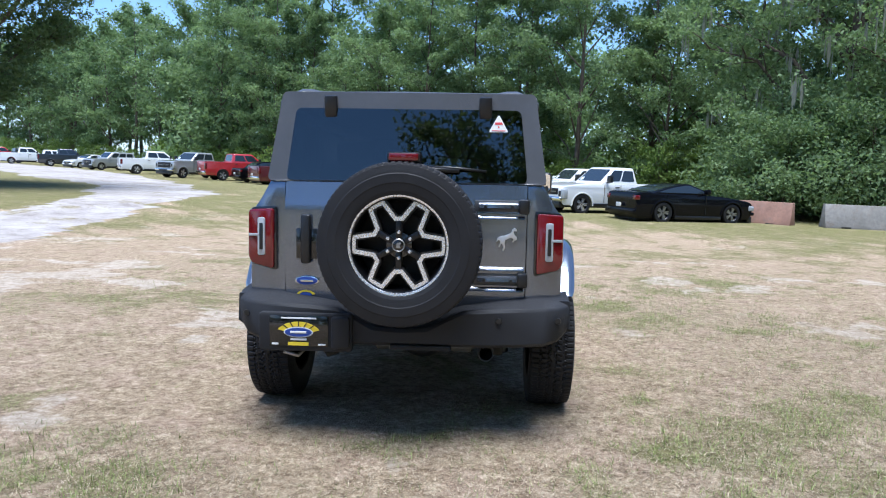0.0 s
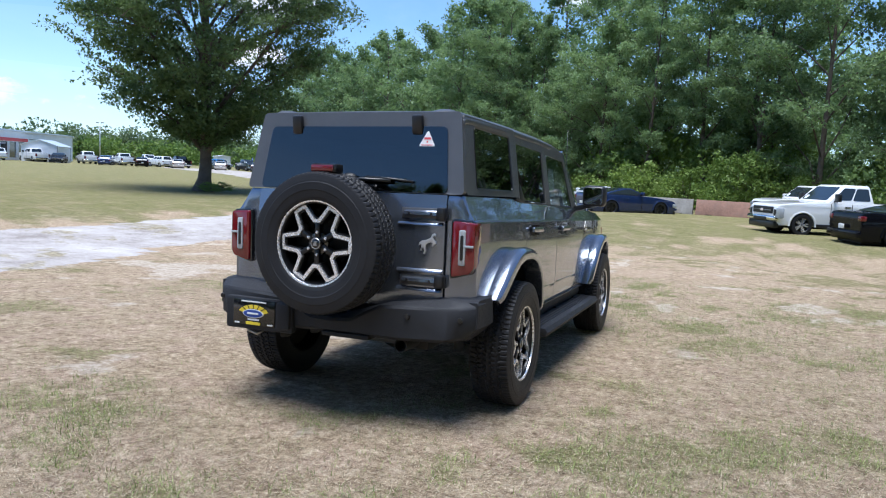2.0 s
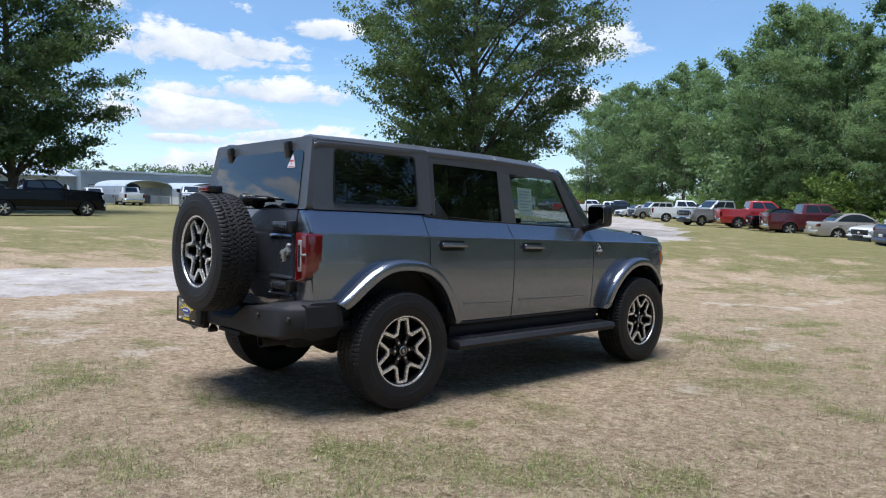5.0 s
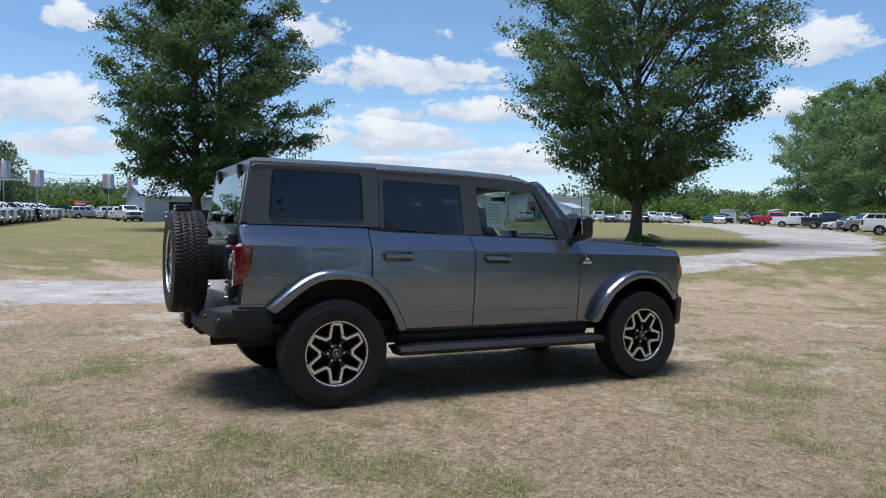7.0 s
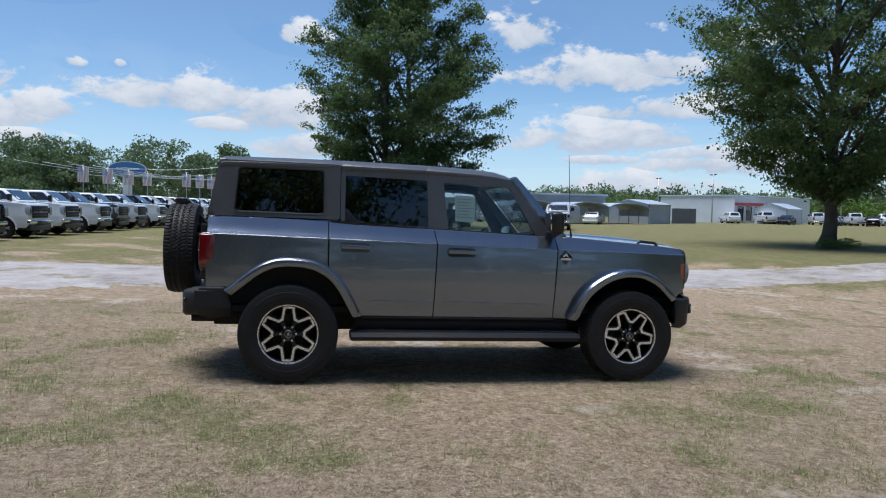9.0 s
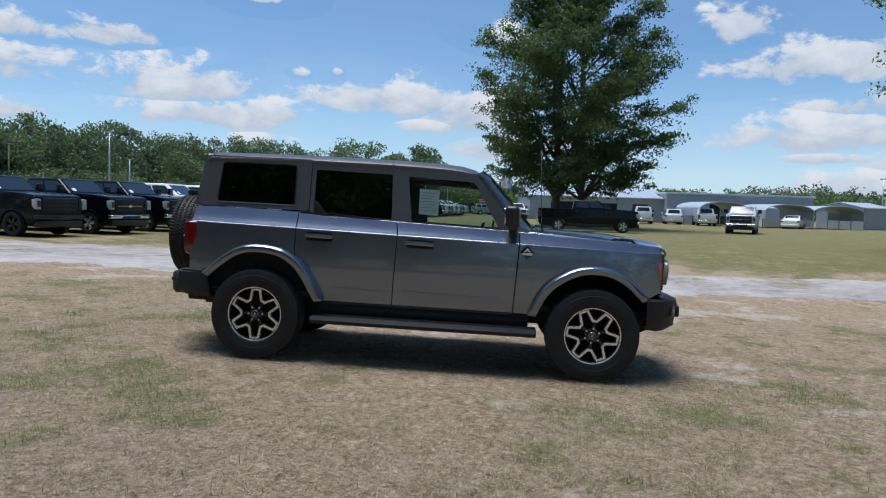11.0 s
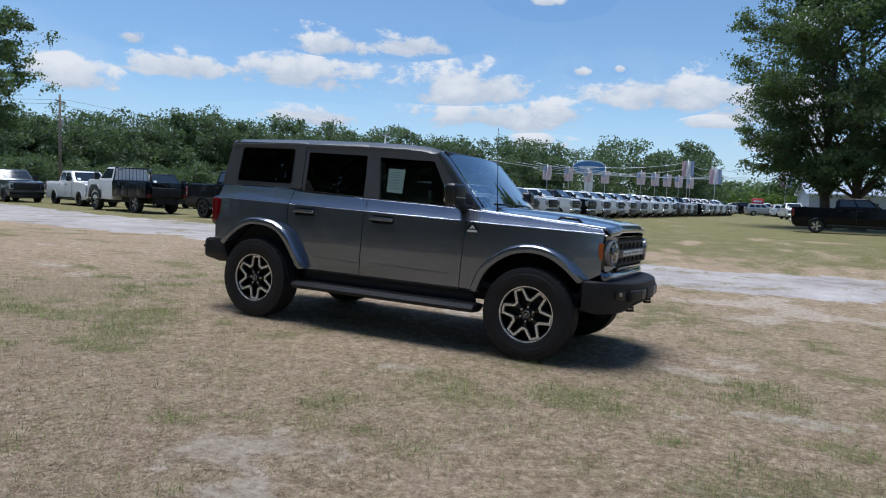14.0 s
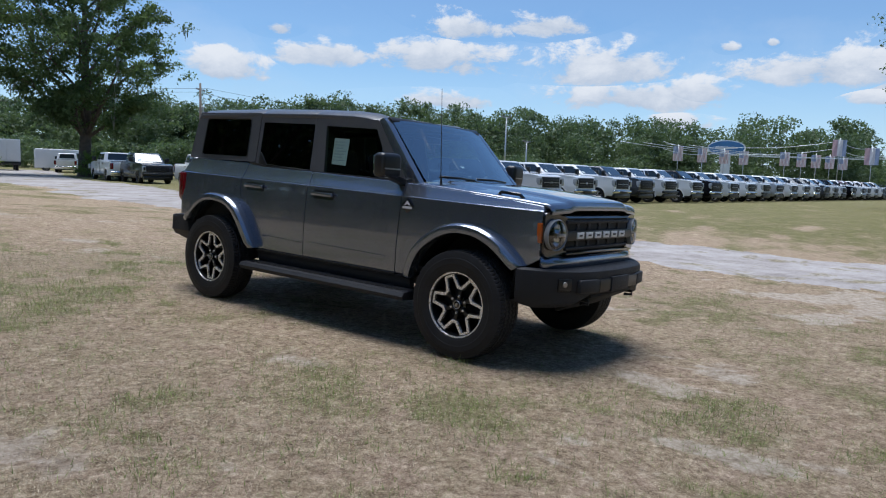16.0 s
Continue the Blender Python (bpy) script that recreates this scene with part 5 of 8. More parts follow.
def hero_under_and_inside():
    for s in (1, -1):
        part("frame_rail", box(s * 0.48 - 0.05, s * 0.48 + 0.05, -2.1, 2.0, 0.42, 0.53, 0.01), UNDER, HERO)
        part("shock_absorber", tube([(s * 0.55, -1.62, 0.34), (s * 0.50, -1.72, 0.75)], 0.035, 10), STEEL, HERO)
        part("coil_spring", tube([(s * 0.5 + 0.06 * math.cos(a), -1.45 + 0.06 * math.sin(a), 0.45 + a * 0.008) for a in np.linspace(0, 36, 70)], 0.008, 5), UNDER, HERO)
        part("lower_arm", turned(box(-0.2, 0.2, -0.06, 0.06, -0.02, 0.02, 0.01), pose(s * 0.55, 1.45, 0.34, 0, s * 8)), UNDER, HERO)
        seat = part("front_seat", box(s * 0.37 - 0.25, s * 0.37 + 0.25, -0.30, 0.28, 0.80, 0.97, 0.05, seg=3), CLOTH, HERO, "black front seat")
        part("seat_back", turned(box(-0.245, 0.245, -0.075, 0.075, -0.06, 0.56, 0.05, seg=3), pose(s * 0.37, -0.30, 0.95, 12)), CLOTH, seat)
        part("head_rest", turned(box(-0.13, 0.13, -0.05, 0.05, -0.09, 0.09, 0.035, seg=3), pose(s * 0.37, -0.44, 1.585, 8)), CLOTH, seat)
        part("roll_bar", tube([(s * 0.62, -1.95, 1.3), (s * 0.615, -1.9, 1.70), (s * 0.615, 0.3, 1.71)], 0.03, 8), TRIM, HERO)
        part("inner_side", box(s * 0.70 - 0.015, s * 0.70 + 0.015, -2.05, 0.85, 0.62, 1.27), CLOTH, HERO)
    bench = part("rear_bench", box(-0.62, 0.62, -1.22, -0.70, 0.82, 0.98, 0.05, seg=3), CLOTH, HERO, "black rear bench")
    part("bench_back", turned(box(-0.62, 0.62, -0.07, 0.07, -0.04, 0.52, 0.05, seg=3), pose(0, -1.22, 0.96, 12)), CLOTH, bench)
    for x in (-0.4, 0.0, 0.4):
        part("head_rest", turned(box(-0.12, 0.12, -0.045, 0.045, -0.07, 0.08, 0.03), pose(x, -1.36, 1.52, 8)), CLOTH, bench)
    part("floor_pan", box(-0.78, 0.78, -2.12, 2.04, 0.56, 0.61), UNDER, HERO)
    part("firewall", box(-0.68, 0.68, 0.80, 0.86, 0.6, 1.24), UNDER, HERO)
    dash = part("dashboard", box(-0.68, 0.68, 0.56, 0.88, 1.0, 1.235, 0.04, seg=3), TRIM, HERO)
    part("screen", turned(box(-0.15, 0.15, -0.01, 0.01, -0.07, 0.09, 0.01), pose(0.02, 0.56, 1.25, -10)), GLOSSBLACK, dash)
    part("steering_wheel", turned(lathe([(0.18 + 0.016 * math.cos(a), 0.016 * math.sin(a)) for a in np.linspace(0, 2 * math.pi, 9)], 32, "y"), pose(-0.37, 0.40, 1.14, -22)), TRIM, dash)
    part("inner_mirror", box(-0.12, 0.12, 0.44, 0.47, 1.60, 1.66, 0.012), TRIM, HERO)
    sheet_ = part("window_paper", sheet([(-0.09, 1.36), (-0.095, 1.585), (0.085, 1.58), (0.08, 1.352)], lambda y, z: top_x(y, z) - 0.024, 1, 0.002, bevel=0), PAPER, HERO, "pale printed sheet inside the door glass")
    for k in range(7):
        z = 1.552 - k * 0.026
        part("print_bar", sheet([(-0.075, z - 0.004), (-0.075, z + 0.004), (0.06 - 0.02 * (k % 3), z + 0.004), (0.06 - 0.02 * (k % 3), z - 0.004)], lambda y, z: top_x(y, z) - 0.022, 1, 0.001, bevel=0), SHEETGREY, sheet_)
    axle = part("rear_axle", tube([(-0.75, -1.478, 0.40), (0.75, -1.478, 0.40)], 0.05, 12), UNDER, HERO)
    part("differential", turned(lathe([(0, -0.16), (0.10, -0.12), (0.15, 0), (0.10, 0.12), (0, 0.16)], 20, "y"), pose(0.05, -1.478, 0.40)), UNDER, axle)
    part("exhaust_tip", turned(lathe([(0.034, -0.12), (0.04, -0.12), (0.04, 0.12), (0.034, 0.12), (0.034, -0.12)], 18, "y"), pose(0.44, -2.17, 0.472)), UNDER, HERO)
    part("silencer", turned(lathe([(0, -0.28), (0.09, -0.26), (0.09, 0.26), (0, 0.28)], 18, "x"), pose(0.1, -1.98, 0.50)), STEEL, HERO)
    part("fuel_tank", box(-0.42, 0.40, -1.15, -0.1, 0.36, 0.55, 0.05), UNDER, HERO)
    part("gearbox", box(-0.2, 0.2, -0.1, 1.6, 0.38, 0.6, 0.06), UNDER, HERO)
    part("tow_wiring", tube([(-0.42, -2.2, 0.47), (-0.38, -2.25, 0.44), (-0.34, -2.22, 0.45)], 0.02, 8), UNDER, HERO)
    part("recovery_hook", tube([(-0.60, -2.24, 0.48), (-0.60, -2.30, 0.455), (-0.53, -2.31, 0.44), (-0.50, -2.25, 0.47)], 0.011, 8), STEEL, HERO)


hero_front()
hero_wheels()
hero_under_and_inside()


# ---- parked vehicles ----
def paint_of(name, colour, metal=0.1):
    return car_paint(name, colour, metal, 0.35, 0.02)


PAINTS = {
    "white": paint_of("white car paint", (0.74, 0.75, 0.76), 0.0),
    "black": car_paint("black car paint", (0.004, 0.004, 0.006), 0.0, 0.25, 0.02, 0.0, 0.06, 0.3),
    "silver": paint_of("silver car paint", (0.36, 0.38, 0.40), 0.3),
    "grey": car_paint("grey car paint", (0.06, 0.066, 0.075), 0.7, 0.3, 0.02, 0.01, 0.2),
    "red": paint_of("red car paint", (0.42, 0.02, 0.025), 0.1),
    "maroon": paint_of("maroon car paint", (0.11, 0.012, 0.02), 0.3),
    "blue": paint_of("deep blue car paint", (0.009, 0.026, 0.105), 0.4),
    "tan": paint_of("champagne car paint", (0.46, 0.42, 0.38), 0.4),
    "teal": paint_of("bright blue car paint", (0.02, 0.16, 0.42), 0.2),
}
BASE = PAINTS["white"]


def arch_points(y, r, z0, n=9):
    """Points of a wheel opening, front to back."""
    cz = r * 0.92
    R = r + 0.075
    a0 = math.asin(max(-0.9, min(0.9, (z0 - cz) / R)))
    return [(y + R * math.cos(a), cz + R * math.sin(a)) for a in np.linspace(a0, math.pi - a0, n)]


def face_window(c, u0, u1, v0, v1, out, gap=0.008):
    """A pane on the face with corners c (bottom left, bottom right, top right, top left)."""
    c = [Vector(p) for p in c]
    nrm = (c[1] - c[0]).cross(c[3] - c[0]).normalized()
    if nrm.dot(Vector(out)) < 0:
        nrm = -nrm
    b = bmesh.new()
    def at(u, v):
        return (c[0] * (1 - u) + c[1] * u) * (1 - v) + (c[3] * (1 - u) + c[2] * u) * v
    pts = rounded([(u0, v0), (u1, v0), (u1, v1), (u0, v1)], 0.06, 3)
    a = [b.verts.new(at(u, v) + nrm * gap) for u, v in pts]
    d = [b.verts.new(at(u, v) - nrm * 0.004) for u, v in pts]
    b.faces.new(a)
    for i in range(len(pts)):
        j = (i + 1) % len(pts)
        b.faces.new((a[i], d[i], d[j], a[j]))
    bmesh.ops.recalc_face_normals(b, faces=b.faces)
    return b


def road_wheel(parent, x, y, r, rim_mat, side):
    w = 0.13
    tyre = part("wheel", turned(lathe([(r * 0.68, -w), (r * 0.8, -w - 0.01), (r * 0.96, -w), (r, -w * 0.6), (r, w * 0.6), (r * 0.96, w), (r * 0.8, w + 0.01), (r * 0.68, w)], 22), Matrix.Identity(4)), RUBBER, parent)
    rim = part("rim", lathe([(0.0, w * 0.45), (r * 0.16, w * 0.5), (r * 0.18, w * 0.3), (r * 0.6, w * 0.1), (r * 0.64, w * 0.8), (r * 0.71, w * 0.98)], 16), RIMBLACK, tyre)
    s = bmesh.new()
    for k in range(5):                               # five split spokes
        for d in (-0.17, 0.17):
            join(s, box(w * 0.35, w * 0.78, r * 0.08, r * 0.66, -0.022, 0.022), Matrix.Rotation(k * 2 * math.pi / 5 + d, 4, "X"))
    part("spokes", s, rim_mat, tyre)
    tyre.matrix_local = pose(x, y, r, 0, 0, 0 if side > 0 else 180)
    return tyre


def vehicle(name, label, category, style, L, W, H, wb, fo, r, gc, hood_f, hood_r, belt, deck, ws0, ws1, rr1, rr0,
            windows=2, bright=True, rim=None, grille=None):
    """A parked vehicle. y forward, origin on the ground between the axles."""
    top = thing(name, Matrix.Identity(4), label, category)
    yf, yr = wb / 2 + fo, wb / 2 + fo - L
    hw = W / 2
    line = [(yf - 0.05, gc + 0.12), (yf, gc + 0.25), (yf - 0.02, hood_f - 0.10), (yf - 0.12, hood_f), ((yf + ws0) / 2, (hood_f + hood_r) / 2 + 0.02), (ws0, hood_r)]
    if style in ("pickup",):
        line += [(rr0 + 0.02, belt), (rr0 - 0.03, deck), (yr + 0.02, deck), (yr, deck - 0.05), (yr, gc + 0.25)]
    elif style == "sedan":
        line += [(rr0, belt), (rr0 - 0.02, deck + 0.01), (yr + 0.10, deck - 0.01), (yr, deck - 0.10), (yr + 0.02, gc + 0.2)]
    else:
        line += [(rr0, belt), (yr + 0.02, belt - 0.06), (yr, belt - 0.3), (yr + 0.02, gc + 0.2)]
    line += [(yr + 0.10, gc)]
    for _ in range(2 if style == "sedan" else 1):    # corners cut
        line = [line[0]] + [(p[0] * (1 - f) + q[0] * f, p[1] * (1 - f) + q[1] * f) for p, q in zip(line, line[1:]) for f in (0.22, 0.78)] + [line[-1]]
    line += arch_points(-wb / 2, r, gc)[::-1] + arch_points(wb / 2, r, gc)[::-1] + [(yf - 0.15, gc)]
    shell = prism(line[::-1], -hw, hw, 0.045, 2)
    for z in (gc + 0.22, gc + 0.48, belt - 0.16):
        bmesh.ops.bisect_plane(shell, geom=[*shell.verts, *shell.edges, *shell.faces], plane_co=(0, 0, z), plane_no=(0, 0, 1))
    for v in shell.verts:                            # sides belly out, nose and tail narrow
        k = lerp(v.co.z, [gc, gc + 0.22, gc + 0.48, belt - 0.16, belt], [0.955, 0.985, 1.0, 0.985, 0.955])
        v.co.x *= k * (1.0 - 0.05 * max(0, (v.co.y - yf + 0.5) / 0.5) ** 2)
    part("body", shell, BASE, top, even=True)
    for s in (1, -1):
        for y in (-wb / 2, wb / 2):
            lip = bmesh.new()
            rows = [[lip.verts.new((s * (hw + o), y + (r + d) * math.cos(q), r * 0.92 + (r + d) * math.sin(q))) for d, o in ((0.065, -0.04), (0.065, 0.012), (0.10, 0.014), (0.135, -0.006))] for q in np.linspace(-0.05, math.pi + 0.05, 11)]
            for r0, r1 in zip(rows, rows[1:]):
                for k in range(3):
                    lip.faces.new((r0[k], r0[k + 1], r1[k + 1], r1[k]) if s > 0 else (r0[k], r1[k], r1[k + 1], r0[k + 1]))
            part("wheel_arch", lip, BASE, top)
    # cabin
    z0, z1 = belt - 0.02, H
    w0, w1 = hw - 0.05, hw - 0.19
    lo = [(-w0, rr0, z0), (w0, rr0, z0), (w0, ws0 - 0.05, z0), (-w0, ws0 - 0.05, z0)]
    hi = [(-w1, rr1, z1), (w1, rr1, z1), (w1, ws1, z1), (-w1, ws1, z1)]
    width = lambda z: w0 + (w1 - w0) * max(0.0, min(1.0, (z - z0) / (z1 - z0))) ** 1.35
    if style == "sedan":                             # arched roofline from screen to tail
        roof = curve_at([(ws0 - 0.02, z0), (ws0 - 0.28, z0 + (z1 - z0) * 0.42), (ws1, z1 - 0.03), ((ws1 + rr1) / 2 + 0.1, z1 + 0.015), (rr1, z1 - 0.03), (rr0 + 0.35 * (rr1 - rr0), z0 + (z1 - z0) * 0.45), (rr0 - 0.02, z0)], 30)
        shell = prism([tuple(p) for p in roof], -1.0, 1.0, 0.0)
        for z in np.linspace(z0, z1, 6)[1:-1]:
            bmesh.ops.bisect_plane(shell, geom=[*shell.verts, *shell.edges, *shell.faces], plane_co=(0, 0, z), plane_no=(0, 0, 1))
        for v in shell.verts:
            v.co.x *= width(v.co.z)
        bmesh.ops.bevel(shell, geom=[e for e in shell.edges if e.verts[0].co.x * e.verts[1].co.x > 0 and len(e.link_faces) == 2 and e.calc_face_angle(0) > 0.6], offset=0.03, segments=2, profile=0.5, affect="EDGES")
        part("cab", shell, BASE, top)

        def strip_pane(pts, k):
            b = bmesh.new()
            rows = []
            for i, (y, z) in enumerate(pts):
                t = Vector(pts[min(i + 1, len(pts) - 1)]) - Vector(pts[max(i - 1, 0)])
                n = Vector((t.y, -t.x)).normalized()
                n = n if n.y > 0 else -n
                rows.append([b.verts.new((u * width(z) * k, y + n.x * o, z + n.y * o)) for u in (-1, -0.5, 0, 0.5, 1) for o in (0.008,)])
            for r0, r1 in zip(rows, rows[1:]):
                for i in range(4):
                    b.faces.new((r0[i], r0[i + 1], r1[i + 1], r1[i]))
            bmesh.ops.recalc_face_normals(b, faces=b.faces)
            return b
        low, up = z0 + (z1 - z0) * 0.12, z0 + (z1 - z0) * 0.90
        front = [tuple(p) for p in roof if p[0] > (ws1 + rr1) / 2 and low < p[1] < up]
        back = [tuple(p) for p in roof if p[0] < (ws1 + rr1) / 2 and low < p[1] < up]
        part("windscreen", strip_pane(front, 0.90), GLASS_CAR, top)
        part("rear_window", strip_pane(back, 0.84), GLASS_CAR, top)
    else:
        b = bmesh.new()
        a, c = [b.verts.new(p) for p in lo], [b.verts.new(p) for p in hi]
        b.faces.new(a[::-1])
        b.faces.new(c)
        for i in range(4):
            b.faces.new((a[i], a[(i + 1) % 4], c[(i + 1) % 4], c[i]))
        bmesh.ops.bevel(b, geom=[e for e in b.edges if max(v.co.z for v in e.verts) > z0 + 0.1], offset=0.085, segments=4, profile=0.5, affect="EDGES")
        part("cab", b, BASE, top)
        part("windscreen", face_window([lo[2], lo[3], hi[3], hi[2]], 0.075, 0.925, 0.12, 0.87, (0, 1, 0)), GLASS_CAR, top)
        part("screen_paper", face_window([lo[2], lo[3], hi[3], hi[2]], 0.12, 0.22, 0.16, 0.36, (0, 1, 0), 0.012), PAPER, top)
        part("rear_window", face_window([lo[0], lo[1], hi[1], hi[0]], 0.12, 0.88, 0.18, 0.88, (0, -1, 0)), GLASS_CAR, top)
    for s in (1, -1):
        face = [lo[1], lo[2], hi[2], hi[1]] if s > 0 else [lo[0], lo[3], hi[3], hi[0]]
        cuts = np.linspace(0.07, 0.93, windows + 1)
        if style == "sedan":
            mid = np.array([(ws1 + rr1) / 2, z0 + (z1 - z0) * 0.40])
            pts = [(mid[0] + (p[0] - mid[0]) * 0.84, max(z0 + 0.05, mid[1] + (p[1] - mid[1]) * 0.76)) for p in roof]
            light = sheet(pts, lambda y, z: width(z) + 0.007, s, 0.02, zs=(z0 + 0.12, z0 + 0.22, z0 + 0.30), bevel=0)
            part("side_window", light, GLASS_CAR, top)
            for u in cuts[1:-1]:
                y = rr0 + ((ws0 - 0.05) - rr0) * u
                part("window_post", sheet([(y - 0.035, z0 + 0.04), (y + 0.035, z0 + 0.04), (y + 0.035, z1 - 0.09), (y - 0.035, z1 - 0.09)], lambda y, z: width(z) + 0.012, s, 0.02, zs=(z0 + 0.2,), bevel=0), TRIM, top)
        else:
            for u0, u1 in zip(cuts, cuts[1:]):
                part("side_window", face_window(face, u0 + 0.02, u1 - 0.02, 0.16, 0.82, (s, 0, 0)), GLASS_CAR, top)
        span = (ws0 - 0.05) - rr0
        for u in cuts[1:]:
            y = rr0 + span * (u - 0.02)
            part("door_seam", box(s * hw - 0.006, s * hw + 0.004, y - 0.008, y + 0.008, gc + 0.14, belt - 0.05), TRIM, top)
            part("door_handle", box(s * hw - 0.01, s * hw + 0.03, y - span * 0.40, y - span * 0.40 + 0.2, belt - 0.18, belt - 0.14, 0.01), BASE if not bright else TRIM, top)
        my = ws0 - 0.35
        mir = part("door_mirror", box(s * (hw + 0.14) - 0.13, s * (hw + 0.14) + 0.13, my - 0.06, my + 0.08, belt + 0.02, belt + (0.30 if style == "pickup" else 0.18), 0.04), TRIM if style == "pickup" else BASE, top)
        part("mirror_arm", box(min(s * (hw - 0.06), s * (hw + 0.1)), max(s * (hw - 0.06), s * (hw + 0.1)), my - 0.02, my + 0.04, belt, belt + 0.05, 0.01), TRIM, mir)
        hh = 0.34 if style == "pickup" else 0.16
        hl = 0.11 if style == "pickup" else 0.17
        lamp = part("headlamp", box(s * (hw - 0.06) - hl - 0.08, s * (hw - 0.06) + hl - 0.09, yf - 0.20, yf + 0.012, hood_f - 0.15 - hh, hood_f - 0.13, 0.035), CLEARLENS, top)
        part("lamp_well", box(s * (hw - 0.16) - hl * 0.62, s * (hw - 0.16) + hl * 0.62, yf - 0.02, yf + 0.02, hood_f - 0.10 - hh * 0.9, hood_f - 0.19, 0.02), TRIM, lamp)
        th = 0.42 if style == "pickup" else 0.16
        tz = (deck if style != "suv" else belt) - 0.12
        part("tail_lamp", box(s * (hw - 0.10) - 0.11, s * (hw - 0.10) + 0.105, yr - 0.012, yr + 0.16, tz - th, tz, 0.03), REDLENS, top)
        part("sill", box(s * hw - 0.06 if s > 0 else s * hw - 0.01, s * hw + 0.01 if s > 0 else s * hw + 0.06, -wb / 2 + r + 0.1, wb / 2 - r - 0.1, gc - 0.02, gc + 0.10, 0.02), TRIM, top)
        for y in (-wb / 2, wb / 2):
            road_wheel(top, s * (hw - 0.135), y, r, rim or ALLOY, s)
    gz0 = gc + (0.42 if style == "pickup" else 0.30)
    g = part("grille", box(-hw + 0.30, hw - 0.30, yf - 0.05, yf + 0.02, gz0 - 0.03, hood_f - 0.10, 0.03), grille or PLASTIC, top)
    for k in range(3):
        z = gz0 + (hood_f - 0.14 - gz0) * (k + 0.7) / 3.4
        part("grille_bar", box(-hw + 0.40, hw - 0.40, yf + 0.01, yf + 0.032, z - 0.018, z + 0.018, 0.006), STEEL if bright and k == 1 else TRIM, g)
    part("grille_emblem", prism([(0.11 * math.cos(q), (gz0 + hood_f - 0.14) / 2 + 0.05 * math.sin(q)) for q in np.linspace(0, 6.283, 16, endpoint=False)], yf + 0.02, yf + 0.04, axis="y"), CHROME, g)
    bm_mat = CHROME if bright else (TRIM if style == "pickup" else BASE)
    part("front_bumper", box(-hw + 0.02, hw - 0.02, yf - 0.10, yf + 0.09, gc + 0.16, gc + (0.32 if style == "pickup" else 0.28), 0.05, seg=3), bm_mat, top)
    part("bumper_intake", box(-hw * 0.45, hw * 0.45, yf + 0.05, yf + 0.097, gc + 0.15, gc + 0.27, 0.01), TRIM, top)
    part("front_valance", box(-hw + 0.10, hw - 0.10, yf - 0.16, yf + 0.04, gc - 0.10, gc + 0.13, 0.03), TRIM, top)
    part("rear_bumper", box(-hw + 0.03, hw - 0.03, yr - 0.08, yr + 0.10, gc + 0.10, gc + 0.30, 0.04, seg=3), bm_mat, top)
    part("chassis", box(-hw + 0.25, hw - 0.25, yr + 0.2, yf - 0.2, gc - 0.08, gc + 0.12), UNDER, top)
    if style == "pickup":
        # the deck is closed; this dark sheet paints the shade of an open bed
        part("bed_opening", box(-hw + 0.10, hw - 0.10, yr + 0.12, rr0 - 0.10, deck - 0.01, deck + 0.006), TRIM, top)
        part("bed_rail_cap", box(-hw + 0.01, hw - 0.01, yr + 0.01, yr + 0.09, deck - 0.01, deck + 0.02, 0.008), TRIM, top)
        part("tailgate", box(-hw + 0.22, hw - 0.22, yr - 0.012, yr + 0.03, gc + 0.36, deck - 0.04, 0.01), BASE, top)
    part("number_plate", box(-0.15, 0.15, yr - 0.10, yr - 0.07, gc + 0.34, gc + 0.48, 0.004), WHITELETTER, top)
    return top


def repaint(ob, colour, extra=None):
    for c in ob.children_recursive:
        for s in c.material_slots:
            swap = {BASE: PAINTS[colour]}
            if extra:
                swap.update(extra)
            if s.material in swap:
                m = swap[s.material]
                s.link = "OBJECT"
                s.material = m
    return ob


KINDS = {}


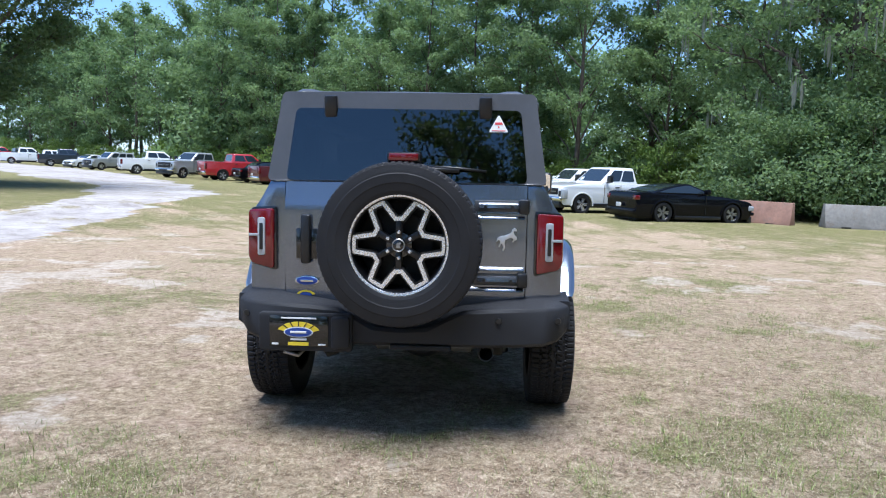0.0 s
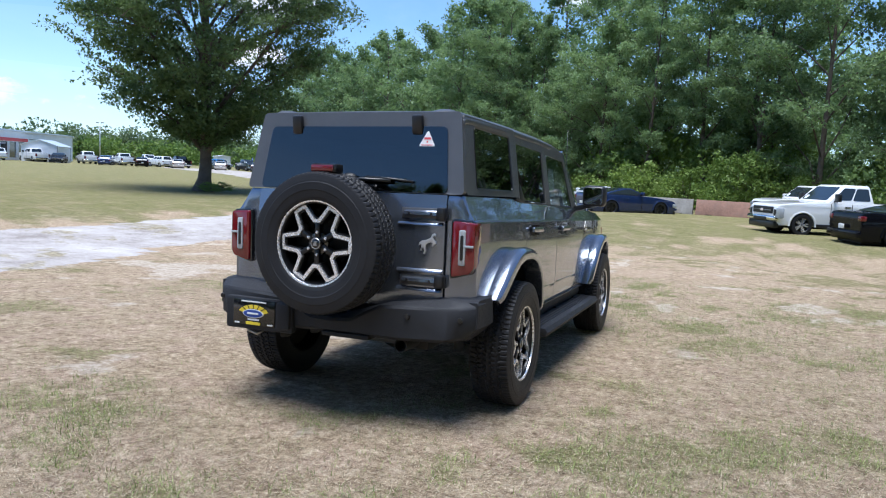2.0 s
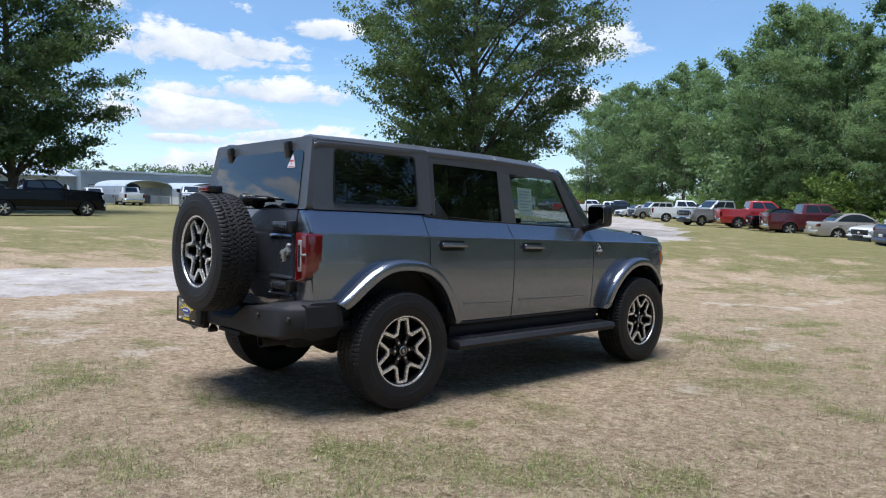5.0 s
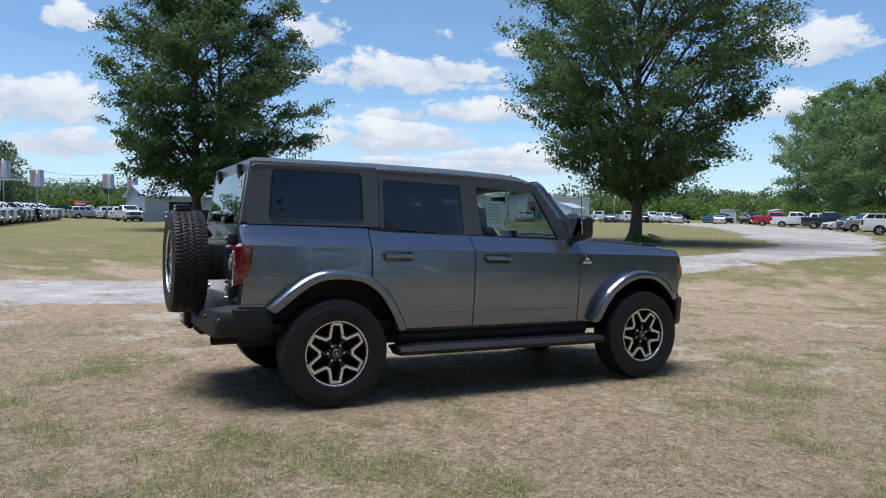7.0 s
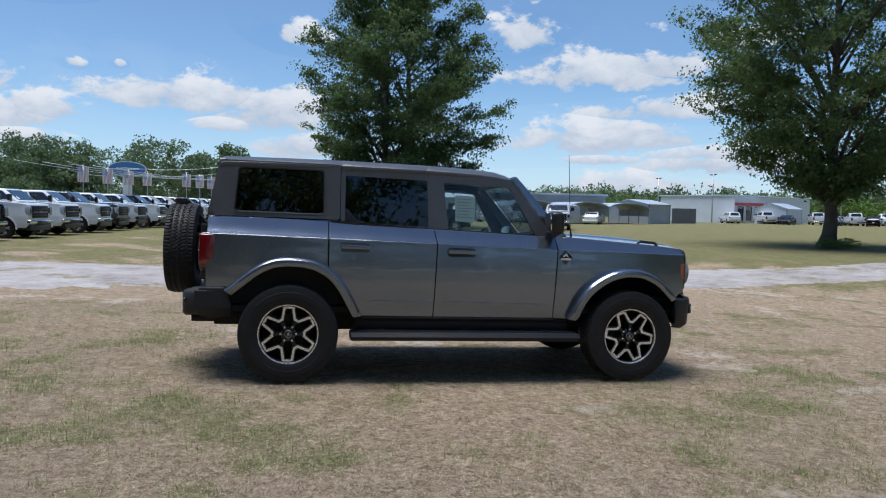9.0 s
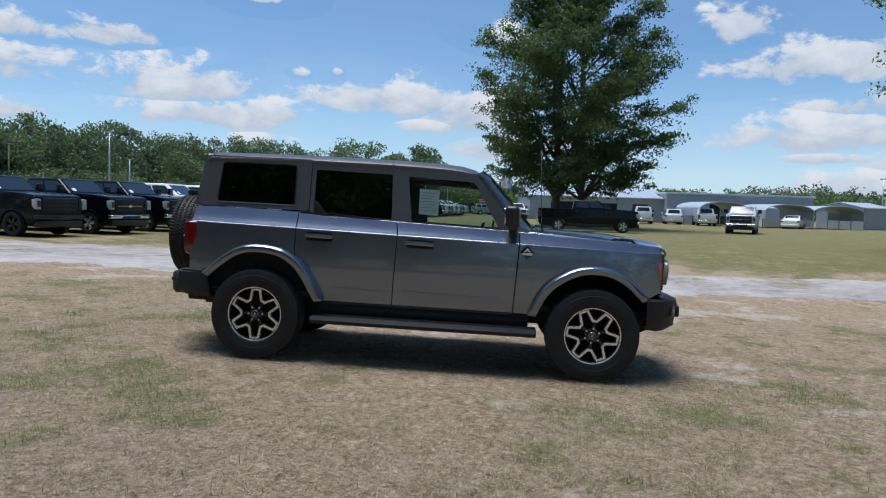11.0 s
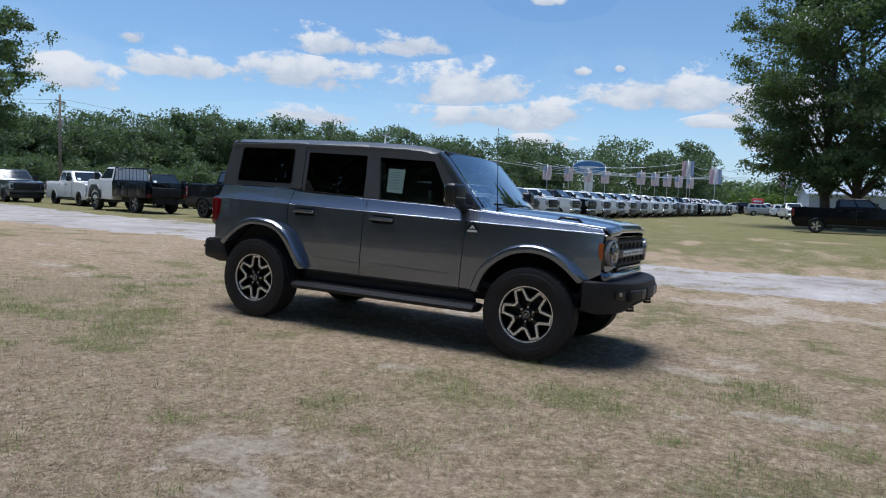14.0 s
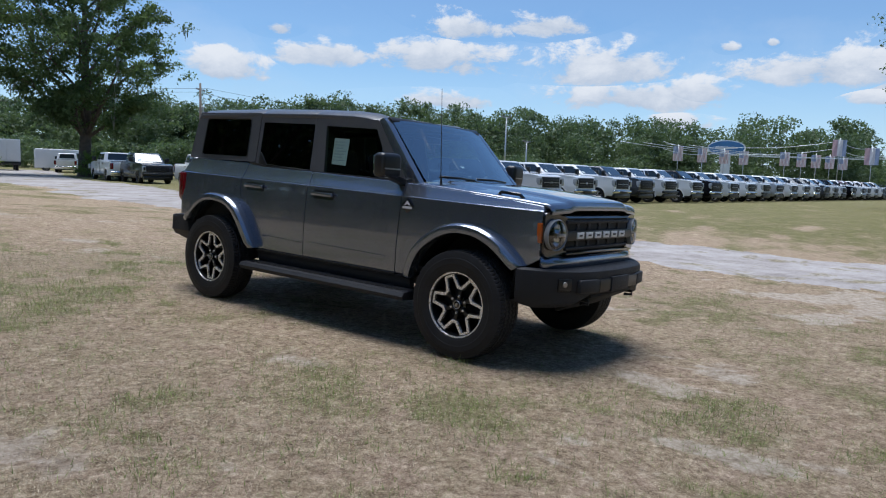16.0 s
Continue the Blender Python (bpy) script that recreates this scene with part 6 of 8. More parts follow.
def kind(key):
    if key in KINDS:
        return KINDS[key]
    P = dict
    spec = {
        "heavy": P(style="pickup", L=6.35, W=2.05, H=2.03, wb=4.06, fo=0.98, r=0.42, gc=0.42, hood_f=1.40, hood_r=1.50, belt=1.49, deck=1.46, ws0=1.22, ws1=0.45, rr1=-1.02, rr0=-1.16),
        "half": P(style="pickup", L=5.88, W=2.0, H=1.95, wb=3.68, fo=0.93, r=0.40, gc=0.36, hood_f=1.24, hood_r=1.33, belt=1.34, deck=1.33, ws0=1.15, ws1=0.36, rr1=-1.02, rr0=-1.18),
        "old": P(style="pickup", L=5.7, W=1.98, H=1.86, wb=3.65, fo=0.95, r=0.39, gc=0.34, hood_f=1.08, hood_r=1.22, belt=1.24, deck=1.24, ws0=1.05, ws1=0.30, rr1=-0.62, rr0=-0.78),
        "suv": P(style="suv", L=4.75, W=1.92, H=1.78, wb=2.78, fo=0.92, r=0.38, gc=0.30, hood_f=1.05, hood_r=1.16, belt=1.18, deck=1.18, ws0=0.88, ws1=0.12, rr1=-2.05, rr0=-2.28, windows=3),
        "sedan": P(style="sedan", L=4.7, W=1.80, H=1.46, wb=2.72, fo=0.92, r=0.32, gc=0.20, hood_f=0.76, hood_r=0.97, belt=0.98, deck=0.98, ws0=0.78, ws1=-0.02, rr1=-0.95, rr0=-1.55, bright=False),
        "coupe": P(style="sedan", L=4.80, W=1.90, H=1.36, wb=2.80, fo=0.90, r=0.36, gc=0.17, hood_f=0.80, hood_r=1.0, belt=1.02, deck=1.05, ws0=0.55, ws1=-0.20, rr1=-0.70, rr0=-1.85, windows=1, bright=False, rim=STEEL),
    }[key]
    names = {"heavy": ("pickup_truck", "truck"), "half": ("pickup_truck", "truck"), "old": ("pickup_truck", "truck"), "suv": ("estate_car", "car"), "sedan": ("saloon_car", "car"), "coupe": ("coupe", "car")}[key]
    KINDS[key] = [vehicle(names[0], "parked", names[1], **spec), False]
    return KINDS[key]


def park(key, x, y, yaw, colour, label, group="", extra=None, z=None):
    """Stands a vehicle of a kind at a place; the first of a kind is used itself."""
    entry = kind(key)
    m = pose(x, y, float(ground_z(x, y)) if z is None else z, 0, 0, yaw)
    if not entry[1]:
        entry[1] = True
        ob = entry[0]
        ob.matrix_world = m
        entry.append(True)
        later.append((ob, colour, extra))
    else:
        ob = copy_thing(entry[0], m)
        repaint(ob, colour, extra)
    tagged(ob, label, "", group)
    return ob


later = []
BLACKOUT = {CHROME: TRIM, STEEL: TRIM, ALLOY: RIMBLACK}
# beside the wood
park("coupe", 7.6, 20.3, -69.7, "black", "black two-door coupe parked beside a concrete barrier", z=-0.06)
park("old", 5.5, 23.7, 116, "white", "white extended-cab pickup parked on grass", z=-0.05)
park("suv", 5.2, 31.9, 116, "white", "white off-road estate car beside the wood")
park("coupe", -3.1, 31.7, -50.7, "blue", "deep blue coupe parked beside the wood", extra=BLACKOUT, z=-0.15)
park("coupe", -5.6, 35.6, 140, "white", "white coupe facing out from the wood", z=-0.15)
park("sedan", -8.6, 38.6, -50, "tan", "champagne saloon parked beside the wood", z=-0.15)
park("half", -12.0, 42.2, -52, "maroon", "maroon pickup with silver lower body beside the wood", z=-0.15)
park("sedan", -14.4, 43.8, -52, "black", "black saloon between pickups beside the wood")
park("half", -17.2, 46.6, -52, "red", "red pickup with its tail to the field")
park("half", -21.7, 48.6, 152, "silver", "silver crew-cab pickup facing the track")
park("half", -27.5, 55.0, -55, "white", "white pickup with its tail to the track")
park("suv", -36.5, 64.0, 148, "silver", "silver estate car facing the track")
park("sedan", -41.5, 69.0, 150, "white", "white saloon beside the track")
park("half", -46.0, 73.0, -55, "grey", "grey pickup beside the track")
park("suv", -49.0, 77.0, -55, "white", "white estate car beside the wood")
park("half", -53.5, 77.5, -55, "white", "white pickup with its tail to the track")
park("half", -60.0, 82.0, -55, "red", "red pickup at the bend of the track")
# near the sand track, dealer trucks
park("heavy", -16.8, -17.1, -13, "black", "black crew-cab heavy pickup beside the sand track", "trucks beside the track", BLACKOUT)
park("heavy", -19.7, -16.2, -13, "black", "black heavy pickup with bright bumper beside the sand track", "trucks beside the track")
park("heavy", -22.6, -15.5, -13, "black", "black heavy pickup with a light paper in its screen", "trucks beside the track")
park("half", -21.4, -33.6, -16, "white", "white crew-cab pickup beside the sand track", "trucks beside the track", BLACKOUT)
park("half", -21.2, -40.0, -15, "grey", "dark grey crew-cab pickup beside the sand track", "trucks beside the track", BLACKOUT)
park("half", -22.0, -45.4, 165, "white", "white crew-cab pickup with its tail to the track", "trucks beside the track")
park("half", -24.5, -31.0, -20, "black", "black pickup behind the service truck", "trucks beside the track")
park("half", -31.0, -71.0, 150, "white", "white pickup beside the van")
park("heavy", -40.4, 6.5, -3.6, "black", "black long-bed heavy pickup under the oak", "")
park("heavy", -48.6, 18.9, -111, "silver", "silver heavy pickup facing the field", "", None)
park("half", -78.0, 17.2, 82, "white", "white pickup before the metal building")
park("suv", -80.0, 21.0, 82, "white", "white estate car before the metal building")
park("half", -76.0, 23.6, 82, "white", "white pickup before the metal building")
park("sedan", -74.0, 32.6, 60, "white", "white saloon before the carport")
park("half", -88.0, 2.8, -80, "white", "white pickup before the workshop")
park("half", -88.5, 8.0, -100, "white", "white pickup facing out of the workshop")
park("sedan", -92.0, 12.0, -80, "grey", "dark saloon before the workshop")
# the long row of new trucks
rng = random.Random(4)
row = ["white", "white", "white", "grey", "white", "white", "black", "white", "white", "white", "silver", "white", "white", "white", "grey", "white",
       "white", "black", "white", "white", "white", "white", "grey", "white"]
for i, colour in enumerate(row):
    x, y = -25.3 - 3.1 * i, -14.8 + 0.34 * i
    park("heavy", x, y + rng.uniform(-0.15, 0.15), -3 + rng.uniform(-1.5, 1.5), colour, colour + " crew-cab heavy pickup in a long row on grass", "row of new trucks", BLACKOUT if rng.random() < 0.3 else None)
# far car park
for i in range(24):
    k = rng.choice(["sedan", "suv", "half", "sedan", "half", "suv"])
    t = i / 23
    c = rng.choice(["white", "silver", "white", "grey", "white", "teal", "black", "silver", "red"])
    park(k, -98 + 30 * t + rng.uniform(-3, 3), 70 + 48 * t + rng.uniform(-4, 4) + (10 if i % 2 else 0), rng.choice([60, -120, 75]), c, c.replace("teal", "bright blue") + " vehicle in the far car park", "far car park")
for i in range(10):                                  # front row of the far car park
    k = rng.choice(["sedan", "suv", "half", "sedan"])
    c = rng.choice(["white", "silver", "white", "black", "white", "grey", "blue", "tan"])
    park(k, -92 + 3.9 * i + rng.uniform(-0.8, 0.8), 72 + 4.4 * i + rng.uniform(-0.6, 0.6), rng.choice([40, -140, 48]), c, c + " vehicle in the front row of the car park", "far car park")
for i in range(14):
    k = rng.choice(["sedan", "suv", "half"])
    c = rng.choice(["white", "silver", "black", "grey", "white", "blue"])
    park(k, -100 - 3.2 * i, 3 - 1.0 * i + rng.uniform(-2, 2), rng.choice([10, -170, 95]), c, c + " vehicle beyond the truck row", "far car park")
for ob, colour, extra in later:
    repaint(ob, colour, extra)


def service_truck():
    t = thing("service_truck", pose(-18.1, -25.5, 0, 0, 0, 167), "white cab truck with a black service body", "truck")
    part("cab_body", prism([(2.95, 0.55), (3.0, 0.8), (2.95, 1.42), (2.8, 1.5), (1.85, 1.55), (0.35, 1.55), (0.35, 0.55)] + arch_points(2.1, 0.45, 0.55)[:0], -0.98, 0.98, 0.06, 3), BASE, t)
    lo = [(-0.95, 0.38, 1.5), (0.95, 0.38, 1.5), (0.95, 1.85, 1.5), (-0.95, 1.85, 1.5)]
    hi = [(-0.80, 0.45, 2.12), (0.80, 0.45, 2.12), (0.80, 1.15, 2.12), (-0.80, 1.15, 2.12)]
    b = bmesh.new()
    a, c = [b.verts.new(p) for p in lo], [b.verts.new(p) for p in hi]
    b.faces.new(a[::-1]), b.faces.new(c)
    for i in range(4):
        b.faces.new((a[i], a[(i + 1) % 4], c[(i + 1) % 4], c[i]))
    bmesh.ops.bevel(b, geom=[e for e in b.edges if max(v.co.z for v in e.verts) > 1.6], offset=0.06, segments=3, profile=0.6, affect="EDGES")
    part("cab", b, BASE, t)
    part("windscreen", face_window([lo[2], lo[3], hi[3], hi[2]], 0.06, 0.94, 0.1, 0.92, (0, 1, 0)), GLASS_CAR, t)
    for s in (1, -1):
        f = [lo[1], lo[2], hi[2], hi[1]] if s > 0 else [lo[0], lo[3], hi[3], hi[0]]
        part("side_window", face_window(f, 0.08, 0.9, 0.12, 0.86, (s, 0, 0)), GLASS_CAR, t)
        part("wing", prism([(1.45, 0.6), (1.55, 1.05), (1.8, 1.25), (2.4, 1.25), (2.65, 1.05), (2.75, 0.6), (2.55, 0.6), (2.45, 0.9), (2.1, 1.05), (1.75, 0.9), (1.65, 0.6)], s * 0.93, s * 1.05, 0.02), TRIM, t)
        box_ = part("tool_box", box(s * 0.88 - 0.17, s * 0.88 + 0.17, -2.9, 0.25, 0.72, 1.45, 0.02), PAINTS["black"], t)
        for y in (-2.4, -1.0, -0.3):
            part("locker_door", box(s * 1.05 - 0.012, s * 1.05 + 0.012, y - 0.28, y + 0.28, 0.8, 1.38, 0.01), PAINTS["black"], box_)
        road_wheel(t, s * 0.86, 2.1, 0.45, STEEL, s)
        road_wheel(t, s * 0.86, -1.75, 0.45, STEEL, s)
        part("door_mirror", box(s * 1.15 - 0.11, s * 1.15 + 0.11, 1.5, 1.62, 1.5, 1.85, 0.03), TRIM, t)
        part("tail_lamp", box(s * 0.9 - 0.1, s * 0.9 + 0.1, -2.96, -2.88, 0.75, 0.9, 0.02), REDLENS, t)
        part("work_lamp", box(s * 0.75 - 0.05, s * 0.75 + 0.05, -0.02, 0.08, 1.98, 2.1, 0.01), CLEARLENS, t)
    part("load_bed", box(-0.95, 0.95, -2.9, 0.28, 0.78, 1.2, 0.02), UNDER, t)
    rack = part("headache_rack", box(-0.98, 0.98, 0.22, 0.30, 1.4, 1.5, 0.01), TRIM, t)
    part("rack_top", tube([(-0.95, 0.26, 1.45), (-0.85, 0.26, 2.1), (0.85, 0.26, 2.1), (0.95, 0.26, 1.45)], 0.04, 8), TRIM, rack)
    for k in range(9):
        part("rack_bar", box(-0.72 + k * 0.18 - 0.008, -0.72 + k * 0.18 + 0.008, 0.25, 0.27, 1.48, 2.08), TRIM, rack)
    part("chassis", box(-0.5, 0.5, -2.8, 2.7, 0.45, 0.75), UNDER, t)
    part("front_bumper", box(-0.98, 0.98, 2.92, 3.1, 0.5, 0.78, 0.04), CHROME, t)
    part("grille", box(-0.6, 0.6, 2.96, 3.03, 0.85, 1.35, 0.03), TRIM, t)


def van_and_box_truck():
    v = thing("panel_van", pose(-34.0, -78.0, 0, 0, 0, 70), "white long panel van parked beside trees", "van")
    part("body", prism([(2.9, 0.35), (3.0, 0.9), (2.85, 1.15), (2.2, 1.3), (1.55, 2.3), (1.3, 2.45), (-2.9, 2.45), (-3.0, 2.3), (-3.0, 0.35)], -1.0, 1.0, 0.08, 3), BASE, v)
    part("windscreen", face_window([(0.9, 2.18, 1.32), (-0.9, 2.18, 1.32), (-0.8, 1.58, 2.25), (0.8, 1.58, 2.25)], 0.04, 0.96, 0.05, 0.95, (0, 1, 0.5)), GLASS_CAR, v)
    for s in (1, -1):
        part("side_window", face_window([(s * 1.0, 1.0, 1.35), (s * 1.0, 2.0, 1.35), (s * 1.0, 1.6, 2.1), (s * 1.0, 1.0, 2.1)], 0.05, 0.95, 0.05, 0.95, (s, 0, 0)), GLASS_CAR, v)
        road_wheel(v, s * 0.86, 1.95, 0.36, STEEL, s)
        road_wheel(v, s * 0.86, -1.9, 0.36, STEEL, s)
    b = thing("box_truck", pose(-27.5, -77.0, 0, 0, 0, 160), "white box truck seen from its closed doors", "truck")
    part("cargo_box", box(-1.2, 1.2, -3.2, 1.6, 0.95, 3.2, 0.03), SHEETWHITE, b)
    part("cab", box(-1.0, 1.0, 1.65, 3.4, 0.55, 2.2, 0.15, seg=3), BASE, b)
    part("rear_sill", box(-1.2, 1.2, -3.3, -3.1, 0.6, 0.95, 0.02), TRIM, b)
    for s in (1, -1):
        part("cargo_door", box(s * 0.6 - 0.56, s * 0.6 + 0.56, -3.225, -3.19, 1.05, 3.1, 0.01), SHEETWHITE, b)
        for y in (-2.0, 2.5):
            road_wheel(b, s * 0.9, y, 0.42, STEEL, s)


service_truck()
van_and_box_truck()


# ---- trees ----
def leaf_quads(rng, centres, spread, per, size, droop=0.3):
    """Small pointed leaves scattered round clump centres: verts and faces."""
    n = len(centres) * per
    ball = rng.normal(size=(n, 3))
    ball *= (rng.random((n, 1)) ** 0.4) / np.linalg.norm(ball, axis=1)[:, None]
    c = np.repeat(centres, per, 0) + ball * np.asarray(spread) * 1.9
    d = rng.normal(size=(n, 3))
    d[:, 2] -= droop
    d /= np.linalg.norm(d, axis=1)[:, None]
    up = rng.normal(size=(n, 3)) * 0.7 + np.array([0, 0, 1.0])
    s = np.cross(d, up)
    s /= np.linalg.norm(s, axis=1)[:, None] + 1e-9
    ln = size * rng.uniform(0.6, 1.4, (n, 1))
    wd = ln * rng.uniform(0.28, 0.45, (n, 1))
    fold = np.cross(s, d) * wd * 0.35
    v = np.stack([c + s * wd - d * ln * 0.5 + fold, c + d * ln * 0.5, c - s * wd - d * ln * 0.5], 1).reshape(-1, 3)
    f = np.arange(n * 3).reshape(-1, 3)
    return v, f


def sticks(name, lines, mat, parent):
    """Many tapered branches as one mesh: a list of (points, radii, sides)."""
    vs, fs, k = [], [], 0
    for pts, radii, sides in lines:
        p = np.asarray(pts, float)
        d = np.gradient(p, axis=0)
        d /= np.linalg.norm(d, axis=1)[:, None] + 1e-9
        u = np.cross(d, np.array([0.31, 0.87, 0.38]))
        u /= np.linalg.norm(u, axis=1)[:, None] + 1e-9
        v = np.cross(d, u)
        a = np.linspace(0, 2 * np.pi, sides, endpoint=False)
        ring_ = p[:, None] + (u[:, None] * np.cos(a)[None, :, None] + v[:, None] * np.sin(a)[None, :, None]) * np.asarray(radii, float)[:, None, None]
        vs.append(ring_.reshape(-1, 3))
        i, j = np.meshgrid(np.arange(len(p) - 1), np.arange(sides), indexing="ij")
        fs.append(np.stack([k + i * sides + j, k + i * sides + (j + 1) % sides, k + (i + 1) * sides + (j + 1) % sides, k + (i + 1) * sides + j], -1).reshape(-1, 4))
        k += len(p) * sides
    ob = arrays(name, np.concatenate(vs), np.concatenate(fs), mat, parent)
    ob.data.polygons.foreach_set("use_smooth", np.ones(len(ob.data.polygons), dtype=bool))
    return ob


def make_tree(name, label, seed, height, spread, trunk_r, base, leaf, limbs, twigs, per, size, trunks=((0, 0),), m=None, moss=0, clump=0.5, category="tree", profile=((0, 0.55), (0.2, 0.95), (0.5, 1.0), (0.8, 0.72), (1, 0.22))):
    """A tapered trunk with rising limbs that branch, and flat sprays of small leaves along the branches, with gaps between."""
    rng = np.random.default_rng(seed)
    top = thing(name, m or Matrix.Identity(4), label, category)
    wood, stems = [], []
    zs = [-0.15, 0.15, 0.5, 1.2, max(base, 1.5), (base + height) / 2, height * 0.9] if height > 6 else [-0.1, 0.05, 0.2, 0.4, 0.8, height * 0.6, height * 0.9]
    rs = [trunk_r * q for q in (1.9, 1.5, 1.15, 1.0, 0.82, 0.42, 0.08)]
    for tx, ty in trunks:
        lean = rng.normal(size=2) * 0.03
        pts = [(tx * (1 + z * 0.02) + lean[0] * z + 0.12 * math.sin(z), ty * (1 + z * 0.02) + lean[1] * z + 0.12 * math.cos(z * 0.8), z) for z in zs]
        wood.append((pts, rs, 12 if height > 6 else 5))
        stems.append(pts)
    cen, away = [], []
    for k in range(limbs):
        t = (k + rng.uniform(0.1, 0.9)) / limbs
        env = spread * float(np.interp(t, *zip(*profile))) * rng.uniform(0.74, 1.04)
        az = k * 2.4 + rng.uniform(-0.4, 0.4)
        zt = base + (height - base) * (0.02 + 0.95 * t)
        pts = stems[k % len(stems)]
        z0 = min(max(base * 0.7, zt - env * rng.uniform(0.5, 1.1)), height * 0.86)
        q = np.interp(z0, zs, np.arange(len(zs)))
        i = int(min(q, len(zs) - 2))
        p0 = np.array(Vector(pts[i]).lerp(Vector(pts[i + 1]), q - i))
        p3 = np.array([pts[0][0] + env * math.cos(az), pts[0][1] + env * math.sin(az), zt])
        p1 = p0 + (p3 - p0) * 0.35 + np.array([0, 0, 0.16 * env]) + rng.normal(size=3) * 0.05 * env
        p2 = p0 + (p3 - p0) * 0.72 + np.array([0, 0, 0.15 * env]) + rng.normal(size=3) * 0.06 * env
        r0 = max(0.02, trunk_r * 0.40 * (1 - z0 / height * 0.7))
        wood.append(([p0, p1, p2, p3], [r0, r0 * 0.7, r0 * 0.4, r0 * 0.08], 6 if height > 6 else 3))
        line = np.array([p0, p1, p2, p3])
        for j in range(twigs):
            u = 0.22 + 0.78 * (j + rng.uniform(0.2, 0.8)) / twigs
            at = np.array([np.interp(u * 3, range(4), line[:, c]) for c in range(3)])
            d = p3 - p0
            d = d / (np.linalg.norm(d) + 1e-6)
            side = np.array([-d[1], d[0], 0.0]) * (1 if j % 2 else -1)
            ln = env * rng.uniform(0.22, 0.46) * (1.15 - 0.55 * u)
            w_ = d * rng.uniform(0.3, 0.9) + side * rng.uniform(0.3, 1.0) + np.array([0, 0, rng.uniform(-0.25, 0.45)])
            w_ = w_ / np.linalg.norm(w_) * ln
            tip = at + w_ + np.array([0, 0, -0.12 * ln])
            if height > 6:
                wood.append(([at, (at + tip) / 2 + np.array([0, 0, 0.06 * ln]), tip], [r0 * 0.32, r0 * 0.2, r0 * 0.05], 3))
            for f in (0.35, 0.7, 1.0):
                cen.append(at + (tip - at) * f + rng.normal(size=3) * 0.24 * ln)
                away.append(w_ / ln)
        for j in range(twigs // 2):                  # fuller foliage round the limb's end
            cen.append(p3 + (p0 - p3) * rng.uniform(0.0, 0.35) + rng.normal(size=3) * 0.15 * env * np.array([1.0, 1.0, 0.9]))
            away.append((p3 - p0) / (np.linalg.norm(p3 - p0) + 1e-6))
    cen, away = np.array(cen), np.array(away)
    keep = cen[:, 2] > base * 0.6
    cen, away = cen[keep], away[keep]
    scale_ = rng.uniform(0.6, 1.35, len(cen))
    n = len(cen) * per
    ball = rng.normal(size=(n, 3))
    ball *= rng.random((n, 1)) ** 0.6 / np.linalg.norm(ball, axis=1)[:, None]
    ball *= np.array([1.0, 1.0, 0.5]) * clump * np.repeat(scale_, per)[:, None]
    along = np.repeat(away, per, 0)
    ball += along * (ball * along).sum(1)[:, None] * 0.7            # sprays stretch along their twig
    ball[:, 2] -= 0.25 * (ball[:, 0] ** 2 + ball[:, 1] ** 2) / clump  # and hang at their rims
    v, f = leaf_quads(rng, np.repeat(cen, per, 0) + ball, (0, 0, 0), 1, size)
    arrays("crown", v, f, leaf, top)
    sticks("trunk", wood, BARK, top)
    if moss:
        pick = cen[rng.choice(len(cen), moss)]
        n = len(pick)
        strands = []
        for k in range(5):
            p = pick + rng.normal(size=(n, 3)) * 0.18
            ln = rng.uniform(0.4, 1.5, (n, 1))
            w = rng.uniform(0.03, 0.09, (n, 1))
            a = rng.uniform(0, 6.28, n)
            s = np.stack([np.cos(a), np.sin(a), np.zeros(n)], -1) * w
            z = np.array([0, 0, 1.0])
            strands.append(np.stack([p - s * 0.4, p + s * 0.4, p + s - z * ln * 0.6, p - z * ln, p - s - z * ln * 0.6], 1))
        v = np.concatenate(strands).reshape(-1, 3)
        tagged(arrays("hanging_moss", v, np.arange(len(v)).reshape(-1, 5), MOSS, top), kind="stuff")
    return top


# the lone oaks on the field
make_tree("oak_tree", "large lone oak with a full green crown", 11, 21.0, 6.9, 0.28, 2.3, LEAF_OAK, 64, 8, 100, 0.14, m=pose(-22.0, 22.1, 0.12, 0, 0, 30), clump=0.66, profile=((0, 0.24), (0.08, 0.50), (0.20, 0.86), (0.30, 1.0), (0.55, 1.03), (0.8, 0.75), (1, 0.25)))
make_tree("oak_tree", "twin-trunked oak with a dense upright crown", 23, 23.0, 7.7, 0.34, 3.0, LEAF_OAK, 66, 8, 86, 0.185, trunks=((0, 0), (0.9, 1.9)), m=pose(-50.2, 5.0, 0, 0, 0, 10), clump=0.74, profile=((0, 0.5), (0.08, 0.82), (0.25, 1.0), (0.5, 0.86), (0.76, 0.60), (1, 0.18)))
make_tree("oak_tree", "old oak hung with grey moss beside the track", 31, 21.0, 7.4, 0.48, 4.4, LEAF_OAK, 30, 8, 80, 0.22, m=pose(-24.5, -54.5, 0, 0, 0, 0), moss=25, clump=0.8)
make_tree("oak_tree", "dark oak at the edge of the field", 37, 21.0, 7.5, 0.45, 4.0, LEAF_OAK, 24, 8, 65, 0.24, m=pose(-14.5, -60.5, 0, 0, 0, 70), clump=0.8)
make_tree("oak_tree", "moss-hung oak leaning over the barriers", 41, 19.0, 8.5, 0.45, 2.6, LEAF_WOOD, 32, 8, 95, 0.15, m=pose(17.5, 28.5, 0, 0, 0, 0), moss=230, clump=0.75)
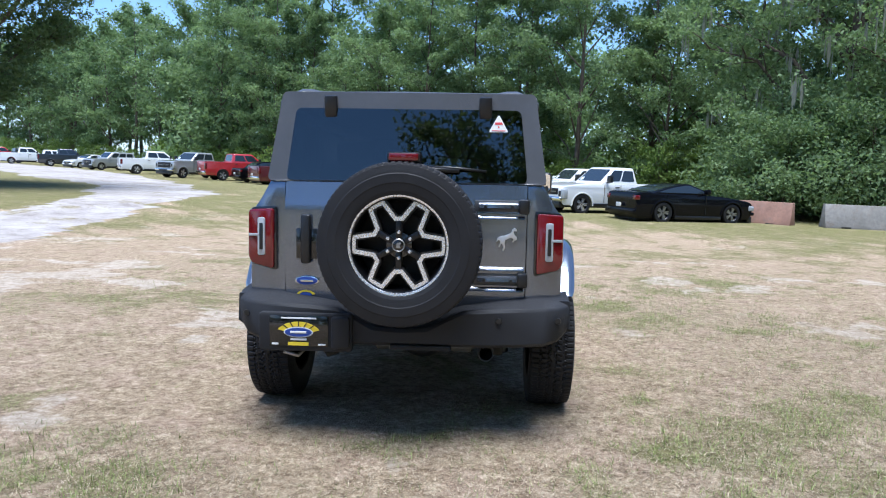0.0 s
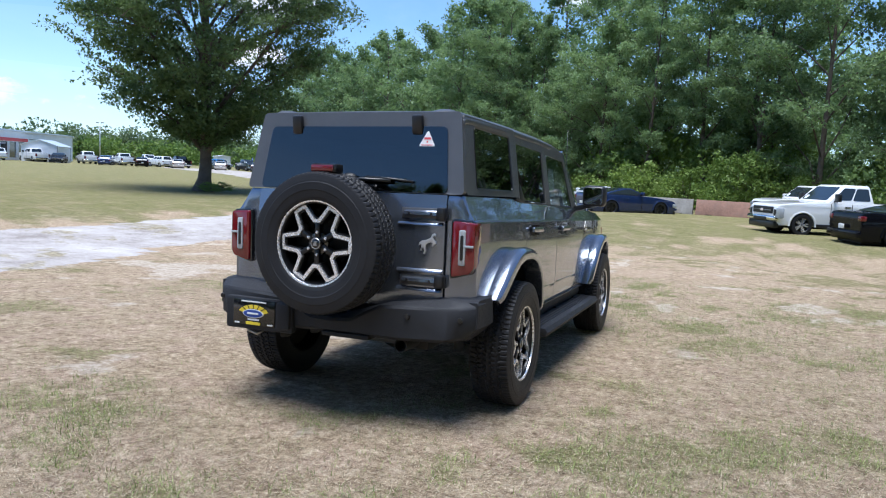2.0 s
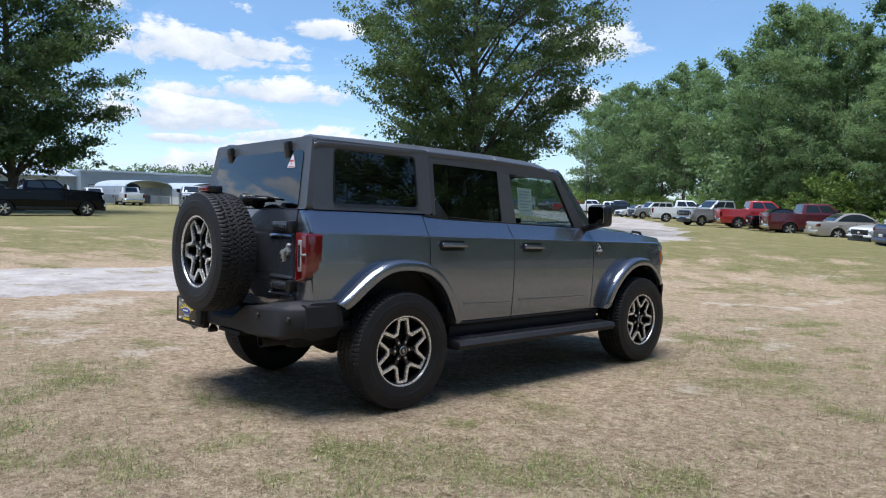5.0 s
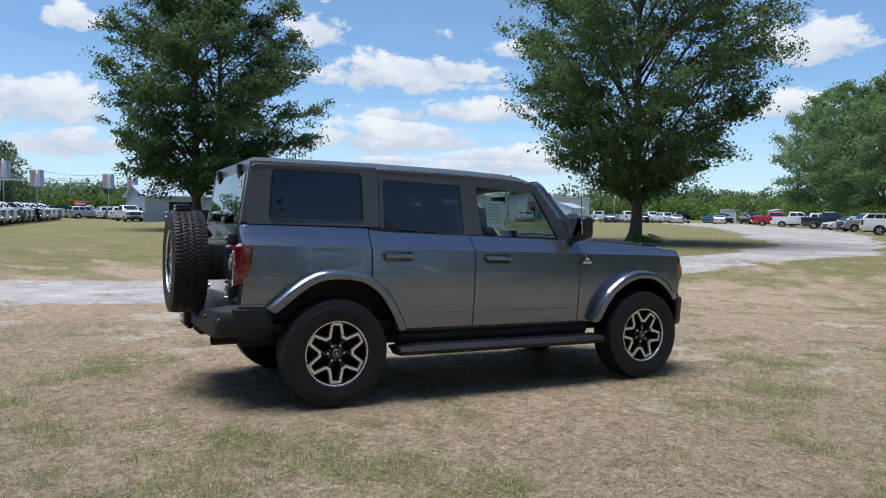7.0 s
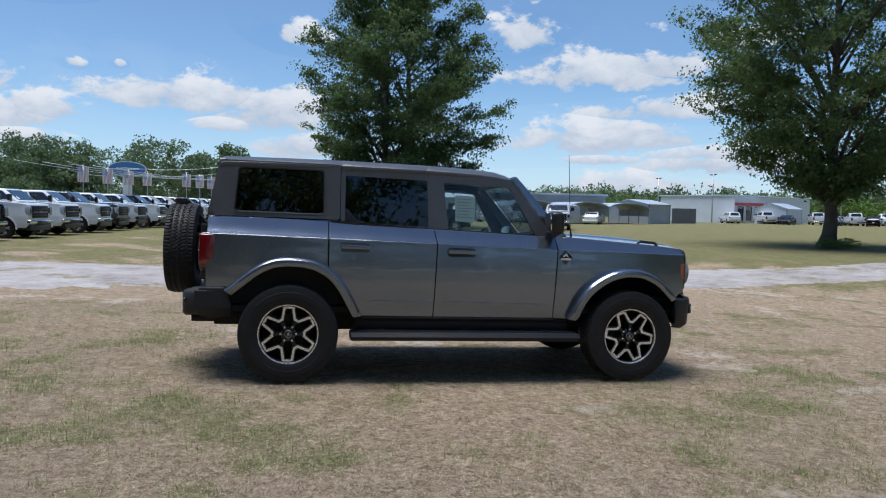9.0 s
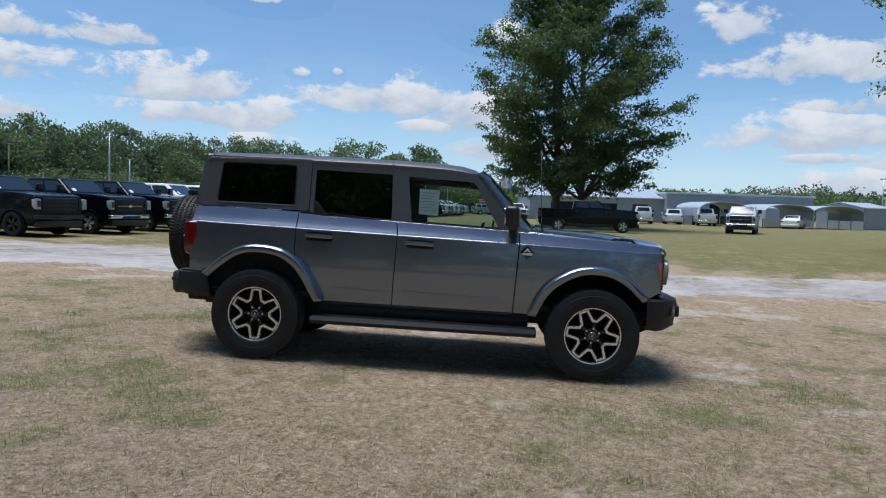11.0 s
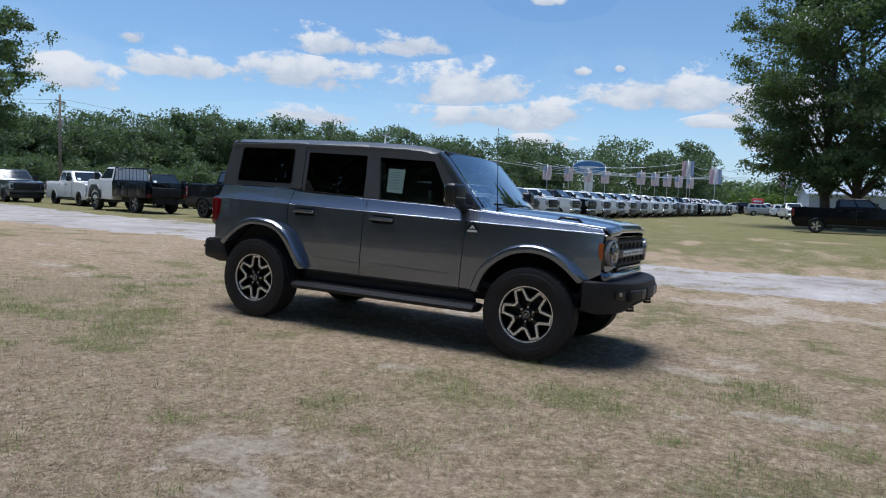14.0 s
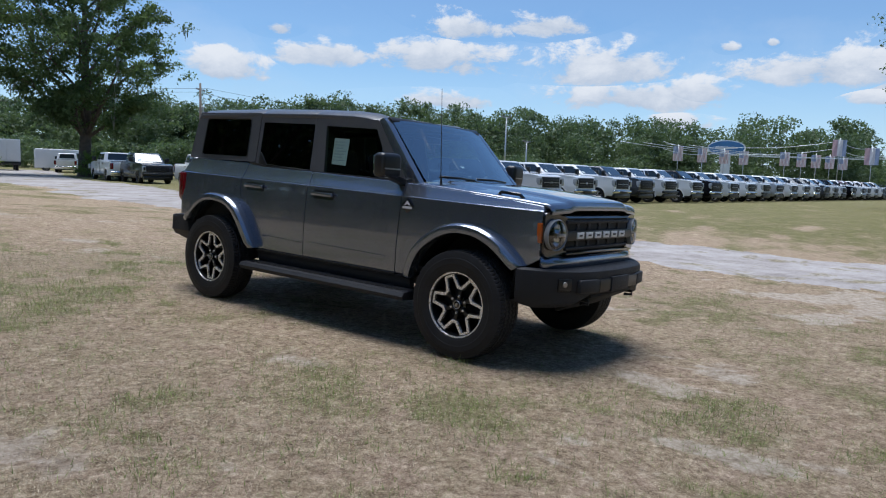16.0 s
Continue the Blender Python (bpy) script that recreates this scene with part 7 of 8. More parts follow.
make_tree("oak_tree", "broad oak with low boughs by the barriers", 43, 17.0, 8.0, 0.4, 1.6, LEAF_WOOD, 30, 8, 85, 0.15, m=pose(26.0, 23.0, 0, 0, 0, 50), moss=130, clump=0.75)
# out of view, placed for its reflection in the rear window
make_tree("oak_tree", "tall oak mirrored in the car's rear glass", 47, 17.5, 7.2, 0.4, 3.0, LEAF_OAK, 26, 7, 60, 0.22, m=pose(3.9, -27.0, 0, 0, 0, 20), clump=0.8)
make_tree("oak_tree", "spreading oak mirrored in the car's side glass", 48, 17.0, 9.0, 0.45, 4.2, LEAF_OAK, 26, 7, 70, 0.25, m=pose(29.0, -4.0, 0, 0, 0, 20), clump=1.1)

# the wood: a few kinds, copied along its edge
WOOD_KINDS = [
    make_tree("woodland_tree", "tall leafy tree in the wood", 51, 17.5, 4.8, 0.20, 2.2, LEAF_WOOD, 22, 6, 58, 0.165, m=pose(-7.0, 51.0, 0), clump=0.68),
    make_tree("woodland_tree", "tall leafy tree in the wood", 52, 19.5, 4.4, 0.23, 3.0, LEAF_WOOD, 22, 6, 58, 0.165, m=pose(3.0, 46.0, 0), clump=0.68),
    make_tree("woodland_tree", "tall leafy tree in the wood", 53, 15.5, 5.2, 0.20, 1.6, LEAF_WOOD, 22, 6, 58, 0.165, m=pose(-16.0, 58.0, 0), clump=0.68),
    make_tree("woodland_tree", "slender tall tree in the wood", 54, 20.0, 3.8, 0.18, 4.5, LEAF_WOOD, 20, 6, 58, 0.165, m=pose(11.0, 40.0, 0), clump=0.64),
]
DEEP_KINDS = [
    make_tree("woodland_tree", "tall leafy tree deep in the wood", 55, 18.5, 4.8, 0.22, 3.0, LEAF_WOOD, 17, 5, 34, 0.28, m=pose(-2.0, 56.0, 0), clump=1.0),
    make_tree("woodland_tree", "tall leafy tree deep in the wood", 56, 20.0, 4.4, 0.22, 4.0, LEAF_WOOD, 17, 5, 34, 0.28, m=pose(14.0, 46.0, 0), clump=1.0),
]
SHRUB_KINDS = [
    make_tree("shrub", "bright green undergrowth at the wood's edge", 61, 3.6, 2.6, 0.05, 0.3, LEAF_BUSH, 14, 4, 20, 0.16, m=pose(2.0, 38.5, 0), clump=0.62, category="shrub", profile=((0, 0.8), (0.3, 1.0), (0.7, 0.75), (1, 0.3))),
    make_tree("shrub", "bright green undergrowth at the wood's edge", 62, 2.8, 2.8, 0.05, 0.2, LEAF_BUSH, 14, 4, 20, 0.16, m=pose(-4.0, 42.5, 0), clump=0.62, category="shrub", profile=((0, 0.8), (0.3, 1.0), (0.7, 0.75), (1, 0.3))),
]
BUSH = make_tree("shrub", "leafy bush behind the concrete barriers", 63, 3.4, 2.6, 0.05, 0.3, LEAF_WOOD, 18, 5, 40, 0.10, m=pose(12.6, 24.0, -0.05), clump=0.55, category="shrub", profile=((0, 0.8), (0.3, 1.0), (0.7, 0.75), (1, 0.3)))
BUSH.scale = (1.3, 1.3, 1.3)
EDGE = [(30, 22), (24, 24), (16.5, 29), (11, 33), (7, 37.5), (1, 40), (-6, 44.5), (-13, 49.5), (-24, 60), (-36, 72), (-47, 81), (-58, 90), (-67, 99), (-76, 106), (-84, 112)]


def plant(edge, offset, step, kinds, seed, scales, group, jitter=1.0):
    r = random.Random(seed)
    line = curve_at(edge, 400)
    d = np.gradient(line, axis=0)
    d /= np.linalg.norm(d, axis=1)[:, None]
    nrm = np.stack([d[:, 1], -d[:, 0]], -1)
    s = np.r_[0, np.cumsum(np.hypot(*np.diff(line, axis=0).T))]
    u = 0.0
    while u < s[-1]:
        i = int(np.interp(u, s, np.arange(len(s))))
        p = line[i] + nrm[i] * (offset + r.uniform(-jitter, jitter))
        src = r.choice(kinds)
        ob = copy_thing(src, pose(p[0], p[1], -0.05, 0, 0, r.uniform(0, 360)))
        k = r.uniform(*scales)
        k *= float(np.interp(p[1], [40, 75], [1.0, 1.18])) if offset > 1 else 1.0
        ob.scale = (k, k, k * r.uniform(0.92, 1.1))
        tagged(ob, group=group)
        u += step * r.uniform(0.75, 1.25)


plant(EDGE[:9], 3.0, 5.0, WOOD_KINDS, 1, (0.72, 0.98), "trees of the wood")
plant(EDGE[8:], 3.0, 6.0, DEEP_KINDS, 11, (0.80, 0.98), "trees of the wood")
plant(EDGE, 9.0, 9.0, DEEP_KINDS, 2, (0.85, 1.08), "trees of the wood", 2.0)
plant(EDGE[:8], 5.0, 5.5, SHRUB_KINDS, 3, (1.2, 1.9), "undergrowth of the wood", 1.5)
plant(EDGE, 0.4, 4.2, SHRUB_KINDS, 4, (0.7, 1.15), "undergrowth of the wood", 0.7)
# stand out of view; back row and bushes added to darken the car's reflections
EAST = [(36, -9), (26, -12), (18, -16.5), (12, -21), (7, -26)]
plant(EAST, -1.0, 3.0, DEEP_KINDS, 8, (0.95, 1.2), "trees beside the field", 1.0)
plant(EAST, -6.0, 4.0, DEEP_KINDS, 13, (0.95, 1.2), "trees beside the field", 1.0)
plant(EAST, -1.5, 4.0, SHRUB_KINDS, 9, (1.0, 1.4), "bushes beside the field", 0.5)
# brushwood round the old oaks by the track
for x, y, k in ((-24.0, -52.0, 0.6), (-26.0, -53.0, 0.7), (-19.0, -63.0, 0.9)):
    ob = copy_thing(SHRUB_KINDS[0], pose(x, y, -0.05, 0, 0, x * 40))
    ob.scale = (k, k, k)
for i, (x, y, k) in enumerate(((15.2, 22.8, 1.5), (18.0, 22.6, 1.4), (20.6, 21.2, 1.6), (16.6, 25.6, 1.8), (22.8, 20.4, 1.4), (13.6, 27.2, 1.7))):
    ob = tagged(copy_thing(BUSH, pose(x, y, -0.05, 0, 0, x * 70)), "leafy bush behind the concrete barriers", group="bushes behind the barriers")
    ob.scale = (k, k, k)
for x, y in ((-21.2, 22.6), (-21.0, 21.4), (-22.6, 22.9)):
    ob = copy_thing(SHRUB_KINDS[1], pose(x, y, 0.05, 0, 0, x * 90))
    ob.scale = (0.22, 0.22, 0.16)


def far_woods(name, label, seed, arc, dist, depth, height, count, size, leaf, per=330, spread=3.2):
    """A distant belt of trees as one mesh."""
    rng = np.random.default_rng(seed)
    cs, k = [], 0
    for _ in range(count):
        a = rng.uniform(*arc)
        d = dist * rng.uniform(1.0, 1.0 + depth)
        x, y = -math.sin(a) * d, math.cos(a) * d
        h = height * rng.uniform(0.7, 1.18)
        r = spread * rng.uniform(0.7, 1.3)
        m = 15
        lob = np.stack([np.r_[0.0, rng.normal(size=m - 1) * r * 0.5], np.r_[0.0, rng.normal(size=m - 1) * r * 0.5], h * np.r_[0.82, rng.uniform(0.12, 0.86, m - 1)]], -1)
        rad = r * rng.uniform(0.22, 0.46, (m, 1))
        pick = rng.integers(0, m, per)
        d = rng.normal(size=(per, 3))
        d *= rng.uniform(0.55, 1.0, (per, 1)) / np.linalg.norm(d, axis=1)[:, None]
        d[:, 2] *= 0.75
        cs.append(lob[pick] + d * rad[pick] + np.array([x, y, 0.0]))
    c = np.concatenate(cs)
    v, f = leaf_quads(rng, c, (0.3, 0.3, 0.2), 1, size)
    v[:, 2] = np.maximum(v[:, 2], -0.1)
    return tagged(arrays(name, v, f, leaf), label, "woods", kind="stuff")


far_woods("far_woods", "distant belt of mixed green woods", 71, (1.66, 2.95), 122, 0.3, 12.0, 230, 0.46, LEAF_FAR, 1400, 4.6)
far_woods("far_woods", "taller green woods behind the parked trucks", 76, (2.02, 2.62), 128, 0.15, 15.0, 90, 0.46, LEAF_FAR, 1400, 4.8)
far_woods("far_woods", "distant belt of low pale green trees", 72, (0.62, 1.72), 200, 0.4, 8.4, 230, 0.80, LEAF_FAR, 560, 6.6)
far_woods("far_woods", "low bright green trees behind the buildings", 78, (0.62, 1.72), 186, 0.12, 5.4, 150, 0.75, LEAF_BUSH, 300, 5.2)
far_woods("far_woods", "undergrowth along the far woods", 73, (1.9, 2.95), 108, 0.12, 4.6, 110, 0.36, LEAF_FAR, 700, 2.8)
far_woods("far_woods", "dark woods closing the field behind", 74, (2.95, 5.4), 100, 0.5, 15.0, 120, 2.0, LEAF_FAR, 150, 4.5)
far_woods("far_woods", "deep wood behind the first trees", 75, (-0.95, 0.42), 72, 0.55, 18.0, 150, 0.46, LEAF_WOOD, 760, 4.6)
far_woods("far_woods", "dense undergrowth deep in the wood", 77, (-0.95, 0.42), 66, 0.25, 5.5, 110, 0.42, LEAF_WOOD, 420, 3.4)


# ---- barriers, buildings, poles and flags ----
def barrier(m, label):
    t = thing("concrete_barrier", m, label, "barrier", "barriers along the wood")
    prof = [(-0.30, 0.0), (-0.30, 0.08), (-0.20, 0.30), (-0.10, 0.80), (-0.08, 0.82), (0.08, 0.82), (0.10, 0.80), (0.20, 0.30), (0.30, 0.08), (0.30, 0.0)]
    part("block", prism(prof, -1.78, 1.78, 0.02), CONCRETE, t)
    for x in (-1.1, 1.1):
        part("lift_slot", box(x - 0.16, x + 0.16, -0.305, 0.305, 0.0, 0.06, 0.01), UNDER, t)
    return t


b0 = barrier(pose(14.1, 19.7, 0.0, 0, 0, -3), "grey weathered concrete barrier block beside bushes")
for x, y, a in ((10.1, 21.3, -40), (8.2, 25.5, -62), (1.9, 34.6, -2), (-1.8, 34.7, -3), (-5.2, 35.9, -35), (17.3, 19.0, -14), (20.8, 17.6, -25), (5.4, 33.6, -20)):
    c = tagged(copy_thing(b0, pose(x, y, -0.03, 0, 0, a)), "rust-stained concrete barrier block beside the wood")
    for k in c.children:
        if k.name.startswith("block"):
            k.material_slots[0].link = "OBJECT"
            k.material_slots[0].material = RUSTY if x in (10.1, 8.2, 1.9) else CONCRETE


def gable_shed(name, label, m, w, d, h, rise, wall, roof, door=True, kind_word="shed"):
    """A small metal building, its front (the w side) towards -y."""
    t = thing(name, m, label, kind_word)
    t0 = 0.08
    part("front_wall", box(-w / 2, w / 2, -d / 2, -d / 2 + t0, 0, h), wall, t)
    part("back_wall", box(-w / 2, w / 2, d / 2 - t0, d / 2, 0, h), wall, t)
    for s in (1, -1):
        x = s * w / 2
        part("gable_wall", prism([(-d / 2 + t0, 0), (d / 2 - t0, 0), (d / 2 - t0, h), (0, h + rise), (-d / 2 + t0, h)], x - s * t0, x), wall, t)
    n = int(w / 0.5)
    for s in (1, -1):
        b = bmesh.new()
        v = [(-w / 2 - 0.2, s * (d / 2 + 0.25), h - 0.06), (w / 2 + 0.2, s * (d / 2 + 0.25), h - 0.06), (w / 2 + 0.2, 0, h + rise + 0.06), (-w / 2 - 0.2, 0, h + rise + 0.06)]
        a = [b.verts.new(p) for p in v]
        c = [b.verts.new((p[0], p[1], p[2] - 0.06)) for p in v]
        b.faces.new(a), b.faces.new(c[::-1])
        for i in range(4):
            b.faces.new((a[i], c[i], c[(i + 1) % 4], a[(i + 1) % 4]))
        bmesh.ops.recalc_face_normals(b, faces=b.faces)
        part("roof_slope", b, roof, t)
    for k in range(int(h / 0.22)):
        part("siding_rib", box(-w / 2 + 0.02, w / 2 - 0.02, -d / 2 - 0.015, -d / 2, 0.15 + k * 0.22, 0.19 + k * 0.22), wall, t)
    for s in (1, -1):
        part("corner_trim", box(s * w / 2 - 0.07, s * w / 2 + 0.02, -d / 2 - 0.02, -d / 2 + 0.06, 0, h), FENCEGREY, t)
    if door:
        for s in (1, -1):
            part("door_leaf", box(w * 0.5 - 0.001, w * 0.5 + 0.04, -0.9 if s < 0 else 0.02, -0.02 if s < 0 else 0.9, 0.05, 2.1), SHEETWHITE, t)
    return t


def long_building(name, label, m, w, d, h, wall, roof, openings, roof_rise=0.0, band=None):
    t = thing(name, m, label, "building")
    th = 0.25
    x = -w / 2
    cuts = sorted(openings)
    for x0, x1, z0, z1, dark in cuts + [(w / 2, w / 2, 0, h, None)]:
        if x0 > x:
            part("front_wall", box(x, x0, -d / 2, -d / 2 + th, 0, h), wall, t)
        if x1 > x0:
            if z1 < h:
                part("lintel", box(x0, x1, -d / 2, -d / 2 + th, z1, h), wall, t)
            if z0 > 0:
                part("window_apron", box(x0, x1, -d / 2, -d / 2 + th, 0, z0), wall, t)
            win = part("opening_leaf" if dark is SHEETWHITE else "window", box(x0, x1, -d / 2 + 0.10, -d / 2 + 0.16, z0, z1), dark, t)
            part("window_frame", ring([(x0, z0), (x1, z0), (x1, z1), (x0, z1)], [(x0 + 0.08, z0 + 0.08), (x1 - 0.08, z0 + 0.08), (x1 - 0.08, z1 - 0.08), (x0 + 0.08, z1 - 0.08)], lambda a, c: d / 2 - 0.06, -1, 0.06, axis="y"), TRIM, win)
        x = x1
    for s in (1, -1):
        part("side_wall", box(s * w / 2 - (th if s > 0 else 0), s * w / 2 + (th if s < 0 else 0), -d / 2 + th, d / 2 - th, 0, h), wall, t)
    part("back_wall", box(-w / 2, w / 2, d / 2 - th, d / 2, 0, h), wall, t)
    if roof_rise:
        b = prism([(-d / 2 - 0.6, h - 0.1), (-d / 2 - 0.6, h + 0.02), (0, h + roof_rise + 0.12), (d / 2 + 0.6, h + 0.02), (d / 2 + 0.6, h - 0.1), (0, h + roof_rise)], -w / 2 - 0.4, w / 2 + 0.4)
        rf = part("roof", b, roof, t)
        slope = math.degrees(math.atan2(roof_rise, d / 2 + 0.6))
        for k in range(int(w / 0.9)):
            part("roof_seam", turned(box(-0.03, 0.03, 0, (d / 2 + 0.6) / math.cos(radians(slope)), 0, 0.05), pose(-w / 2 + k * 0.9, -d / 2 - 0.6, h + 0.03, slope)), roof, rf)
        for s in (1, -1):
            part("gable", prism([(-d / 2, h), (d / 2, h), (0, h + roof_rise)], s * w / 2 - s * 0.2, s * w / 2), wall, t)
    else:
        part("roof", box(-w / 2 - 0.2, w / 2 + 0.2, -d / 2 - 0.2, d / 2 + 0.2, h, h + 0.25, 0.03), roof, t)
    if band:
        part("fascia_band", box(band[0], band[1], -d / 2 - 0.08, -d / 2, band[2], band[3]), band[4], t)
    return t


def facing(x, y, yaw):
    return pose(x, y, 0, 0, 0, yaw)


DARKWIN = GLASS_CAR
# workshop with a pale metal roof, its lower grey wing, carports
long_building("workshop", "grey workshop with a pale metal roof", facing(-93.0, 12.5, 96), 17.5, 12.0, 3.1, SHEETGREY, ROOFMETAL,
              [(-6.0, -2.8, 0.3, 2.4, DARKWIN), (0.2, 2.6, 0.9, 2.3, DARKWIN), (4.6, 6.6, 0.9, 2.3, DARKWIN)], 1.3)
long_building("workshop_wing", "long low grey metal building with a flat roof", facing(-93.5, 30.5, 97), 19.0, 12.0, 3.7, SHEETGREY, ROOFMETAL,
              [(-8.6, -7.2, 0.0, 2.2, SHEETWHITE), (-4.0, -1.0, 0.0, 2.6, DARKWIN), (3.0, 5.5, 0.0, 2.6, DARKWIN)])


def carport(m, w, d, h, label):
    t = thing("carport", m, label, "carport")
    arc = [(w / 2 * math.cos(a), h + 0.75 * math.sin(a)) for a in np.linspace(0, math.pi, 11)]
    outer = arc + [(x * 0.985, z - 0.06) for x, z in arc[::-1]]
    part("roof", prism(outer, -d / 2, d / 2, axis="y"), ROOFMETAL, t)
    for s in (1, -1):
        for k in range(4):
            y = -d / 2 + 0.1 + k * (d - 0.2) / 3
            part("post", box(s * (w / 2 - 0.05) - 0.04, s * (w / 2 - 0.05) + 0.04, y - 0.04, y + 0.04, 0, h), GALV, t)
        part("side_sheet", box(s * (w / 2 - 0.03) - 0.015, s * (w / 2 - 0.03) + 0.015, -d / 2, d / 2, h - 0.9, h), ROOFMETAL, t)
    return t


carport(facing(-78.5, 25.0, 98), 5.5, 7.0, 2.0, "open metal carport with a rounded roof")
carport(facing(-77.0, 31.5, 98), 5.5, 7.0, 1.9, "open metal carport with a rounded roof")
carport(facing(-80.0, 38.0, 98), 6.0, 7.0, 1.9, "open metal carport beside the grey shed")
gable_shed("trailer_shed", "low white storage building", facing(-84.0, 34.5, 98), 5.0, 3.0, 2.3, 0.2, SHEETWHITE, ROOFMETAL, False)
gable_shed("storage_shed", "pale blue-grey ribbed metal shed", facing(-84.6, 43.8, 118), 4.8, 6.5, 2.65, 0.55, SHEETGREY, ROOFMETAL)
fence = thing("board_fence", facing(-86.8, 51.8, 119), "dark grey solid fence screen", "fence")
for k in range(12):
    part("panel", box(-3.0 + k * 0.5, -2.51 + k * 0.5, -0.03, 0.03, 0.02, 2.15 + 0.01 * (k % 2)), FENCEGREY, fence)
for k in range(4):
    part("post", box(-3.0 + k * 1.98 - 0.05, -3.0 + k * 1.98 + 0.05, 0.03, 0.12, 0, 2.15), FENCEGREY, fence)
gable_shed("garage", "small white gabled metal garage", facing(-97.5, 74.5, 124), 6.5, 5.0, 2.5, 0.8, SHEETWHITE, ROOFMETAL)
long_building("showroom", "long white flat-roofed showroom with a red band", facing(-112, 76.5, 118), 27.0, 14.0, 4.4, SHEETWHITE, ROOFMETAL,
              [(-12.5, -10.5, 0.4, 2.8, DARKWIN), (-9.8, -7.8, 0.4, 2.8, DARKWIN), (-7.0, -5.0, 0.4, 2.8, DARKWIN), (-3.5, -0.5, 0.0, 3.4, SHEETWHITE), (0.8, 3.8, 0.0, 3.4, SHEETWHITE)],
              0.0, (-13.5, -4.0, 2.9, 3.4, REDINK))
gable_shed("brick_building", "long low brown building behind the car park", facing(-158, 150, 132), 40, 12, 2.4, 1.3, BRICKFAR, BRICKFAR, False, "building")
# long white trailers at the far car park
for i, (x, y) in enumerate(((-98, 116), (-91, 122), (-84, 127))):
    gable_shed("white_marquee", "long white trailer at the far car park", facing(x, y, 135), 9.0, 2.6, 2.5, 0.15, SHEETWHITE, SHEETWHITE, False, "trailer")
disc = thing("round_sign", facing(-88, 113, 135), "blue round sign on a white trailer", "sign")
part("face", turned(prism([(1.0 * math.cos(a), 1.5 + 1.0 * math.sin(a)) for a in np.linspace(0, 6.283, 28, endpoint=False)], -0.05, 0.05, axis="y"), Matrix.Identity(4)), BLUEINK, disc)
part("post", box(-0.05, 0.05, -0.04, 0.04, 0, 0.6), GALV, disc)


def light_pole(x, y, h, label, wood=False):
    t = thing("street_lamp", pose(x, y, 0), label, "lamp post")
    part("pole", tube([(0, 0, 0), (0, 0, h)], 0.1, 10, taper=[0.13, 0.07]), POLEWOOD if wood else GALV, t)
    arm = part("arm", box(-0.7, 0.7, -0.04, 0.04, h - 0.1, h), GALV, t)
    for s in (1, -1):
        part("lamp_head", box(s * 0.7 - 0.25, s * 0.7 + 0.25, -0.15, 0.15, h - 0.04, h + 0.12, 0.03), FENCEGREY, arm)
    return t


for x, y, h in ((-118, 64, 7.9), (-103, 66, 8.0), (-70, 108, 7.5), (-120, 105, 8.0), (-88.3, -67.8, 8.2), (-112, 20, 7.0), (-72, -44, 8.6), (-84, -48, 6.2)):
    light_pole(x, y, h, "plain lamp post standing over the parked cars", x == -88.3)

# power pole with its lines
pole = thing("power_pole", pose(-45.4, -69.2, 0, 0, 0, 30), "weathered wooden power pole with a transformer", "pole")
part("pole", tube([(0, 0, 0), (0.05, 0, 10.7)], 0.16, 10, taper=[0.18, 0.12]), POLEWOOD, pole)
part("cross_arm", box(-1.0, 1.0, -0.06, 0.06, 9.9, 10.02), POLEWOOD, pole)
part("transformer", turned(lathe([(0, 0.0), (0.22, 0.02), (0.24, 0.1), (0.24, 0.75), (0.15, 0.85), (0, 0.86)], 16, "z"), pose(-0.4, 0, 7.3)), GALV, pole)
for x in (-0.9, 0.0, 0.9):
    part("insulator", turned(lathe([(0, 0), (0.05, 0.02), (0.05, 0.12), (0, 0.16)], 10, "z"), pose(x, 0, 10.02)), CHROME, pole)


def cable(name, a, b, sag, r, label, mat=WIRE, n=20):
    pts = [Vector(a).lerp(Vector(b), t) - Vector((0, 0, sag * 4 * t * (1 - t))) for t in np.linspace(0, 1, n)]
    ob = finish(tube(pts, r, 5), name, mat)
    return tagged(ob, label, "cable")


for dz, dx in ((10.2, -0.8), (9.6, 0.8), (8.4, 0.0)):
    cable("power_line", (-45.4 + dx, -69.2, dz), (-128 + dx, -62, dz - 0.6), 1.2, 0.016, "thin black power line over the field")
    cable("power_line", (-45.4 + dx, -69.2, dz), (2 + dx, -108, dz), 1.0, 0.016, "thin black power line over the field")

# flags, bunting and the oval sign behind the truck row
# flag colours paled, as if light shone through the cloth from behind
REDCLOTH = material("backlit red cloth", (0.60, 0.40, 0.42), 0.8, vary=0.1)
WHITECLOTH = material("backlit white cloth", (0.72, 0.68, 0.69), 0.8, vary=0.1)
BLUECLOTH = material("backlit blue cloth", (0.33, 0.38, 0.52), 0.8, vary=0.1)


# lighter than the plain blue print
SIGNBLUE = material("lighter blue sign face", (0.07, 0.20, 0.42), 0.4, vary=0.08)


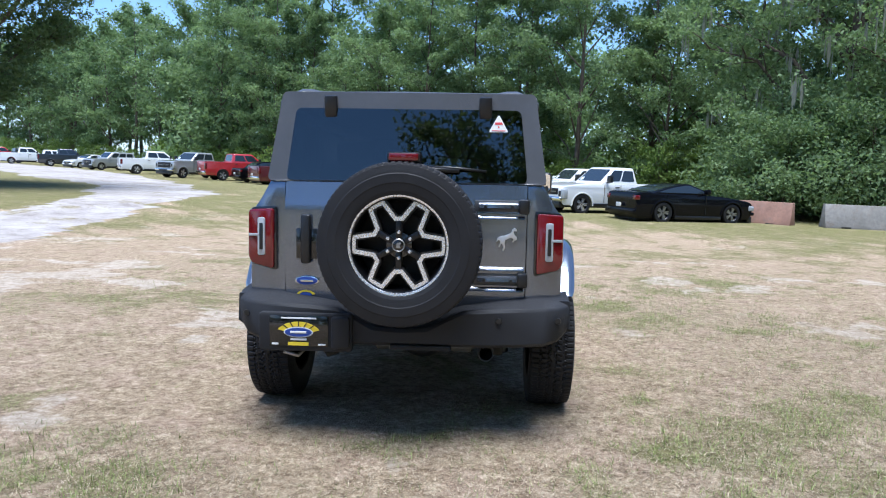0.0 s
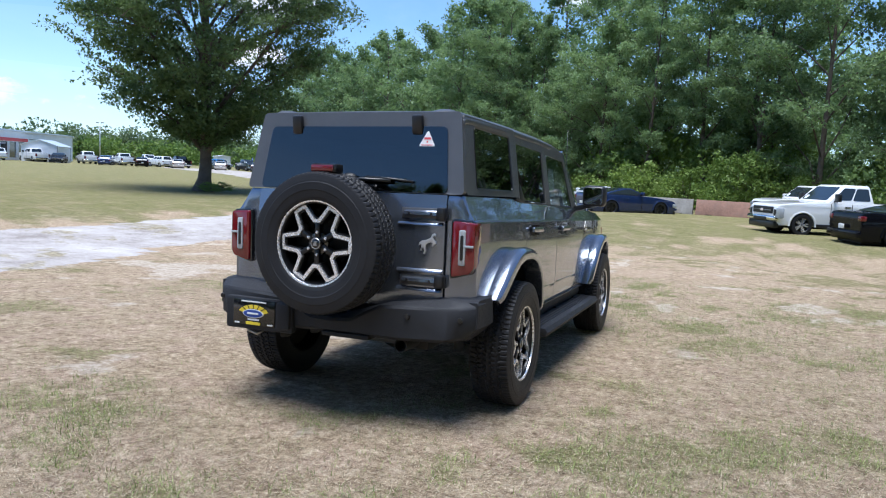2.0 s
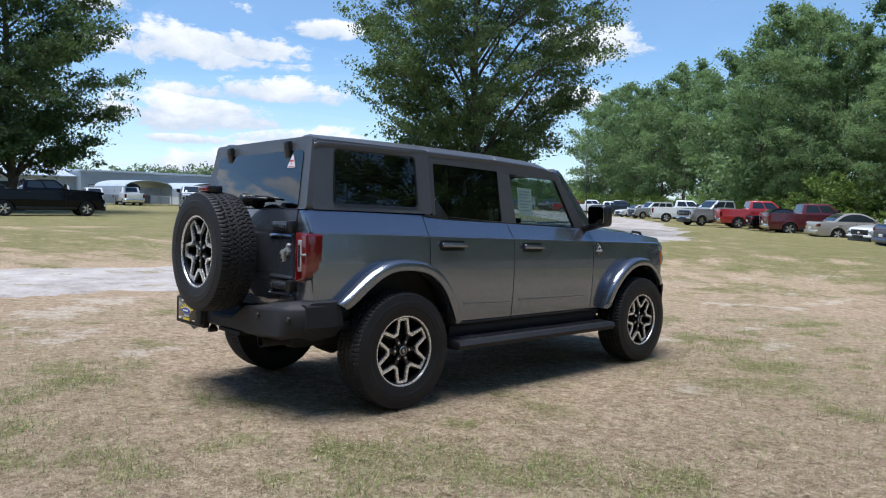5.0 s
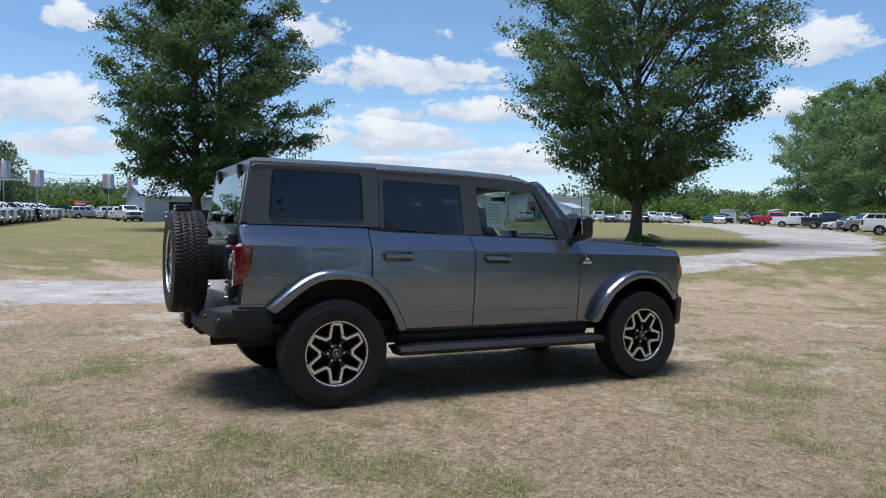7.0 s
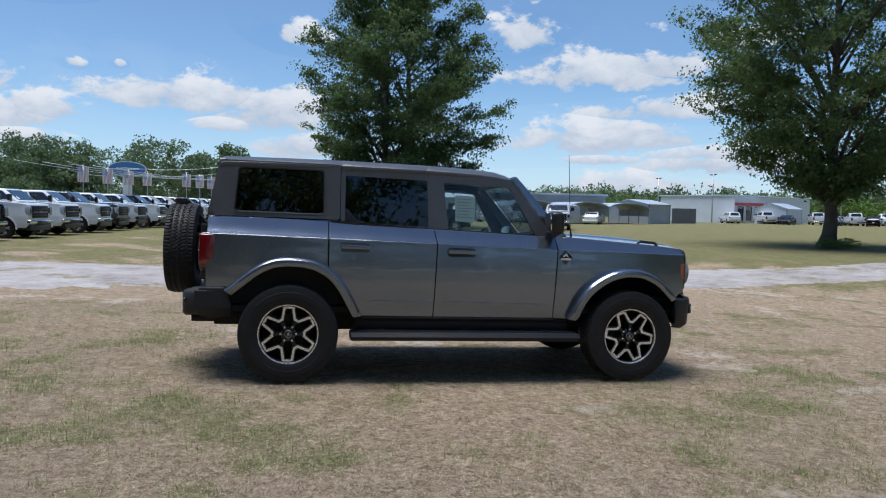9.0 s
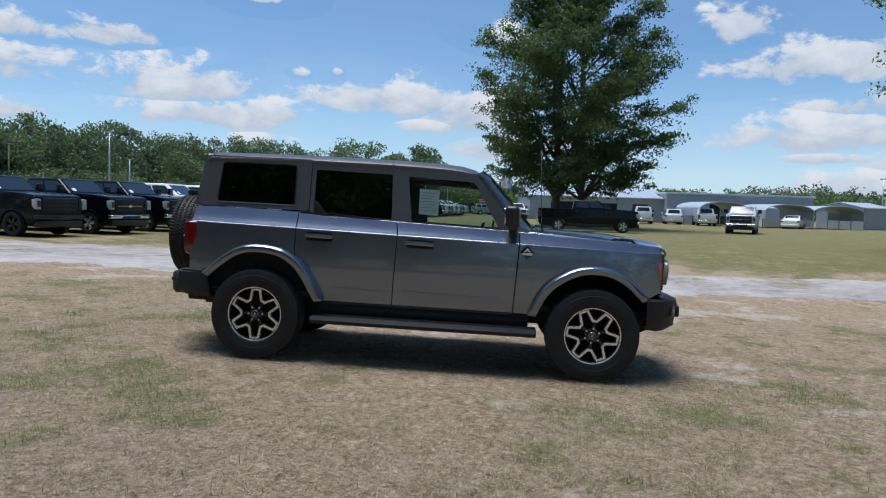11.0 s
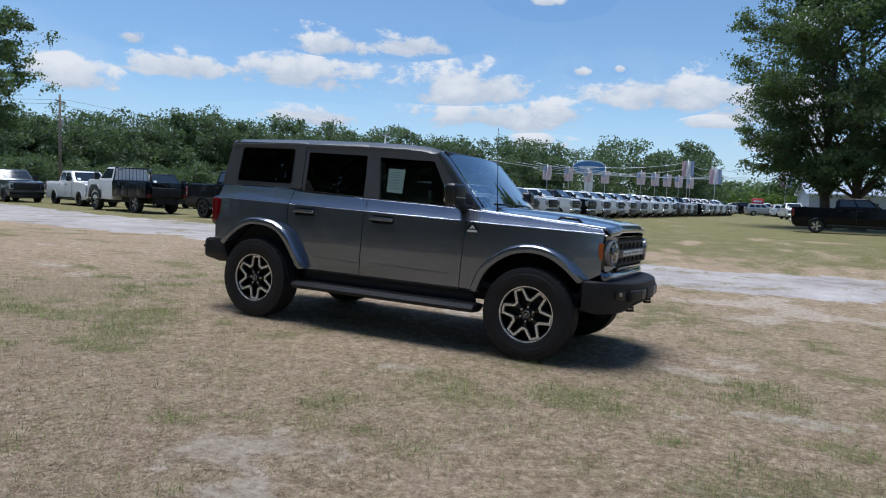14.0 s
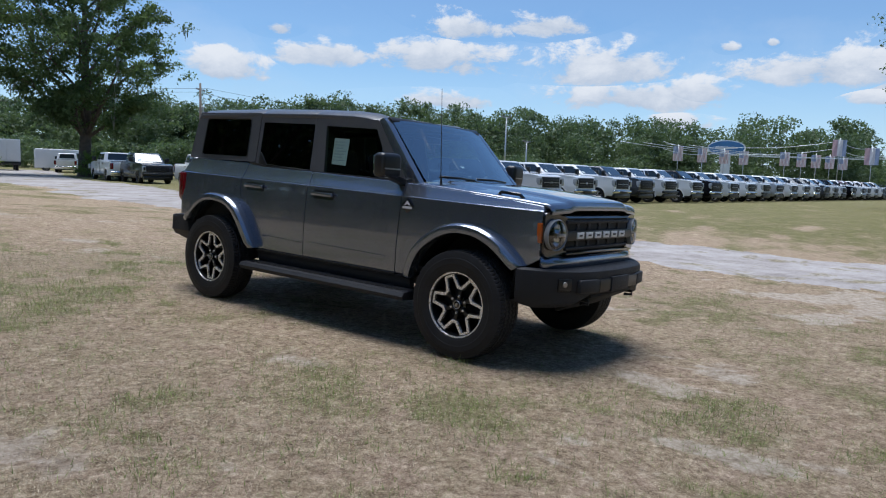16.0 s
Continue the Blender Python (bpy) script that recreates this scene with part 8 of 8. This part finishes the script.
def flag(x, y, h, w, drop, pattern, yaw, label):
    t = thing("flag_pole", pose(x, y, 0, 0, 0, yaw), label, "flag")
    part("pole", tube([(0, 0, 0), (0, 0, h)], 0.05, 8), GALV, t)
    b = bmesh.new()
    n, m = 14, 12
    vs = [[b.verts.new((-w / 2 + w * i / n, 0.06 * math.sin(i * 1.1 + j * 0.4) - 0.08, h - 0.25 - drop * j / m)) for i in range(n + 1)] for j in range(m + 1)]
    for j in range(m):
        for i in range(n):
            f = b.faces.new((vs[j][i], vs[j][i + 1], vs[j + 1][i + 1], vs[j + 1][i]))
            if pattern == "stripes":
                f.material_index = 2 if (j < m // 2 and i < n * 0.45) else (0 if (i // 1) % 2 == 0 else 1)
            else:
                f.material_index = (0, 1, 2)[min(2, i * 3 // n)]
    part("cloth", b, [REDCLOTH, WHITECLOTH, BLUECLOTH], t)
    return t


for x, y in ((-89.5, -28.2), (-94.5, -26.6), (-99, -25), (-103, -23.4), (-104, -18.2), (-109, -17.0), (-113, -15.8), (-117, -14.6), (-122, -13.5)):
    flag(x, y, 6.2, 1.25, 1.9, "stripes", 100, "striped red, white and blue flag on a plain pole")
for x, y, h in ((-98.8, -10.8, 7.6), (-99.4, -7.2, 6.6), (-110, 1.5, 6.8), (-114, 5.0, 6.6)):
    flag(x, y, h, 1.6, 2.1, "bands", 100, "red, white and blue banner on a pole")
sign = thing("oval_sign", pose(-107.0, -27.0, 0, 0, 0, 104), "large blue oval sign on a white post", "sign")
part("post", box(-0.65, 0.65, -0.3, 0.3, 0, 6.0, 0.02), SHEETWHITE, sign)
part("rim", prism([(2.7 * math.cos(a), 6.6 + 1.15 * math.sin(a)) for a in np.linspace(0, 6.283, 40, endpoint=False)], -0.35, 0.35, axis="y"), SHEETWHITE, sign)
part("face", prism([(2.5 * math.cos(a), 6.6 + 1.0 * math.sin(a)) for a in np.linspace(0, 6.283, 40, endpoint=False)], -0.4, 0.4, axis="y"), SIGNBLUE, sign)
part("stroke", prism([(-1.6, 6.45), (-0.5, 6.35), (1.6, 6.55), (1.6, 6.75), (-0.4, 6.65), (-1.5, 6.8)], -0.43, 0.43, axis="y"), SHEETWHITE, sign)
pylon = thing("pylon_sign", facing(-112, -2.2, 92), "red and white roadside sign", "sign")
part("post", box(-0.2, 0.2, -0.15, 0.15, 0, 2.2), GALV, pylon)
part("panel", box(-0.85, 0.85, -0.2, 0.2, 1.5, 2.6, 0.15), REDINK, pylon)
part("text_bar", box(-0.6, 0.6, -0.23, 0.23, 2.05, 2.3, 0.02), SHEETWHITE, pylon)
ends = [(-86, -29, 6.4), (-98, -25.5, 6.4), (-98.8, -10.8, 7.2), (-99.4, -7.2, 6.4), (-110, 1.5, 6.6), (-128, 6, 6.4)]
for a, b in zip(ends, ends[1:]):
    for dz in (0, -0.9):
        cable("bunting_line", (a[0], a[1], a[2] + dz), (b[0], b[1], b[2] + dz), 0.5, 0.032, "silver bunting strung between poles", TINSEL, 12)
for i in range(4):
    cable("bunting_line", (-84 - 3 * i, -34 + 2 * i, 6.3), (-126, -12 + 4 * i, 6.4), 1.0, 0.032, "silver bunting strung between poles", TINSEL, 16)


# ---- short grass on the near ground ----
def grass(name, label, mat, count, seed, share, length, width, lie):
    """Blades as single triangles, thinned by the cover of the ground."""
    rng = np.random.default_rng(seed)
    x, y = rng.uniform(-5.0, 9.0, count), rng.uniform(-9.0, 7.0, count)
    ring_ = np.hypot(x * 0.92, y) - 4.3               # densest in the ring that is walked round
    near = np.clip(1.25 - np.abs(ring_) / 3.2, 0.10, 1.0) * np.where((x > 0.2) | (y < -2.2), 1.0, 0.22)
    keep = rng.random(count) < share(x, y) * near
    x, y = x[keep], y[keep]
    n = len(x)
    z = ground_z(x, y) + 0.0
    a = rng.uniform(0, 6.283, n)
    tilt = np.clip(rng.normal(lie, 0.35, n), 0.05, 1.5)
    ln = length * rng.uniform(0.5, 1.6, n)
    w = width * rng.uniform(0.6, 1.4, n)
    d = np.stack([np.cos(a) * np.cos(tilt), np.sin(a) * np.cos(tilt), np.sin(tilt)], -1)
    s = np.stack([-np.sin(a), np.cos(a), np.zeros(n)], -1) * w[:, None]
    p = np.stack([x, y, z], -1)
    v = np.stack([p - s, p + s, p + d * ln[:, None]], 1).reshape(-1, 3)
    return tagged(arrays(name, v, np.arange(n * 3).reshape(-1, 3), mat), label, "grass", kind="stuff")


STRAW = foliage("dry straw blades", (0.19, 0.140, 0.085), (0.68, 0.560, 0.41), 0.9, 0.25, 0.85)
BLADE = foliage("green grass blades", (0.10, 0.135, 0.035), (0.40, 0.45, 0.16), 0.9, 0.35, 0.7)
grass("dry_grass", "short dry straw lying flat on sandy ground", STRAW, 1350000, 5, lambda x, y: (1 - 0.35 * cover(x, y)[0]) * (1 - 0.8 * cover(x, y)[1]), 0.024, 0.0016, 0.2)
grass("green_grass", "short green grass in scattered patches", BLADE, 1100000, 6, lambda x, y: np.clip(cover(x, y)[0] * 0.9 + 0.06, 0, 1) * (1 - 0.8 * cover(x, y)[1]), 0.042, 0.0018, 0.7)
